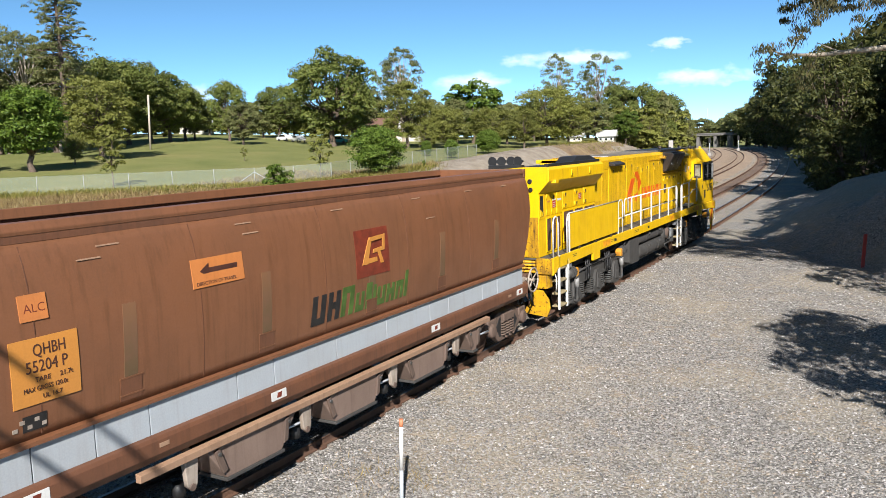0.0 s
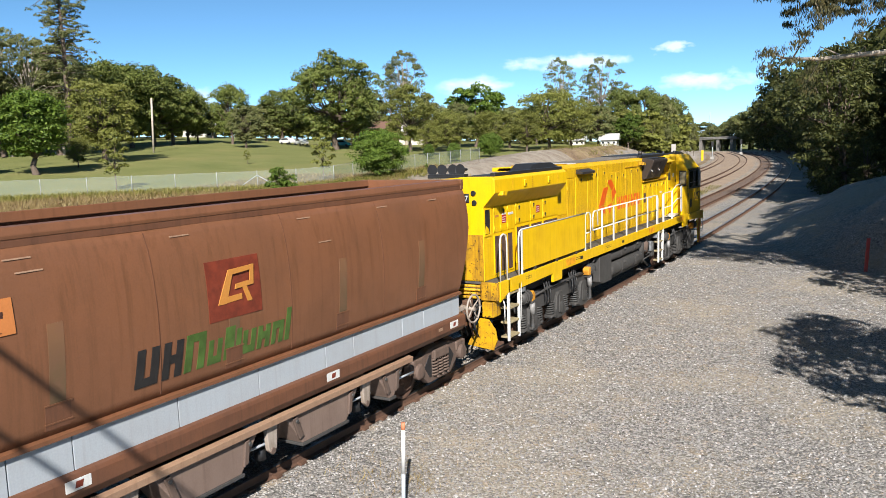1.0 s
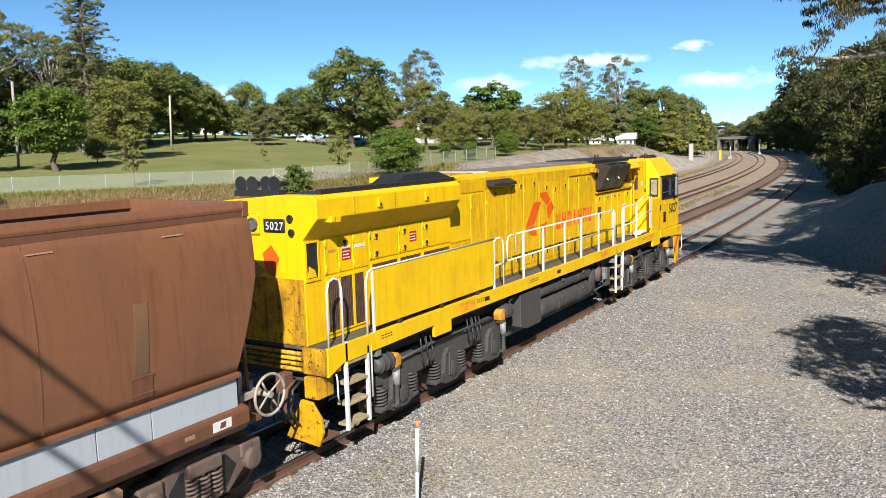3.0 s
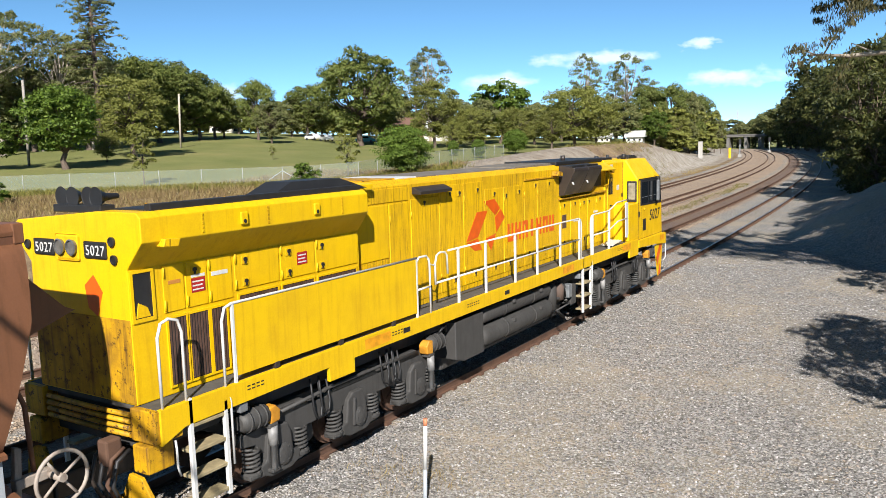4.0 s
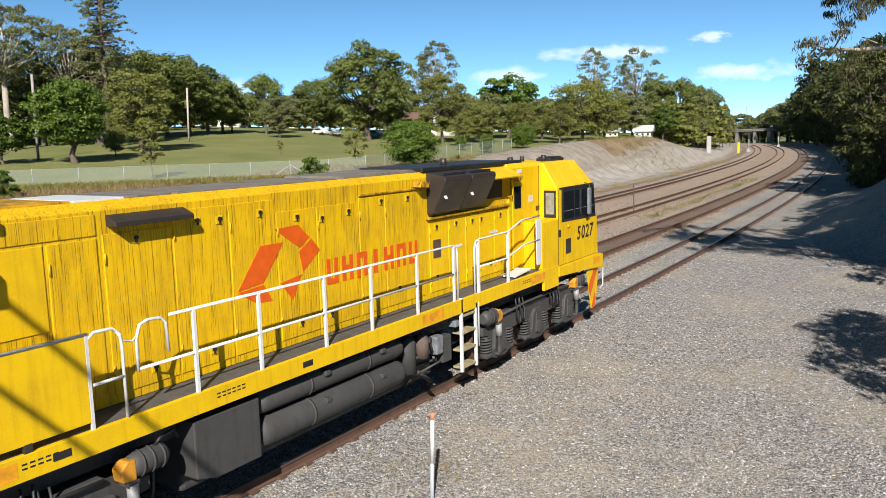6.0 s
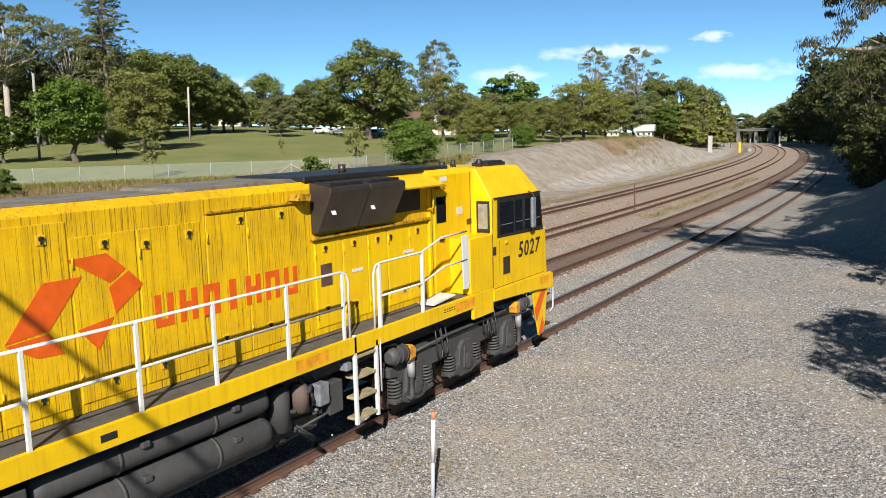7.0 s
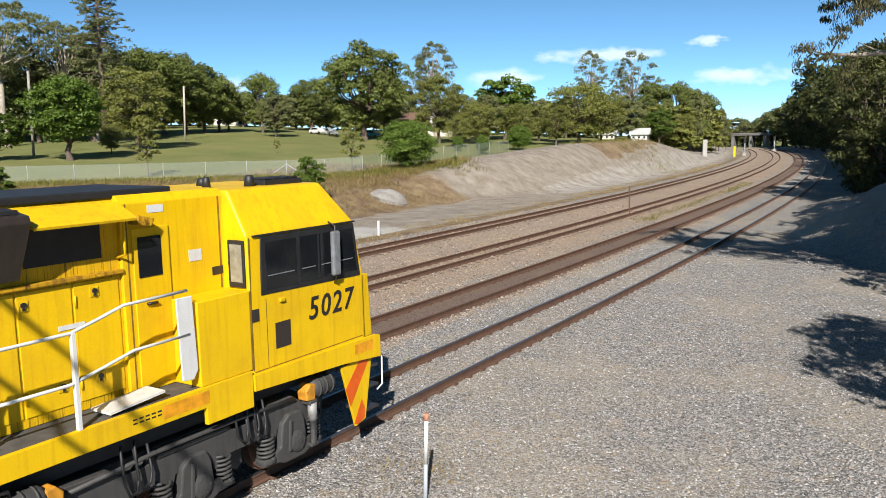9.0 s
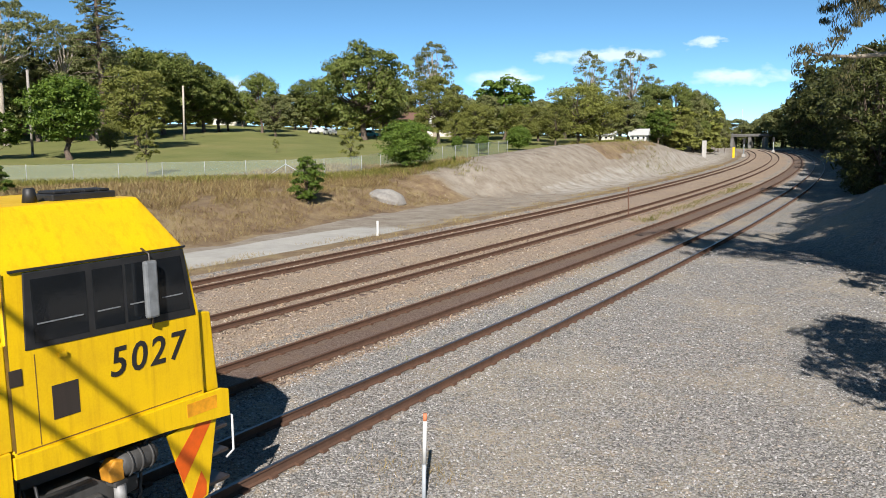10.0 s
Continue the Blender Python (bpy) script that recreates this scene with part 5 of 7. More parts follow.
    part("centre_sill", box(-0.35, 0.35, W0 - 0.5, W1 + 0.6, 0.85, 1.25, 0.02), UNDER_BROWN, wagon)
    # Dark block added under the body so the underside reads as shade.
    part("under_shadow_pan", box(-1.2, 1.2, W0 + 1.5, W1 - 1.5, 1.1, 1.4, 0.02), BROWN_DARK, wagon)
    # inner stays show as soft ribs; foot pockets; short welds
    for y in (-3.9, -6.45, -9.0, -11.75, -14.2):
        part("foot_pocket", curved_patch(y - 0.16, y + 0.16, 2.14, 2.42, 0.006), BROWN_DARK, body)
        part("stain", curved_patch(y - 0.10, y + 0.10, 2.44, 3.35, 0.0025, 12, 0.05), STREAK, body, "ochre weathered streak over a foot pocket")
        for z in (2.20, 2.42):
            part("weld_strip", curved_patch(y - 0.17, y + 0.18, z, z + 0.018, 0.012, 1), BROWN, body)
    for y, z in ((-9.76, 4.1), (-7.22, 4.1), (-6.82, 3.68), (-5.01, 4.1), (-12.0, 4.1), (-14.3, 4.08), (-3.2, 4.1), (-11.9, 3.95), (-14.6, 3.95)):
        part("weld_strip", curved_patch(y - 0.16, y + 0.16, z, z + 0.016, 0.010, 1), BEIGE, body)
    for y in (-5.2, -7.75, -10.3, -13.0, -15.4):
        part("plate_seam", curved_patch(y - 0.006, y + 0.006, 2.1, 4.20, 0.0015, 10), BROWN_DARK, body)
    # boards and markings
    b = part("data_board", curved_patch(-15.72, -14.90, 2.46, 3.20, 0.008), TAN_BOARD, body, "ochre data board with black lettering")
    side_text("board_text", "QHBH", 0.19, -15.46, 3.00, DARK_BROWN_INK, b, width=0.75)
    side_text("board_text", "55204 P", 0.19, -15.56, 2.82, DARK_BROWN_INK, b, width=0.82)
    side_text("board_text", "TARE     21.7t", 0.08, -15.46, 2.71, DARK_BROWN_INK, b)
    side_text("board_text", "MAX GROSS 120.0t", 0.078, -15.60, 2.61, DARK_BROWN_INK, b, width=0.82)
    side_text("board_text", "UL 16.7", 0.075, -15.38, 2.51, DARK_BROWN_INK, b)
    b = part("code_board", curved_patch(-15.55, -15.22, 3.39, 3.68, 0.008), ORANGE_BOARD, body, "small faded orange board")
    side_text("board_text", "ALC", 0.14, -15.50, 3.48, RUST_RED, b)
    b = part("direction_board", curved_patch(-13.12, -12.16, 3.33, 3.72, 0.008), ORANGE_BOARD, body, "faded orange board with a dark arrow")
    xx = wagon_x(3.55) + 0.012
    part("arrow", prism([(-12.98, 3.55), (-12.82, 3.65), (-12.82, 3.585), (-12.28, 3.585), (-12.28, 3.515), (-12.82, 3.515), (-12.82, 3.45)], xx - 0.006, xx, "x"), DARK_BROWN_INK, b)
    side_text("board_text", "DIRECTION OF TRAVEL", 0.07, -13.06, 3.36, DARK_BROWN_INK, b)
    lg = part("emblem_square", curved_patch(-9.45, -8.42, 2.86, 3.70, 0.006), RUST_RED, body, "faded red square with a plain tan emblem")
    xe = wagon_x(3.2) + 0.016
    for poly in ([(-9.28, 3.08), (-9.12, 3.08), (-8.96, 3.55), (-9.06, 3.55)], [(-9.28, 3.08), (-8.82, 3.10), (-8.82, 3.18), (-9.24, 3.17)], [(-9.06, 3.47), (-8.58, 3.50), (-8.56, 3.57), (-9.04, 3.55)],
                 [(-8.66, 3.28), (-8.58, 3.28), (-8.56, 3.57), (-8.63, 3.57)], [(-8.95, 3.26), (-8.60, 3.28), (-8.60, 3.35), (-8.93, 3.33)], [(-8.80, 3.27), (-8.72, 3.27), (-8.62, 3.05), (-8.71, 3.05)]):
        xe += 0.001
        part("emblem_piece", prism(poly, xe - 0.012, xe, "x"), TAN_BOARD, lg)
    for i, (y, w, h, mm) in enumerate(((-10.72, 0.36, 0.48, INK), (-10.30, 0.33, 0.48, INK), (-9.93, 0.36, 0.50, GREEN), (-9.52, 0.26, 0.34, GREEN), (-9.22, 0.18, 0.46, GREEN), (-9.00, 0.10, 0.40, GREEN),
                                       (-8.86, 0.27, 0.34, GREEN), (-8.55, 0.27, 0.34, GREEN), (-8.24, 0.26, 0.34, GREEN), (-7.94, 0.10, 0.50, GREEN))):
        if w > 0.2:
            part("marking_bar", curved_patch(y, y + w * 0.34, 2.28, 2.28 + h, 0.0035, 4, 0.16), mm, body, "faded plain marking bar")
            part("marking_bar", curved_patch(y + w * 0.62, y + w * 0.96, 2.28, 2.28 + h, 0.0035, 4, 0.16), mm, body, "faded plain marking bar")
            zz = 2.28 + (0.0, h * 0.4, h - 0.11)[i % 3]
            part("marking_bar", curved_patch(y + w * 0.3 + 0.16 * (zz - 2.28), y + w * 0.66 + 0.16 * (zz - 2.28), zz, zz + 0.11, 0.0042, 2, 0.16), mm, body, "faded plain marking bar")
        else:
            part("marking_bar", curved_patch(y, y + w, 2.28, 2.28 + h, 0.0035, 4, 0.16), mm, body, "faded plain marking bar")
    sm = part("stencil_patch", curved_patch(-15.62, -15.34, 2.17, 2.35, 0.004), INK, body, "small black patch with stencil marks")
    for k in range(5):
        yk = -15.74 + k * 0.085
        part("stencil_bar", curved_patch(yk, yk + 0.055, 2.20 + 0.07 * (k % 2), 2.245 + 0.07 * (k % 2), 0.007, 1), OFF_WHITE, sm)
    # front platform, hand brake wheel, coupler
    part("end_platform", box(-1.3, 1.3, W1 - 0.1, W1 + 0.55, 1.18, 1.26, 0.01), BROWN_DARK, wagon)
    part("end_slope", ring_loft([[(x, W1 + 0.02, z) for x, z in ((-1.3, 2.0), (1.3, 2.0), (1.3, 2.08), (-1.3, 2.08))], [(x, W1 - 0.9, z) for x, z in ((-1.1, 1.3), (1.1, 1.3), (1.1, 1.38), (-1.1, 1.38))]]), BROWN, wagon)
    for x in (-1.1, 1.1):
        part("end_post", tube([(x, W1 + 0.5, 1.25), (x, W1 + 0.45, 2.4), (x, W1 + 0.15, 3.2)], 0.03, 8), BROWN_DARK, wagon)
    wy, wz, wx = -1.68, 1.56, 1.42
    pts = [(wx, wy + 0.31 * math.cos(2 * math.pi * k / 28), wz + 0.31 * math.sin(2 * math.pi * k / 28)) for k in range(29)]
    hw = part("hand_wheel", tube(pts, 0.024, 8), OFF_WHITE, wagon, "white hand brake wheel")
    for k in range(4):
        a = k * math.pi / 2 + 0.6
        part("spoke", tube([(wx - 0.03, wy, wz), (wx, wy + 0.31 * math.cos(a), wz + 0.31 * math.sin(a))], 0.018, 6), OFF_WHITE, hw)
    part("wheel_hub", tube([(wx - 0.30, wy, wz), (wx + 0.03, wy, wz)], 0.05, 10), OFF_WHITE, hw)
    part("wheel_stand", prism([(wy - 0.42, 1.2), (wy - 0.34, 1.2), (wy - 0.28, 1.95), (wy - 0.36, 1.98)], wx - 0.34, wx - 0.26, "x", 0.01), OFF_WHITE, hw)
    part("wheel_bracket", prism([(wy - 0.40, 1.5), (wy + 0.05, 1.52), (wy + 0.05, 1.62), (wy - 0.40, 1.62)], wx - 0.34, wx - 0.22, "x", 0.01), OFF_WHITE, hw)
    part("coupler", bevelled(prism([(-0.18, 0.72), (0.18, 0.72), (0.2, 1.06), (-0.2, 1.06)], W1, -1.06), 0.04), DUCT, wagon)
    for x in (-0.8, 0.8):
        part("end_gusset", prism([(-2.0, 2.95), (-0.97, 3.30), (-1.1, 3.36), (-1.75, 4.0)], x - 0.03, x + 0.03, "x"), BROWN, wagon, "brown gusset plate on the wagon end")
        part("end_brace", tube([(x, W1 + 0.1, 2.1), (x, W1 + 0.55, 3.1), (x, W1 + 0.5, 4.3)], 0.035, 6), BROWN_DARK, wagon)
    wagon_bogie(wagon, -2.80)
    wagon_bogie(wagon, -15.7)
    sets = [(wheelset(wagon, c + dy, 0.46), c + dy) for c in (-2.80, -15.7) for dy in (-0.9, 0.9)]
    return wagon, sets


def streak_material():
    """Ochre stain that grows darker and greener towards its foot."""
    m, n, l, b = mat("ochre_streak")
    tc = n.new("ShaderNodeTexCoord")
    sp = n.new("ShaderNodeSeparateXYZ")
    l.new(tc.outputs["Object"], sp.inputs[0])
    mr = n.new("ShaderNodeMapRange")
    mr.inputs["From Min"].default_value, mr.inputs["From Max"].default_value = 2.4, 4.1
    l.new(sp.outputs["Z"], mr.inputs["Value"])
    t = noise_tex(n, l, 5, 6)
    col = ramp(n, l, mr.outputs[0], (0.0, (0.086, 0.056, 0.026)), (0.3, (0.119, 0.065, 0.032)), (0.55, (0.162, 0.078, 0.036)), (1.0, (0.162, 0.078, 0.045))).outputs[0]
    l.new(mixc(n, l, ramp(n, l, t.outputs[0], (0.45, (0, 0, 0)), (0.7, (0.5, 0.5, 0.5))).outputs[0], col, (0.144, 0.068, 0.04)), b.inputs["Base Color"])
    b.inputs["Roughness"].default_value = 0.6
    return m


STREAK = streak_material()
HOPPER = painted("dusty_hopper_steel", (0.1728, 0.1217, 0.0979), (0.0976, 0.0619, 0.0462), 0.65, amount=0.5)
OFF_WHITE = painted("dirty_white_paint", (0.2992, 0.2542, 0.2138), (0.1384, 0.0986, 0.0713), 0.6, amount=0.7, scale=4)
DARK_BROWN_INK = plain("dark_brown_lettering", (0.054, 0.018, 0.011), 0.6)
wagon, wagon_wheels = build_wagon()


def motions():
    """The train backs away at a steady pace, towards and past the viewer; its wheels roll."""
    speed, start = 3.475, 20.51
    for t_thing in (loco, wagon):
        walk(t_thing, [(t, pose(-9.62, start - speed * t, 0)) for t in range(11)])
    for sets, r in ((loco_wheels, 0.53), (wagon_wheels, 0.46)):
        for ob, y in sets:
            walk(ob, [(k * 0.2, pose(0, y, r, math.degrees(speed * k * 0.2 / r))) for k in range(51)])


# ---------------------------------------------------------------- vegetation
def quads_mesh(name, centres, normals_u, normals_v, material):
    """One mesh of many small rhombic leaves: centre, half length vector, half width vector."""
    c, u, v = (np.asarray(a, dtype=np.float64) for a in (centres, normals_u, normals_v))
    n = len(c)
    fold = np.cross(u, v)
    ln = np.linalg.norm(fold, axis=1, keepdims=True) + 1e-9
    fold = fold / ln * np.linalg.norm(v, axis=1, keepdims=True) * 0.35
    co = np.stack([c - u, c + v + fold, c + u, c - v + fold], axis=1).reshape(-1, 3)
    me = bpy.data.meshes.new(name)
    me.vertices.add(4 * n)
    me.vertices.foreach_set("co", co.ravel())
    me.loops.add(4 * n)
    me.loops.foreach_set("vertex_index", np.arange(4 * n, dtype=np.int32))
    me.polygons.add(n)
    me.polygons.foreach_set("loop_start", np.arange(0, 4 * n, 4, dtype=np.int32))
    me.polygons.foreach_set("loop_total", np.full(n, 4, dtype=np.int32))
    me.materials.append(material)
    me.update()
    me.validate()
    return me


def unit(rs, n):
    v = rs.normal(size=(n, 3))
    return v / np.linalg.norm(v, axis=1, keepdims=True)


def leaf_cloud(rs, clumps, per, size, droop=0.0, narrow=0.55, flat=0.5):
    """Leaves about clumps (x, y, z, radius): more on the outside and the top."""
    out_c, out_u, out_v = [], [], []
    for x, y, z, r in clumps:
        k = max(6, int(per * (0.7 + 0.6 * rs.random())))
        d = unit(rs, k)
        d[:, 2] = np.where(d[:, 2] < -0.3, d[:, 2] * -0.4, d[:, 2])
        rad = r * (0.55 + 0.5 * rs.random((k, 1)) ** 0.6)
        c = np.array((x, y, z)) + d * rad * np.array((1, 1, 0.8))
        face = d + unit(rs, k) * 0.6 + np.array((0, 0, 0.3))
        u = np.cross(face, unit(rs, k))
        u /= np.linalg.norm(u, axis=1, keepdims=True) + 1e-9
        if droop:
            u = u * (1 - droop) + np.array((0, 0, -1.0)) * droop * 1.4
            u /= np.linalg.norm(u, axis=1, keepdims=True)
        w = np.cross(face, u)
        w /= np.linalg.norm(w, axis=1, keepdims=True) + 1e-9
        s = size * (0.6 + 0.8 * rs.random((k, 1)))
        out_c.append(c), out_u.append(u * s), out_v.append(w * s * narrow)
    return np.concatenate(out_c), np.concatenate(out_u), np.concatenate(out_v)


def make_tree(name, seed, h, crown_w, crown_lo, lobes, subs, per, size, leaf, bark, label, category="tree", trunk_r=0.28, fork=0.3, droop=0.0,
              narrow=0.55, top_flat=0.75, lobe_r=0.34, shell=0.75, twist=0.2, lean=0.0):
    """A tapered trunk with limbs that reach the lobes of an uneven crown."""
    rs = np.random.RandomState(seed)
    tree = thing(name, label, category)
    ch = h * (1 - crown_lo)
    cz = h * crown_lo + ch * 0.5
    tips, clumps = [], []
    for i in range(lobes):
        g = (i + 0.5) / lobes
        zz = 1 - 2 * g
        a = i * 2.39996 + rs.uniform(-0.5, 0.5)
        rr = math.sqrt(max(0, 1 - zz * zz)) * rs.uniform(0.55, 1.0)
        if zz > 0:
            zz *= rs.uniform(top_flat, 1.0)
        lob = lobe_r * crown_w * rs.uniform(0.6, 1.15) * 0.5
        p = (math.cos(a) * rr * (crown_w / 2 - lob * 0.6), math.sin(a) * rr * (crown_w / 2 - lob * 0.6), cz + zz * (ch / 2 - lob * 0.5))
        tips.append(p)
        for k in range(subs):
            d = unit(rs, 1)[0]
            d[2] = d[2] if d[2] > -0.35 else -d[2] * 0.5
            q = np.array(p) + d * lob * np.array((1, 1, 0.75)) * rs.uniform(shell, 1.05)
            clumps.append((*q, lob * rs.uniform(0.36, 0.62)))
    bm = bmesh.new()
    forkz = h * fork
    wob = lambda s: rs.uniform(-s, s)
    mid = (wob(twist) + lean * 0.5, wob(twist), forkz * 0.55)
    top = (wob(twist) + lean, wob(twist), forkz)
    add_tube(bm, [(0, 0, -0.3), (0, 0, 0.15), mid, top], [trunk_r * 1.5, trunk_r * 1.15, trunk_r * 0.9, trunk_r * 0.8], 9)
    add_tube(bm, [top, (top[0] * 0.6 + wob(0.3), top[1] * 0.6 + wob(0.3), (forkz + h) / 2), (wob(0.3), wob(0.3), h * 0.9)], [trunk_r * 0.75, trunk_r * 0.4, trunk_r * 0.1], 7)
    for i, p in enumerate(tips):
        s = rs.uniform(0.0, 0.5)
        st = (top[0] * (1 - s), top[1] * (1 - s), forkz + (h * 0.75 - forkz) * s * 0.7)
        if p[2] < st[2] + 0.2:
            st = top
        m = tuple(st[k] * 0.45 + p[k] * 0.55 + wob(0.35) - (0.12 * h * 0.1 if k == 2 else 0) for k in range(3))
        add_tube(bm, [st, m, p], [trunk_r * 0.42, trunk_r * 0.24, trunk_r * 0.07], 6)
    part("trunk", bm, bark, tree, smooth=True)
    crown = new("crown", quads_mesh("crown", *leaf_cloud(rs, clumps, per, size, droop, narrow), leaf))
    crown.parent = tree
    return tree


def make_bunya(seed, h, label):
    """A tall conifer: level whorls of bare branches with tufts at their ends."""
    rs = np.random.RandomState(seed)
    tree = thing("conifer_tree", label, "tree")
    bm = bmesh.new()
    add_tube(bm, [(0, 0, -0.3), (0.1, 0, h * 0.5), (0, 0, h)], [0.42, 0.28, 0.05], 9)
    clumps = []
    z = h * 0.38
    while z < h * 0.985:
        f = max(0.0, (z / h - 0.38) / 0.62)
        r = h * 0.16 * (1 - 0.5 * f ** 2.2) * (0.6 + 0.6 * rs.random())
        for k in range(7):
            a = rs.uniform(0, 6.283)
            rr = r * rs.uniform(0.35, 1.1)
            z1 = z + rs.uniform(-0.4, 0.4)
            tip = (math.cos(a) * rr, math.sin(a) * rr, z1 + rr * rs.uniform(-0.35, 0.3))
            add_tube(bm, [(0, 0, z1), (tip[0] * 0.6, tip[1] * 0.6, z1 - 0.1), tip], [0.07, 0.045, 0.02], 5)
            for q in range(4):
                clumps.append((tip[0] * (1 - 0.17 * q) + rs.uniform(-0.3, 0.3), tip[1] * (1 - 0.17 * q) + rs.uniform(-0.3, 0.3), tip[2] + rs.uniform(-0.5, 0.3), rs.uniform(0.22, 0.5)))
        z += h * 0.033
    part("trunk", bm, BARK, tree, smooth=True)
    crown = new("crown", quads_mesh("crown", *leaf_cloud(rs, clumps, 34, 0.13, 0.2, 0.4), LEAF_GUM))
    crown.parent = tree
    return tree


PROTO = {}


def ground_at(az, d):
    x, y = d * math.sin(radians(az)), d * math.cos(radians(az))
    return x, y, height(x, y)


SPIN = random.Random(11)
USED = set()


def put_tree(key, az, d, el, group="trees of the park", widen=1.0, label=""):
    """A tree at that bearing and distance from the origin, its top at elevation el as seen from the eye."""
    ob, h0 = PROTO[key]
    x, y, z = ground_at(az, d)
    top = EYE[2] + d * math.tan(radians(el))
    s = max(0.15, (top - z) / h0)
    m = Matrix.Translation((x, y, z)) @ Matrix.Rotation(SPIN.uniform(0, 6.28), 4, "Z") @ Matrix.Diagonal((s * widen, s * widen, s, 1))
    if key not in USED:
        USED.add(key)
        ob.matrix_basis = m
        t = ob
    else:
        t = copy_thing(ob, m)
        t.matrix_basis = m
    tagged(t, label, group=group)
    return t


PROTO["round"] = (make_tree("round_tree", 3, 10, 8.6, 0.17, 34, 18, 34, 0.17, LEAF_BRIGHT, BARK, "bright green broad-crowned tree with a forked trunk on the lawn", trunk_r=0.34, fork=0.2, top_flat=0.95, lobe_r=0.42), 10)
PROTO["round_b"] = (make_tree("round_tree", 31, 10, 9.5, 0.16, 22, 16, 22, 0.25, LEAF_BRIGHT, BARK, "dense bright green rounded park tree", trunk_r=0.26, fork=0.2), 10)
PROTO["dark"] = (make_tree("broadleaf_tree", 5, 16, 14, 0.14, 34, 17, 30, 0.235, LEAF_DARK, BARK, "large dark green spreading tree in the park", trunk_r=0.45, fork=0.2, top_flat=0.7), 16)
PROTO["dark_b"] = (make_tree("broadleaf_tree", 15, 16, 17, 0.12, 38, 16, 30, 0.235, LEAF_DARK, BARK, "wide dark green spreading tree with layered crown", trunk_r=0.5, fork=0.22, lobe_r=0.28, top_flat=0.6), 16)
PROTO["olive"] = (make_tree("feathery_tree", 7, 12, 10, 0.10, 28, 17, 28, 0.21, LEAF_OLIVE, BARK, "yellow-green feathery tree in the park", trunk_r=0.3, fork=0.3, narrow=0.35), 12)
PROTO["olive_b"] = (make_tree("feathery_tree", 17, 12, 13, 0.06, 32, 17, 28, 0.215, LEAF_OLIVE, BARK, "broad olive-green tree with an uneven crown", trunk_r=0.3, fork=0.25, narrow=0.4), 12)
PROTO["mid"] = (make_tree("park_tree", 19, 12, 10, 0.08, 28, 16, 28, 0.215, LEAF_GUM, BARK, "grey-green tree at the edge of the park", trunk_r=0.3, fork=0.25), 12)
PROTO["far"] = (make_tree("far_tree", 119, 12, 10, 0.03, 22, 10, 16, 0.36, LEAF_GUM, BARK, "grey-green tree beyond the lawn", trunk_r=0.3, fork=0.25), 12)
PROTO["far_b"] = (make_tree("far_tree", 129, 12, 11, 0.03, 22, 10, 16, 0.36, LEAF_OLIVE, BARK, "olive tree beyond the lawn", trunk_r=0.3, fork=0.25), 12)
PROTO["wall_far"] = (make_tree("lineside_tree", 139, 14, 9.5, 0.0, 22, 9, 14, 0.36, LEAF_WALL, BARK, "dense tree beside the far curve, leaves coloured dark for shade", trunk_r=0.3, fork=0.3, droop=0.25, narrow=0.4), 14)
PROTO["gum"] = (make_tree("gum_tree", 9, 20, 12, 0.42, 26, 9, 40, 0.20, LEAF_GUM, BARK_PALE, "tall pale-trunked gum tree with an open crown", trunk_r=0.36, fork=0.45, droop=0.35, narrow=0.3, lobe_r=0.26, top_flat=0.95, twist=0.6), 20)
PROTO["gum_b"] = (make_tree("gum_tree", 29, 20, 13, 0.35, 24, 9, 40, 0.20, LEAF_GUM, BARK_PALE, "tall straggling gum tree with clumped foliage", trunk_r=0.34, fork=0.4, droop=0.35, narrow=0.3, lobe_r=0.24, top_flat=0.95, twist=0.8), 20)
PROTO["wall"] = (make_tree("lineside_tree", 39, 14, 9.5, 0.02, 34, 13, 18, 0.22, LEAF_WALL, BARK, "dense tree beside the railway, leaves coloured dark for shade", trunk_r=0.3, fork=0.3, droop=0.25, narrow=0.35), 14)
PROTO["wall_b"] = (make_tree("lineside_tree", 49, 14, 9, 0.04, 30, 15, 22, 0.26, LEAF_RUSSET, BARK, "russet-green gum beside the railway", trunk_r=0.3, fork=0.3, droop=0.35, narrow=0.3), 14)
PROTO["young"] = (make_tree("young_tree", 59, 4, 2.6, 0.25, 12, 8, 16, 0.12, LEAF_OLIVE, BARK, "young thin yellow-green tree by the fence", trunk_r=0.05, fork=0.35, narrow=0.4, twist=0.08), 4)
PROTO["bush"] = (make_tree("bush", 69, 4.6, 5.4, 0.0, 34, 20, 44, 0.085, LEAF_BRIGHT, BARK, "dense dark green leafy bush by the fence", "bush", trunk_r=0.1, fork=0.15, lobe_r=0.46, top_flat=0.95), 4.6)
PROTO["bush_dark"] = (make_tree("bush", 71, 4.6, 6.2, 0.0, 16, 9, 16, 0.30, LEAF_OLIVE, BARK, "olive-green bush at the far edge of the lawn", "bush", trunk_r=0.1, fork=0.15, lobe_r=0.36), 4.6)
PROTO["shrub"] = (make_tree("shrub", 79, 3.6, 2.9, 0.0, 22, 16, 48, 0.06, LEAF_BRIGHT, BARK, "small green shrub on the dry bank", "bush", trunk_r=0.06, fork=0.15, lobe_r=0.34), 3.6)
PROTO["bunya"] = (make_bunya(89, 22, "tall dark conifer with open whorled branches"), 22)

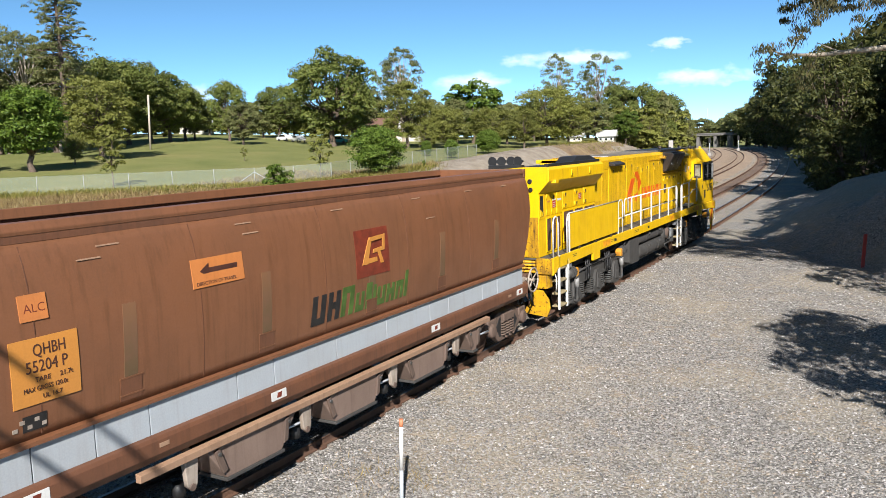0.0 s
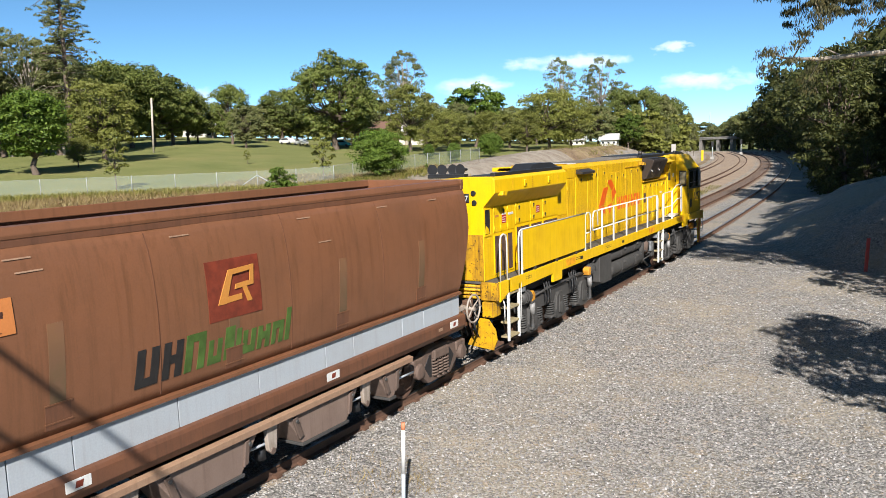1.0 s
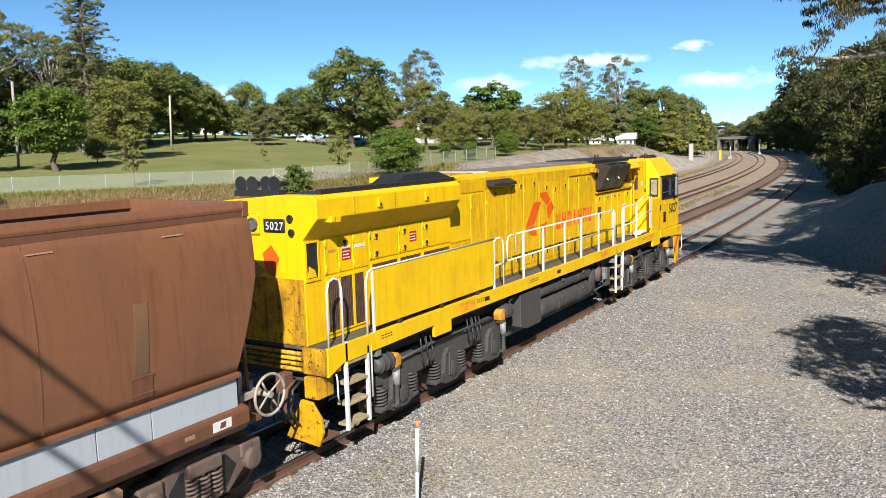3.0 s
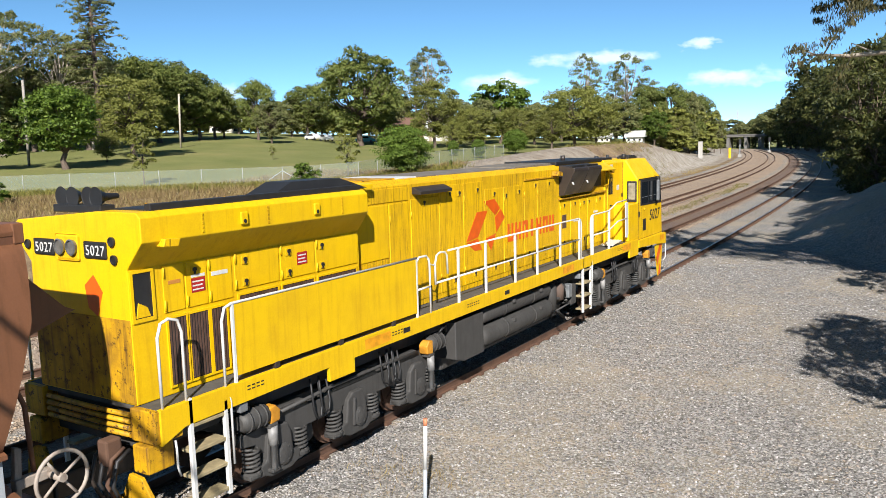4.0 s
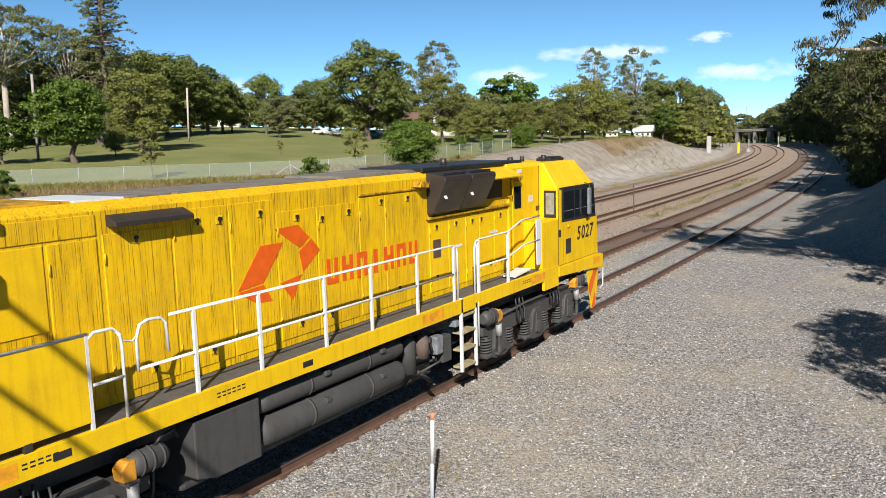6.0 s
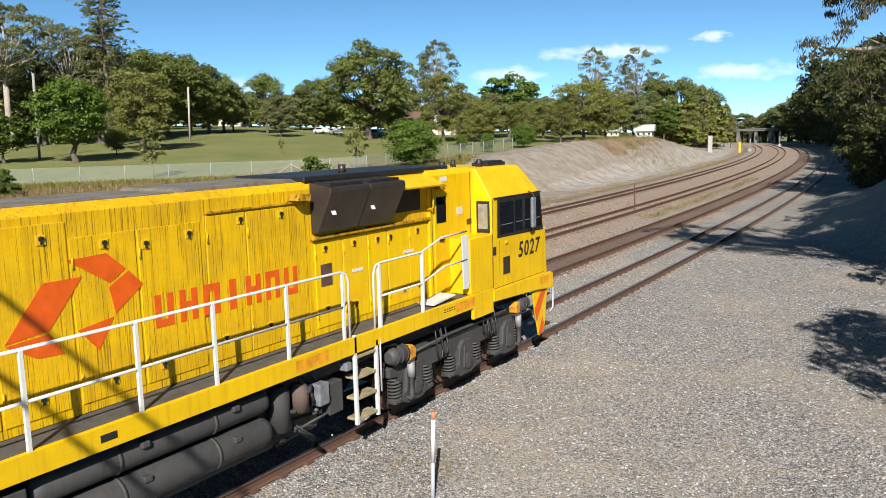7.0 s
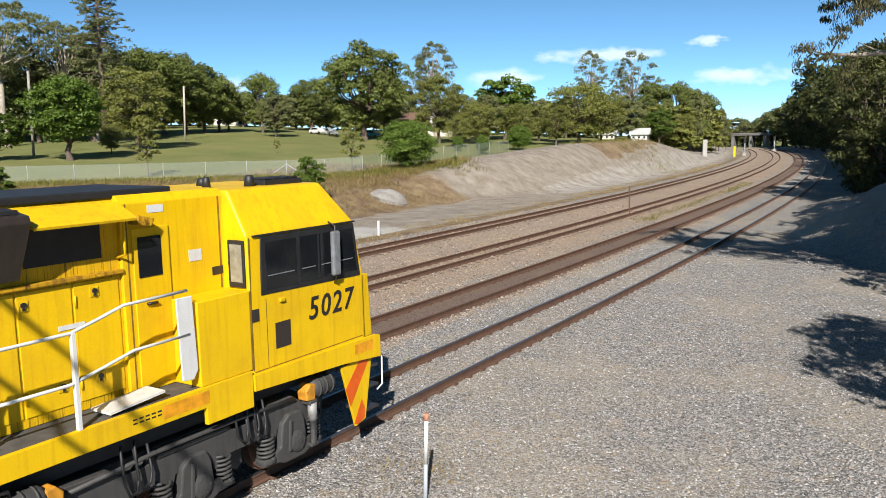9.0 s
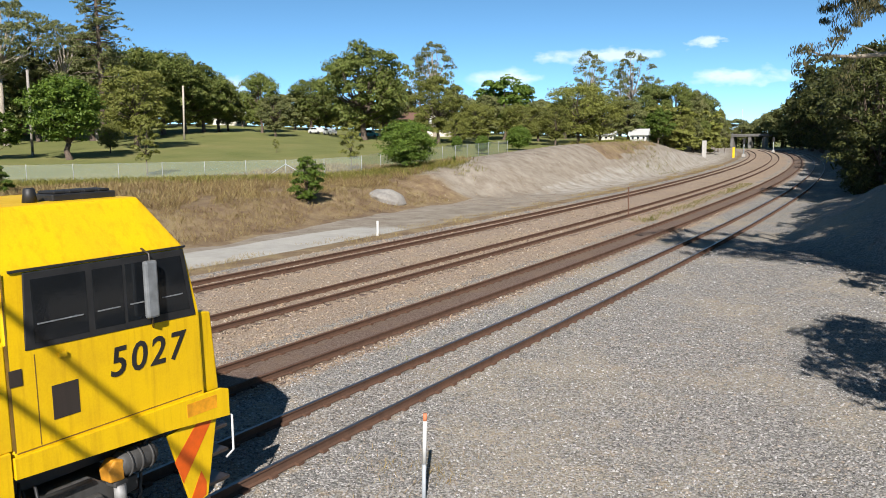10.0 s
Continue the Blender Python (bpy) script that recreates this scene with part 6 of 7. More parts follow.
# the park, from the far bearing round to the railway
for key, az, d, el, wd in (
        ("round", -57.1, 110, 4.0, 0.90), ("round_b", -61.2, 112, 1.9, 0.9), ("olive", -53.0, 128, 4.8, 0.95), ("olive_b", -54.6, 120, 1.2, 0.6), ("dark", -52.4, 165, 6.2, 0.85),
        ("dark_b", -49.8, 172, 5.6, 0.75), ("dark", -47.6, 180, 4.2, 0.8), ("mid", -55.6, 150, 6.4, 0.9), ("gum_b", -58.4, 150, 7.9, 0.95), ("gum", -60.6, 140, 8.8, 1.0), ("dark", -51.2, 168, 5.9, 0.8), ("dark_b", -48.6, 176, 4.9, 0.7), ("mid", -47.0, 185, 3.4, 0.8), ("gum", -57.0, 145, 7.4, 0.8), ("mid", -58.8, 150, 5.6, 1.0), ("gum_b", -55.4, 150, 7.0, 0.8), ("mid", -61.8, 150, 5.6, 1.0), ("gum_b", -63.5, 150, 9.0, 1.0),
        ("mid", -60.0, 165, 4.6, 1.1), ("mid", -57.3, 170, 5.2, 1.0), ("bunya", -54.9, 140, 11.2, 0.85), ("dark", -46.0, 210, 2.6, 1.0), ("dark", -44.7, 180, 4.6, 0.62), ("mid", -43.8, 165, 3.1, 0.75), ("mid", -42.4, 200, 3.3, 0.9),
        ("dark", -41.3, 200, 4.2, 0.8), ("olive_b", -40.3, 210, 3.3, 0.8), ("dark_b", -37.6, 160, 6.5, 0.82), ("dark", -36.2, 175, 4.6, 0.7), ("mid", -35.0, 190, 4.0, 0.7), ("gum", -32.6, 185, 6.5, 0.72),
        ("gum_b", -33.6, 190, 5.6, 0.6), ("olive", -32.3, 150, 4.3, 0.8), ("mid", -30.9, 160, 3.2, 0.9), ("olive_b", -29.6, 150, 2.4, 0.75), ("olive_b", -34.2, 145, 1.2, 0.6), ("olive", -31.0, 138, 1.4, 0.8), ("round_b", -27.6, 175, 3.9, 0.95),
        ("mid", -28.8, 170, 3.0, 0.8), ("olive_b", -26.4, 150, 2.3, 0.9), ("mid", -25.2, 170, 2.6, 0.9), ("olive_b", -22.4, 160, 3.7, 0.85), ("olive_b", -20.9, 165, 3.0, 0.8), ("olive", -24.0, 150, 2.0, 0.8),
        ("gum", -21.6, 235, 5.6, 0.62), ("gum_b", -18.7, 235, 5.6, 0.66), ("gum", -19.6, 245, 4.4, 0.6), ("gum_b", -17.4, 240, 3.9, 0.7), ("mid", -19.0, 190, 2.4, 0.9), ("dark", -17.4, 215, 3.5, 0.62), ("dark", -15.8, 215, 3.5, 0.55),
        ("mid", -14.7, 220, 3.0, 0.55), ("dark", -14.0, 225, 2.7, 0.5), ("mid", -13.8, 230, 2.1, 0.45), ("olive_b", -13.7, 235, 1.2, 0.4), ("round_b", -16.9, 190, 1.6, 0.7), ("olive", -15.3, 200, 1.2, 0.8), ("mid", -14.6, 205, 1.0, 0.5), ("dark", -13.9, 215, 0.9, 0.4),
        ("round_b", -18.0, 200, 1.4, 0.5), ("mid", -13.0, 238, 1.7, 0.34), ("olive_b", -12.6, 246, 0.9, 0.26), ("olive_b", -13.2, 228, 0.6, 0.3), ("olive_b", -36.0, 200, 2.2, 0.9), ("mid", -38.9, 215, 2.6, 0.9), ("dark", -23.3, 190, 2.6, 0.8)):
    put_tree(key, az, d, el + 0.25, widen=wd * 1.22)
fill = random.Random(5)
az = -62.0
while az < -14.2:
    near_gap = -48.5 < az < -38.5
    d = 250 if near_gap else fill.uniform(205, 240)
    rise = math.degrees(math.atan2(ground_at(az, d)[2] - EYE[2], d))
    put_tree(fill.choice(("far", "far_b")), az, d, max(rise + fill.uniform(1.9, 2.6), 2.1), widen=1.3)
    put_tree("bush_dark", az + 0.5, d - 12, rise + fill.uniform(1.0, 1.5), "bushes at the far edge of the park", 1.25)
    az += 1.25
for key, az, d, el, label in (("young", -52.4, 86, 1.5, ""), ("young", -38.6, 84, 1.2, ""), ("young", -43.8, 118, 0.2, "")):
    put_tree(key, az, d, el, "young trees by the fence", 0.9)
put_tree("bush", -34.6, 79, 1.25, "bushes by the fence")
put_tree("bush", -29.2, 118, 0.2, "bushes by the fence", 0.7)
put_tree("bush", -31.0, 125, 0.2, "bushes by the fence", 0.6)
put_tree("bush", -26.6, 130, 0.8, "bushes by the fence", 0.9)
put_tree("shrub", -41.7, 58, -0.95, "shrubs on the bank", 0.95)
put_tree("shrub", -61.4, 66, -1.2, "shrubs on the bank", 1.3)
put_tree("shrub", -31.2, 82, -1.15, "shrubs on the bank", 0.7)

# dense trees along the other side of the line
rw = random.Random(21)
y = 66.0
while y < 330:
    for row, (off, hh) in enumerate(((-2.6, 10.5), (3.6, 15.0))):
        x = off + bend(y) + rw.uniform(-1.0, 1.0) + (0.012 * max(y - 120, 0)) * (1 if y < 250 else 0)
        yy = y + rw.uniform(-2, 2)
        key = rw.choice(("wall", "wall", "wall", "wall_b")) if y < 130 and row == 0 else "wall_far"
        ob, h0 = PROTO[key]
        s = hh * rw.uniform(0.85, 1.12) * (1.0 + 0.0042 * max(y - 70, 0)) / h0
        m = Matrix.Translation((x, yy, height(x, yy))) @ Matrix.Rotation(rw.uniform(0, 6.28), 4, "Z") @ Matrix.Scale(s, 4)
        if key in USED:
            t = copy_thing(ob, m)
        else:
            USED.add(key)
            t = ob
        t.matrix_basis = m
        tagged(t, group="trees along the railway")
    y += 6.5 if y < 140 else 9.0
# nearer trees around the stockpile; most are unseen, added to cast shade into view
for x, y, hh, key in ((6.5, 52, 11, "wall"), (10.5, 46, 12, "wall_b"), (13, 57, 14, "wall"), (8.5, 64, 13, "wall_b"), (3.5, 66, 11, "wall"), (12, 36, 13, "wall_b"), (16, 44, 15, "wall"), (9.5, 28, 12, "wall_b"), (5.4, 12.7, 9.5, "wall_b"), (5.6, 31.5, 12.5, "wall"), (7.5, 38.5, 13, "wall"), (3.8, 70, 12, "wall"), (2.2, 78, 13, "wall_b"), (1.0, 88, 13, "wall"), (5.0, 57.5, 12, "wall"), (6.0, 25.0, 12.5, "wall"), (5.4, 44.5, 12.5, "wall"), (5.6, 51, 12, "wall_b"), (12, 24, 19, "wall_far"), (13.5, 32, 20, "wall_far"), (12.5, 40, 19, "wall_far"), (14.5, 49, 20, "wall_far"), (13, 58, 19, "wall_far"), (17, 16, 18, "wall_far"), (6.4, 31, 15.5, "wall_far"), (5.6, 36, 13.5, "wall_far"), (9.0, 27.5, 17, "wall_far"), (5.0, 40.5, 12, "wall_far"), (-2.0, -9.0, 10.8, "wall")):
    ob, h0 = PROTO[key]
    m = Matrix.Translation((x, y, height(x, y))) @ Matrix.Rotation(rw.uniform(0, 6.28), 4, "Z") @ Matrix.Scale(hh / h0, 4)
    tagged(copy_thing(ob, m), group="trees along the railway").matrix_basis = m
# low undergrowth at their feet; its dark leaf colour holds the shade
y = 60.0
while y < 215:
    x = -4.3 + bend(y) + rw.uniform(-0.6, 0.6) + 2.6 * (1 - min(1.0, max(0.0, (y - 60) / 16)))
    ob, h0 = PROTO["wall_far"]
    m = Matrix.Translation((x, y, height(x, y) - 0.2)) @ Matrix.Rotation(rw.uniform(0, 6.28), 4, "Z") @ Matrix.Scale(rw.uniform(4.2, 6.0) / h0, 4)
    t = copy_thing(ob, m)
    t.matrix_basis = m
    tagged(t, "low undergrowth beside the railway, leaves coloured dark for shade", "bush", group="undergrowth along the railway")
    y += 3.6 if y < 130 else 6.0


def near_gum():
    """The gum whose branches hang into the view and whose crown shades the yard."""
    rs = np.random.RandomState(123)
    tree = thing("overhanging_gum_tree", "overhanging gum tree with russet drooping leaves and pale bare limbs", "tree")
    bm = bmesh.new()
    base = Vector((6.2, 24.5, height(6.2, 24.5)))
    add_tube(bm, [base + Vector((0, 0, -0.4)), base + Vector((0, 0, 3)), (5.6, 24.8, 7.0), (5.0, 25.2, 12.0), (4.6, 25.0, 17.0)], [0.42, 0.34, 0.27, 0.18, 0.05], 12)
    clumps = []
    limbs = (((5.6, 24.8, 6.6), (2.6, 26.4, 7.4), (-0.6, 27.4, 7.55), (-2.4, 27.6, 7.5), (-3.5, 27.6, 7.62)),
             ((5.5, 24.8, 7.5), (3.2, 26.4, 8.6), (0.6, 27.0, 9.3), (-1.6, 27.4, 9.6), (-3.2, 27.4, 9.8)),
             ((5.3, 25.0, 9.0), (3.6, 26.2, 10.8), (1.6, 26.8, 11.2), (-0.8, 27.0, 11.6), (-2.6, 27.0, 11.8)),
             ((5.2, 25.0, 8.2), (4.4, 26.5, 9.2), (3.0, 28.0, 9.4), (1.5, 28.6, 9.6)),
             ((5.0, 25.2, 11.5), (3.6, 24.0, 13.0), (1.6, 22.4, 13.8), (0.2, 20.8, 14.2)),
             ((4.9, 25.2, 12.5), (3.0, 26.0, 14.4), (0.4, 25.0, 15.4), (-1.2, 23.6, 15.6)),
             ((4.8, 25.0, 14), (6.5, 24.0, 16.0), (8.0, 22.0, 17.0)),
             ((5.4, 24.8, 7.4), (2.4, 25.6, 8.6), (-0.2, 26.2, 9.0), (-2.3, 26.6, 9.4)),
             ((5.3, 24.9, 8.6), (2.2, 27.0, 9.9), (-0.4, 28.0, 10.0), (-2.0, 28.2, 9.5)))
    for li, limb in enumerate(limbs):
        n = len(limb)
        add_tube(bm, limb, [0.15 * (1 - 0.8 * i / (n - 1)) for i in range(n)], 7)
        for i in range(1, n):
            a, b = Vector(limb[i - 1]), Vector(limb[i])
            for k in range((3, 14, 12, 9, 6, 6, 6, 8, 12)[li] if i > 1 else 3):
                p = a.lerp(b, rs.random())
                q = p + Vector((rs.uniform(-0.9, 0.7), rs.uniform(-0.9, 0.9), rs.uniform(-0.2, 0.8)))
                r = q + Vector((rs.uniform(-0.5, 0.3), rs.uniform(-0.4, 0.4), rs.uniform(-0.9, -0.1)))
                add_tube(bm, [p, q, r], [0.03, 0.016, 0.006], 5)
                if (i == 1 and li < 3) or (li == 0 and i < n - 1):
                    continue
                for c, rad in ((q, 0.30), (r, 0.32), (q.lerp(r, 0.5), 0.26), (r + Vector((0, 0, -0.35)), 0.22)):
                    clumps.append((*c, rad * rs.uniform(0.7, 1.5)))
    part("trunk", bm, BARK_PALE, tree, smooth=True)
    crown = new("crown", quads_mesh("crown", *leaf_cloud(rs, clumps, 110, 0.066, 0.62, 0.2, 0.2), LEAF_RUSSET))
    crown.parent = tree
    return tree


near_gum()


def tufts(name, seed, count, place, hgt, blades, material, label, category):
    """Grass: thin blades in tufts, one object."""
    rs = np.random.RandomState(seed)
    c, u, v = [], [], []
    for _ in range(count):
        p = place(rs)
        if p is None:
            continue
        x, y, k = p
        z = height(x, y)
        for _b in range(blades):
            h = hgt * k * rs.uniform(0.5, 1.2)
            tip = np.array((rs.uniform(-0.8, 0.8) * h, rs.uniform(-0.8, 0.8) * h, h * rs.uniform(0.6, 1.0)))
            a = rs.uniform(0, 6.28)
            off = np.array((rs.normal() * 0.14, rs.normal() * 0.14, 0))
            c.append(np.array((x, y, z - 0.03)) + off + tip / 2)
            u.append(tip / 2)
            v.append(np.array((math.cos(a), math.sin(a), 0)) * h * 0.032)
    return tagged(new(name, quads_mesh(name, c, u, v, material)), label, category, kind="stuff")


def bank_place(rs):
    y = rs.uniform(14, 74)
    x = rs.uniform(-62, -33)
    u = x - bend(y)
    foot = lerp_table(FOOT, y)
    if u > foot - 0.5 or (y > 60 and u > -41) or noise.noise(Vector((x * 0.3, y * 0.3, 3))) < -0.25:
        return None
    return x, y, 0.7 if u > -40 else 1.15


def fence_place(rs):
    f = rs.random()
    x, y = -84 + 40 * f + rs.normal() * 1.6, 24 + 46 * f + rs.normal() * 1.6
    return x + 2.5, y - 1.5, 1.2


def verge_place(rs):
    y = rs.uniform(18, 150)
    x = rs.uniform(-28.5, -25.3) + bend(y)
    return (x, y, 0.45) if noise.noise(Vector((x * 0.4, y * 0.25, 9))) > 0.0 else None


def weed_place(rs):
    if rs.random() < 0.75:
        y = rs.uniform(48, 92)
        return rs.uniform(-15.9, -15.0) + bend(y), y, 0.55
    y = rs.uniform(14, 60)
    return rs.choice((-11.5, -11.8, -10.6, -9.3)) + rs.normal() * 0.25 + bend(y), y, 0.35 if rs.random() < 0.25 else 0.12


tufts("dry_grass", 1, 13000, bank_place, 0.55, 6, STRAW, "dry straw-coloured grass on the bank", "grass")
tufts("brown_scrub", 12, 5200, bank_place, 0.5, 7, SCRUB, "brown dead scrub on the bank", "grass")
tufts("long_grass", 2, 4200, fence_place, 0.62, 7, WEED, "long yellow-green grass along the fence", "grass")
tufts("verge_grass", 3, 3200, verge_place, 0.55, 6, STRAW, "dry brown grass beside the far track", "grass")
tufts("weeds", 4, 420, weed_place, 0.6, 6, WEED, "green weeds between the tracks", "weeds")
tufts("heap_grass", 5, 500, lambda rs: (rs.normal() * 3 - 40.5, rs.normal() * 7 + 117, 1.0), 0.6, 5, WEED, "yellow-green grass on top of the spoil heap", "grass")
tufts("yard_grass", 6, 60, lambda rs: (-7.0 + rs.normal() * 0.5, 10.2 + rs.normal() * 0.5, 0.35), 0.5, 6, STRAW, "dry grass tufts in the stone yard", "grass")


def scatter_stones(name, seed, count, near, far, az0, az1, keep, size, material, label):
    """Single crushed stones lying on the ground, thinning out with distance; one object."""
    rs = np.random.RandomState(seed)
    base = np.array([(1, 0, 0), (-1, 0, 0), (0, 1, 0), (0, -1, 0), (0, 0, 1), (0, 0, -1)], float)
    tri = np.array([(0, 2, 4), (2, 1, 4), (1, 3, 4), (3, 0, 4), (2, 0, 5), (1, 2, 5), (3, 1, 5), (0, 3, 5)])
    d = near + (far - near) * rs.random(count) ** 1.35
    a = np.radians(rs.uniform(az0, az1, count))
    spots = [(x, y) for x, y in zip(d * np.sin(a), d * np.cos(a)) if keep(x - bend(y), y)]
    n = len(spots)
    xy = np.array(spots)
    z = np.array([height(x, y) for x, y in spots])
    k = size * (0.55 + 0.9 * rs.random((n, 1, 1)) ** 1.5) * (1 + 0.012 * np.hypot(xy[:, 0], xy[:, 1]).reshape(n, 1, 1))
    v = base[None] * k * rs.uniform(0.55, 1.35, (n, 6, 1)) * np.array((1.15, 1.0, 0.62))
    v = v + rs.normal(size=(n, 6, 3)) * k * 0.22
    t = rs.uniform(0, 6.28, n)
    ct, st = np.cos(t)[:, None], np.sin(t)[:, None]
    co = np.stack([v[:, :, 0] * ct - v[:, :, 1] * st + xy[:, :1], v[:, :, 0] * st + v[:, :, 1] * ct + xy[:, 1:], v[:, :, 2] + (z[:, None] + k[:, :, 0] * 0.2)], axis=2)
    fa = (tri[None] + 6 * np.arange(n)[:, None, None]).reshape(-1, 3)
    me = bpy.data.meshes.new(name)
    me.vertices.add(6 * n)
    me.vertices.foreach_set("co", co.ravel())
    me.loops.add(24 * n)
    me.loops.foreach_set("vertex_index", fa.ravel().astype(np.int32))
    me.polygons.add(8 * n)
    me.polygons.foreach_set("loop_start", np.arange(0, 24 * n, 3, dtype=np.int32))
    me.polygons.foreach_set("loop_total", np.full(8 * n, 3, dtype=np.int32))
    me.materials.append(material)
    me.update()
    me.validate()
    return tagged(new(name, me), label, "stones", kind="stuff")


def off_rails(u, y, cs=(-9.62, -13.2, -17.65, -22.85)):
    return all(abs(abs(u - c) - 0.7525) > 0.10 for c in cs)


def stones_material(name, stops):
    m, n, l, b = mat(name)
    g = n.new("ShaderNodeNewGeometry")
    r = ramp(n, l, g.outputs["Random Per Island"], *stops)
    l.new(r.outputs[0], b.inputs["Base Color"])
    b.inputs["Roughness"].default_value = 0.95
    b.inputs["Specular IOR Level"].default_value = 0.1
    return m


STONES = stones_material("crushed_stones", ((0.0, (0.110, 0.105, 0.105)), (0.3, (0.221, 0.213, 0.206)), (0.7, (0.304, 0.291, 0.279)), (0.85, (0.292, 0.236, 0.181)), (0.9, (0.376, 0.360, 0.349)), (1.0, (0.480, 0.465, 0.461))))
RUSTY_STONES = stones_material("rusty_ballast_stones", ((0.0, (0.122, 0.094, 0.072)), (0.35, (0.259, 0.198, 0.144)), (0.75, (0.338, 0.274, 0.209)), (0.92, (0.331, 0.238, 0.158)), (1.0, (0.446, 0.41, 0.36))))
scatter_stones("loose_stones", 17, 150000, 7.6, 40.0, -62, 3, lambda u, y: u > -12.2 and off_rails(u, y), 0.0185, STONES, "loose grey crushed stones on the yard")
scatter_stones("ballast_stones", 18, 60000, 14.0, 64.0, -62, -12, lambda u, y: -25.5 < u <= -11.9 and off_rails(u, y) and abs(u + 13.2) > 0.85, 0.028, RUSTY_STONES,
               "rust-dusted ballast stones between the tracks")
scatter_stones("heap_stones", 19, 9000, 58.0, 150.0, -36, -13, lambda u, y: -44 < u < -27.5 and y > 56, 0.024, RUSTY_STONES, "small stones and clods on the spoil heap")


# ---------------------------------------------------------------- small things and far buildings
def lineside_post(name, label, x, y, h, r, bands, lean=0.0, square=False):
    z = height(x, y) - 0.15
    t = thing(name, label, "post", at=pose(x, y, z, 0, lean, 20))
    z0 = 0.0
    for nm, z1, mm in bands:
        if square:
            part(nm, box(-r, r, -r * 0.6, r * 0.6, z0, z1, 0.006), mm, t)
        else:
            part(nm, tube([(0, 0, z0), (0, 0, z1)], r, 12), mm, t)
        z0 = z1
    return t


lineside_post("marker_post", "slim white marker post with a faded orange top", -6.17, 9.20, 1.5, 0.03, (("shaft", 0.80, GALV), ("upper_shaft", 1.46, WHITE), ("cap", 1.57, plain("faded_orange", (0.518, 0.18, 0.086), 0.6))), 1.8)
lineside_post("red_post", "short red-painted post at the foot of a stockpile", -1.13, 34.5, 1.5, 0.06, (("shaft", 1.50, plain("faded_red_post", (0.36, 0.043, 0.036), 0.6)),), 3, True)
lineside_post("white_post", "small white distance post beside the far track", -27.1, 36.2, 1.0, 0.06, (("shaft", 1.0, WHITE),), 1, True)
lineside_post("sign_post", "thin rusty post between the main tracks", -16.3 + bend(50) - 0.6, 50.8, 2.2, 0.05, (("shaft", 2.15, RUST),), -1, True)
lineside_post("yellow_post", "yellow marker post by the curve", -43.6, 205.0, 2.6, 0.26, (("shaft", 2.7, YELLOW),), 0, True)
lineside_post("concrete_post", "weathered grey concrete post at the end of the heap", *ground_at(-13.9, 175)[:2], 5.0, 0.45, (("shaft", 3.6, CONCRETE),), 0, True)
lineside_post("timber_pole", "bare pale timber pole standing on the lawn", *ground_at(-49.9, 150)[:2], 9.4, 0.17, (("shaft", 9.6, plain("pale_timber", (0.36, 0.317, 0.259), 0.85)),), 2)
lineside_post("timber_pole", "bare grey timber pole among the gums", *ground_at(-59.2, 118)[:2], 11, 0.17, (("shaft", 11.2, WOOD),), 1)


def fence():
    f = thing("chain_link_fence", "galvanised chain-link fence along the edge of the park", "fence")
    a, b, c = Vector((-92, 14, 0)), Vector((-50.5, 65, 0)), Vector((-57, 110, 0))
    line = []
    for p, q, n in ((a, b, 17), (b, c, 11)):
        line += [p.lerp(q, i / n) for i in range(n)]
    line.append(c)
    pts = [Vector((p.x, p.y, height(p.x, p.y))) for p in line]
    for p in pts:
        part("post", tube([p + Vector((0, 0, -0.3)), p + Vector((0, 0, 1.85))], 0.035, 8), FENCE_POST, f)
    for p, q in zip(pts, pts[1:]):
        bm = bmesh.new()
        d = (q - p).normalized()
        n = Vector((-d.y, d.x, 0)) * 0.006
        for s in (1, -1):
            vs = [bm.verts.new(v + n * s) for v in (p, q, q + Vector((0, 0, 1.78)), p + Vector((0, 0, 1.78)))]
            bm.faces.new(vs if s > 0 else vs[::-1])
        part("mesh_panel", bm, CHAIN, f, "fine wire mesh")
        part("top_wire", tube([p + Vector((0, 0, 1.78)), q + Vector((0, 0, 1.78))], 0.005, 5), GALV, f)
    g = pts[15]
    for s in (-1, 1):
        part("brace", tube([g + Vector((0, 0, 1.4)), g + Vector((1.35 * s, 1.6 * s, 0.05))], 0.03, 6), GALV, f)
    return f


def chain_material():
    m, n, l, b = mat("wire_mesh")
    b.inputs["Base Color"].default_value = (0.34, 0.38, 0.34, 1)
    b.inputs["Roughness"].default_value = 0.6
    t = n.new("ShaderNodeBsdfTransparent")
    x = n.new("ShaderNodeMixShader")
    x.inputs[0].default_value = 0.13
    l.new(t.outputs[0], x.inputs[1])
    l.new(b.outputs[0], x.inputs[2])
    l.new(x.outputs[0], n["Material Output"].inputs["Surface"])
    return m


CHAIN = chain_material()
FENCE_POST = plain("weathered_galvanised_post", (0.245, 0.252, 0.238), 0.6)
fence()


DARK_ROCK = painted("weathered_slab", (0.238, 0.223, 0.202), (0.137, 0.122, 0.108), 0.9, amount=0.6, scale=2)


def boulder():
    x, y = -38.2, 52.5
    bm = bmesh.new()
    bmesh.ops.create_icosphere(bm, subdivisions=3, radius=1.0)
    for v in bm.verts:
        k = 1 + 0.28 * noise.noise(v.co * 1.3 + Vector((5, 2, 1))) + 0.08 * noise.noise(v.co * 4)
        v.co = Vector((v.co.x * 1.5 * k, v.co.y * 1.3 * k, max(v.co.z, -0.4) * 0.75 * k))
    b = obj("boulder", bm, DARK_ROCK, label="")
    b.matrix_basis = pose(x, y, height(x, y) - 0.02, 8, 14, 30)
    return tagged(b, "pale grey broken slab at the foot of the bank", "rock")


boulder()


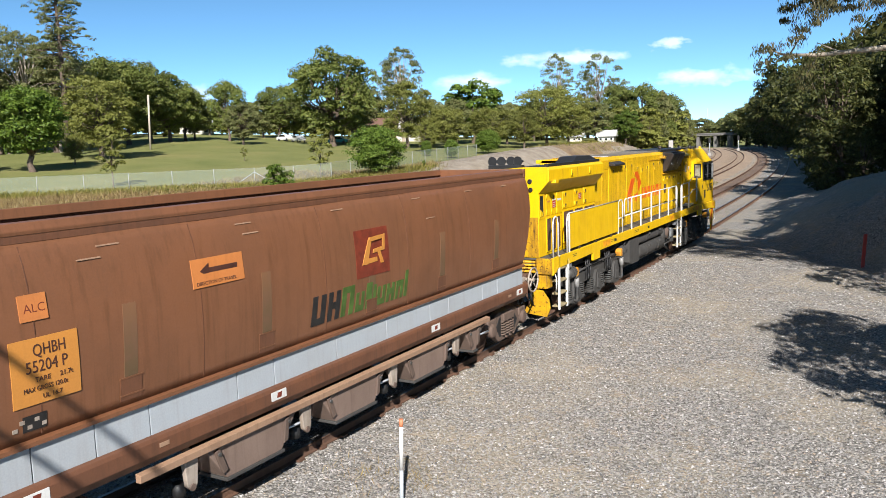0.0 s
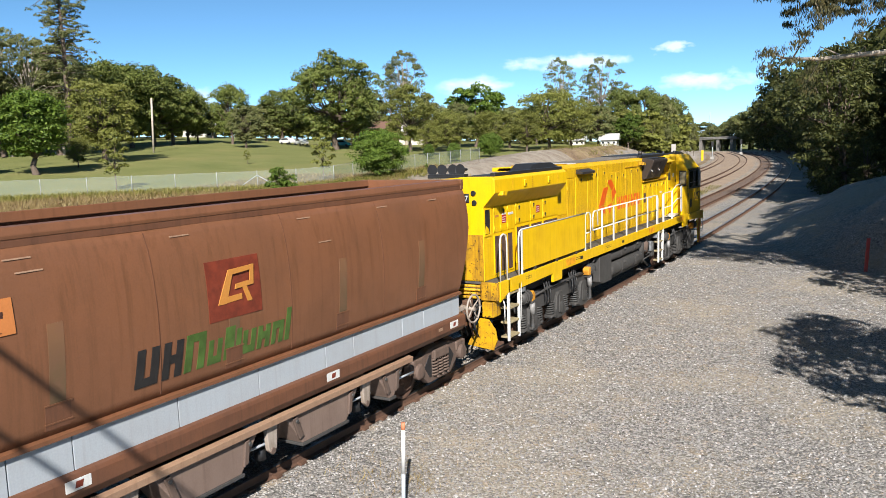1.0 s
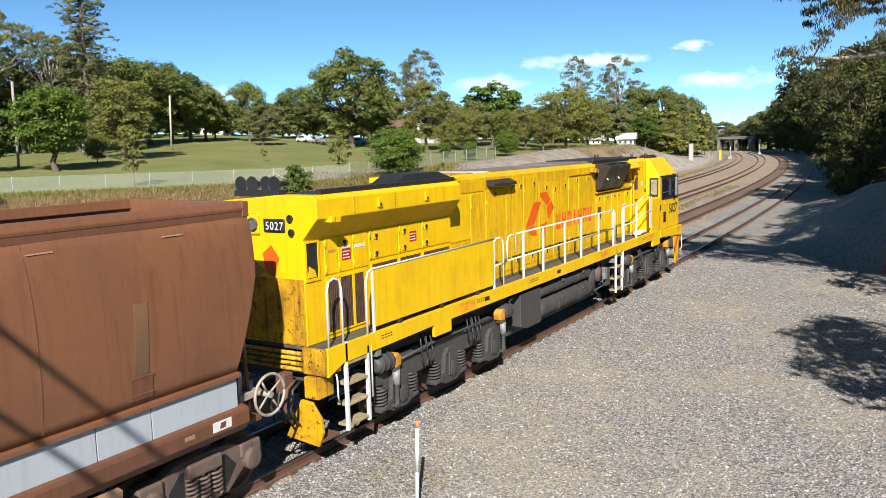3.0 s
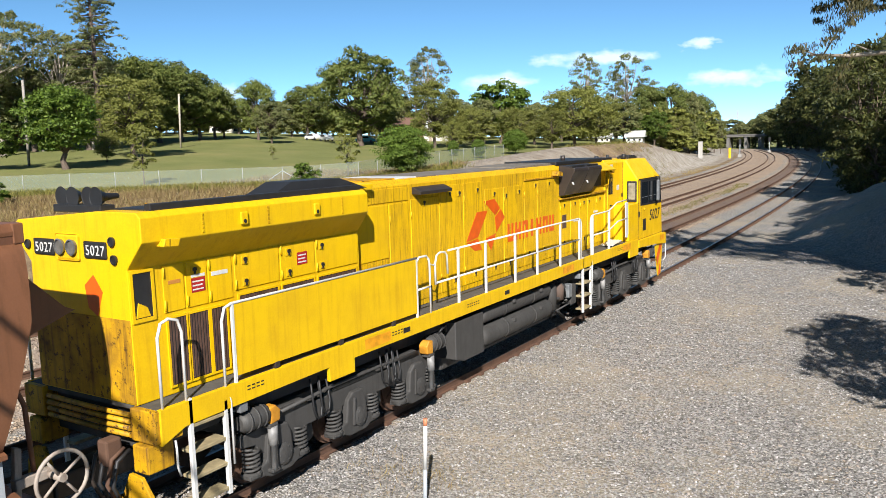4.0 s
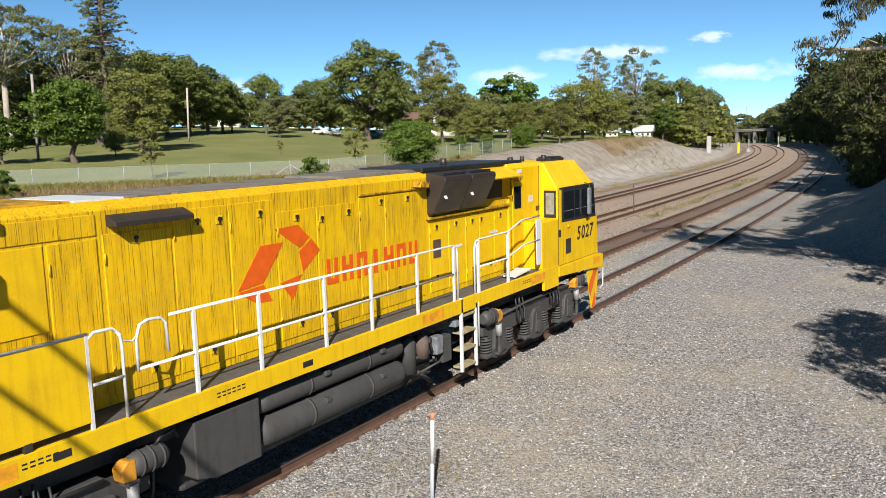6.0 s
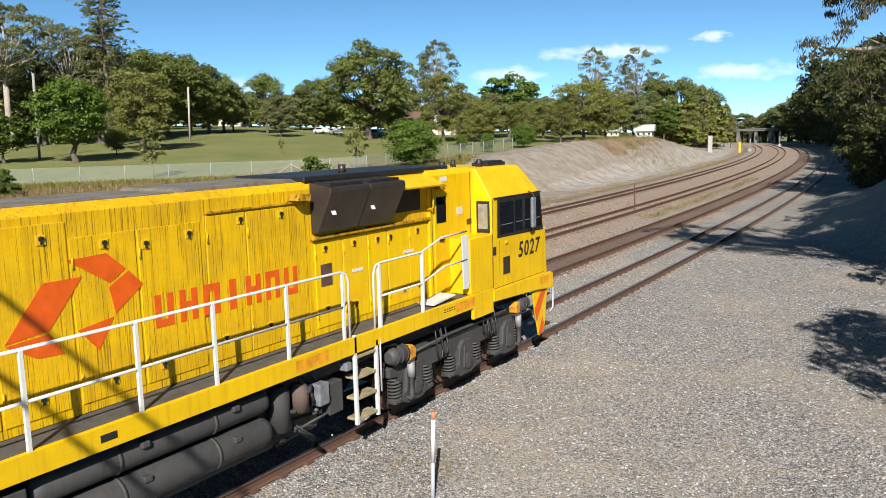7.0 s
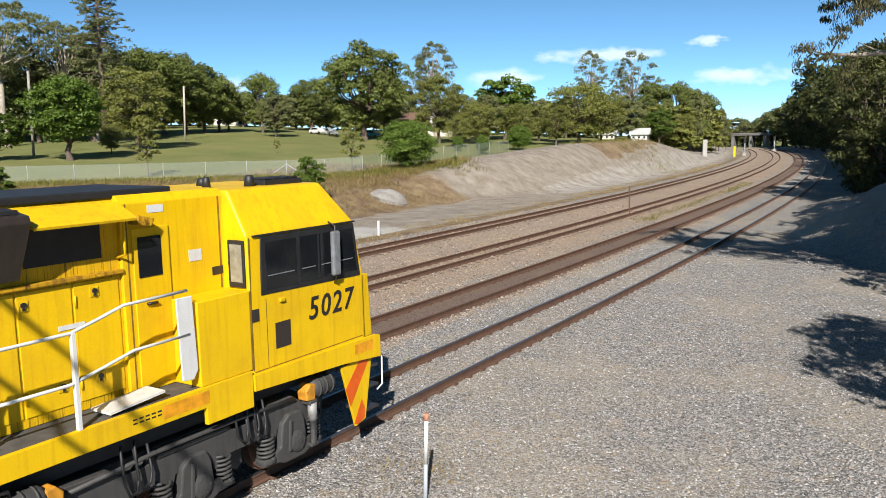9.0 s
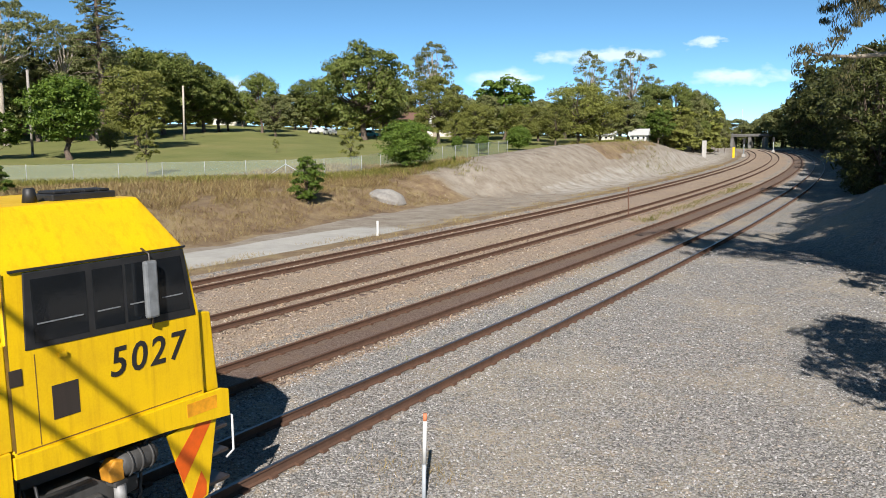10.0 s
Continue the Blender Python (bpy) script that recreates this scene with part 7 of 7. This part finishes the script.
def house(az, d, w, dp, h, roof_h, wall_m, roof_m, label, turn=0):
    x, y, z = ground_at(az, d)
    hs = thing("house", label, "house", "houses beyond the park", at=pose(x, y, z - 0.3, 0, 0, turn))
    wl = part("wall", box(-w / 2, w / 2, -dp / 2, dp / 2, 0, h, 0.02), wall_m, hs)
    rf = part("roof", prism([(-dp / 2 - 0.5, h), (dp / 2 + 0.5, h), (0, h + roof_h)], -w / 2 - 0.5, w / 2 + 0.5, "x"), roof_m, hs)
    for i in range(3):
        xx = -w / 2 + w * (i + 0.5) / 3
        k = min(1.0, w / 8)
        wi = part("window", box(xx - 0.6 * k, xx + 0.6 * k, -dp / 2 - 0.04, -dp / 2 + 0.02, h - 1.8 * k, h - 0.7 * k, 0.01), WHITE, hs)
        part("pane", box(xx - 0.5 * k, xx + 0.5 * k, -dp / 2 - 0.055, -dp / 2 - 0.04, h - 1.7 * k, h - 0.8 * k), GLASS_DARK, wi)
    return hs


BRICK = painted("red_brick_wall", (0.245, 0.094, 0.054), (0.158, 0.065, 0.036), 0.85, amount=0.5)
ROOF_PALE = painted("pale_metal_roof", (0.446, 0.446, 0.432), (0.324, 0.317, 0.302), 0.4, amount=0.3)
ROOF_TILE = painted("brown_tile_roof", (0.144, 0.079, 0.058), (0.086, 0.05, 0.036), 0.8, amount=0.4)
CREAM = painted("cream_weatherboard", (0.518, 0.49, 0.418), (0.36, 0.331, 0.274), 0.7, amount=0.3)
house(-46.9, 218, 8, 7, 2.2, 1.5, CREAM, ROOF_PALE, "cream house with a pale metal roof beyond the lawn", 45)
house(-18.2, 188, 3.6, 5, 1.7, 1.5, WHITE, ROOF_PALE, "small white house with a pale metal roof", 12)
house(-20.4, 190, 3.4, 5, 1.3, 1.3, CREAM, ROOF_PALE, "low cream house with a metal roof behind the heap", 15)
house(-34.6, 188, 10, 8, 3.6, 2.0, BRICK, ROOF_TILE, "red brick house among the trees", 30)
house(-61.3, 175, 12, 9, 4.6, 2.4, BRICK, ROOF_TILE, "red brick house with a tiled roof behind gums", 55)
house(-32.7, 190, 9, 8, 3.0, 1.8, CREAM, ROOF_PALE, "cream house glimpsed between the trees", 30)


def parked_car(az, d, paint, label, turn):
    x, y, z = ground_at(az, d)
    c = thing("parked_car", label, "car", "cars parked at the park", at=pose(x, y, z, 0, 0, turn))
    part("body", bevelled(prism([(-2.2, 0.35), (-2.2, 0.85), (-1.9, 0.95), (-1.2, 1.0), (-0.6, 1.45), (1.2, 1.48), (1.8, 1.05), (2.2, 0.95), (2.2, 0.35)], -0.85, 0.85, "x"), 0.06), paint, c)
    part("side_glass", prism([(-1.0, 1.03), (-0.55, 1.38), (1.1, 1.40), (1.5, 1.05)], -0.865, 0.865, "x"), GLASS_DARK, c)
    for sx in (-0.8, 0.8):
        for sy in (-1.35, 1.35):
            part("wheel", tube([(sx - 0.1, sy, 0.32), (sx + 0.1, sy, 0.32)], 0.32, 16), BLACK, c)
    return c


parked_car(-40.0, 178, WHITE, "white car parked under the trees", 60)
parked_car(-40.9, 182, WHITE, "white sedan parked by the lawn", 80)
parked_car(-37.2, 172, plain("teal_car_paint", (0.014, 0.216, 0.245), 0.3), "teal car parked in the shade", 110)


# Bridge concrete, its base colour lowered to hold the shade on deck and piers.
DARK_CONCRETE = painted("shade_darkened_concrete", (0.144, 0.137, 0.13), (0.072, 0.065, 0.061), 0.9, amount=0.6)


def road_bridge():
    b = thing("road_bridge", "low grey concrete road bridge over the far curve", "bridge")
    y = 350
    xb = -70.0
    part("deck", box(xb - 18, xb + 10, y - 4, y + 4, 4.7, 5.3, 0.05), DARK_CONCRETE, b)
    part("parapet", box(xb - 18, xb + 10, y - 4.2, y - 3.9, 5.3, 5.75, 0.03), DARK_CONCRETE, b)
    for x in (-12, -4.5, 2.5, 8):
        part("pier", box(xb + x - 0.6, xb + x + 0.6, y - 3.5, y + 3.5, -0.4, 4.6, 0.05), DARK_CONCRETE, b)
    part("abutment", box(xb - 18, xb - 15, y - 4, y + 4, -0.4, 4.7, 0.05), DARK_CONCRETE, b)
    return b


road_bridge()


def signal(x, y, h):
    s = thing("railway_signal", "slim railway signal mast with a black head", "signal", "signals by the curve", at=pose(x, y, height(x, y)))
    part("mast", tube([(0, 0, -0.2), (0, 0, h)], 0.11, 10), GALV, s)
    part("head", box(-0.3, 0.3, -0.12, 0.12, h - 1.4, h, 0.04), BLACK, s)
    part("base", box(-0.4, 0.4, -0.4, 0.4, -0.2, 0.7, 0.03), CONCRETE, s)
    return s


signal(-42.6, 212, 4.6)
signal(-44.0, 262, 4.6)
lineside_post("lighting_mast", "tall thin lighting mast beyond the bridge", -76, 372, 17, 0.22, (("shaft", 17, GALV),))


def shadow_cable_span():
    """Two cables on poles, added unseen behind the viewer so their shadows cross the train."""
    a, b = Vector((-19.7, 4.68, 9.0)), Vector((22.5, -14.84, 9.0))
    for p in (a, b):
        t = thing("power_pole", "unseen grey timber pole added to hold two shadow-casting cables", "power pole", "power poles", at=pose(p.x, p.y, height(p.x, p.y) - 0.3))
        part("shaft", tube([(0, 0, 0), (0, 0, 10.4)], [0.17, 0.12], 10), WOOD, t)
        part("crossarm", box(-0.06, 0.06, -0.9, 0.9, 8.9, 9.05, 0.01), WOOD, t)
    for dz in (0.0, -1.0):
        pts = [a.lerp(b, k / 16) + Vector((0, 0, dz - 0.5 * (1 - (2 * k / 16 - 1) ** 2) + 0.5)) for k in range(17)]
        tagged(obj("cable", tube(pts, 0.04, 6), BLACK), "unseen black cable added to cast a line of shadow on the train", "cable", "overhead cables")


shadow_cable_span()
for az, d, el in ((-12.0, 380, 1.2), (-11.2, 400, 0.9), (-10.4, 390, 1.1), (-9.7, 380, 1.5), (-9.0, 370, 1.9), (-8.4, 360, 2.2)):
    put_tree("mid", az, d, el, "trees beyond the bridge", 1.4)
# Bushes added behind the bridge to darken the view beneath the deck.
for az in (-14.2, -13.3, -12.4, -11.5, -10.6, -9.7, -8.8):
    put_tree("wall_far", az, 364, 0.15, "bushes beyond the bridge", 1.3)


# ---------------------------------------------------------------- clouds, far off
def cloud(az, el, wdeg, hdeg, seed, label):
    d = 3600.0
    a, e = radians(az), radians(el)
    p = Vector((math.sin(a) * math.cos(e), math.cos(a) * math.cos(e), math.sin(e))) * d
    bm = bmesh.new()
    w, h = d * radians(wdeg) / 2, d * radians(hdeg) / 2
    n = 24
    rows = [[bm.verts.new((w * (2 * i / n - 1), 0, h * (2 * j / 6 - 1))) for i in range(n + 1)] for j in range(7)]
    for r0, r1 in zip(rows, rows[1:]):
        for i in range(n):
            bm.faces.new((r0[i], r0[i + 1], r1[i + 1], r1[i]))
    ob = obj("cloud", bm, cloud_material(seed, w, h))
    ob.matrix_basis = Matrix.Translation(p) @ Matrix.Rotation(-a, 4, "Z")
    ob.visible_shadow = False
    return tagged(ob, label, "cloud", kind="structure")


def cloud_material(seed, w, h):
    m, n, l, b = mat("cloud")
    tc = n.new("ShaderNodeTexCoord")
    mp = n.new("ShaderNodeMapping")
    mp.inputs["Location"].default_value = (seed * 3.1, seed * 1.7, seed)
    mp.inputs["Scale"].default_value = (1 / h * 0.55, 1, 1 / h * 1.1)
    l.new(tc.outputs["Object"], mp.inputs["Vector"])
    t = n.new("ShaderNodeTexNoise")
    t.inputs["Scale"].default_value, t.inputs["Detail"].default_value, t.inputs["Roughness"].default_value = 1.0, 7, 0.55
    l.new(mp.outputs[0], t.inputs["Vector"])
    g = n.new("ShaderNodeMapping")
    g.inputs["Scale"].default_value = (1 / w, 1, 1 / h)
    l.new(tc.outputs["Object"], g.inputs["Vector"])
    ln = n.new("ShaderNodeVectorMath")
    ln.operation = "LENGTH"
    l.new(g.outputs[0], ln.inputs[0])
    s = n.new("ShaderNodeMath")
    s.operation = "MULTIPLY_ADD"
    s.inputs[1].default_value, s.inputs[2].default_value = -0.62, 0.40
    l.new(ln.outputs["Value"], s.inputs[0])
    a = n.new("ShaderNodeMath")
    a.operation = "ADD"
    l.new(t.outputs[0], a.inputs[0])
    l.new(s.outputs[0], a.inputs[1])
    f = ramp(n, l, a.outputs[0], (0.42, (0, 0, 0)), (0.78, (0.62, 0.62, 0.62)))
    e = n.new("ShaderNodeEmission")
    e.inputs["Color"].default_value, e.inputs["Strength"].default_value = (0.88, 0.95, 1.0, 1), 0.74
    tr = n.new("ShaderNodeBsdfTransparent")
    x = n.new("ShaderNodeMixShader")
    l.new(f.outputs[0], x.inputs[0])
    l.new(tr.outputs[0], x.inputs[1])
    l.new(e.outputs[0], x.inputs[2])
    l.new(x.outputs[0], n["Material Output"].inputs["Surface"])
    return m


cloud(-27.6, 4.3, 9.0, 2.0, 1, "small white cloud low in the sky")
cloud(-21.0, 5.7, 12.0, 1.5, 2, "long thin white cloud over the trees")
cloud(-14.0, 6.3, 3.6, 1.0, 3, "small faint white cloud")
cloud(-12.0, 4.0, 9.0, 1.7, 4, "flat white cloud over the curve")
cloud(-47.5, 3.8, 5.0, 2.0, 6, "small white cloud behind the park trees")


motions()
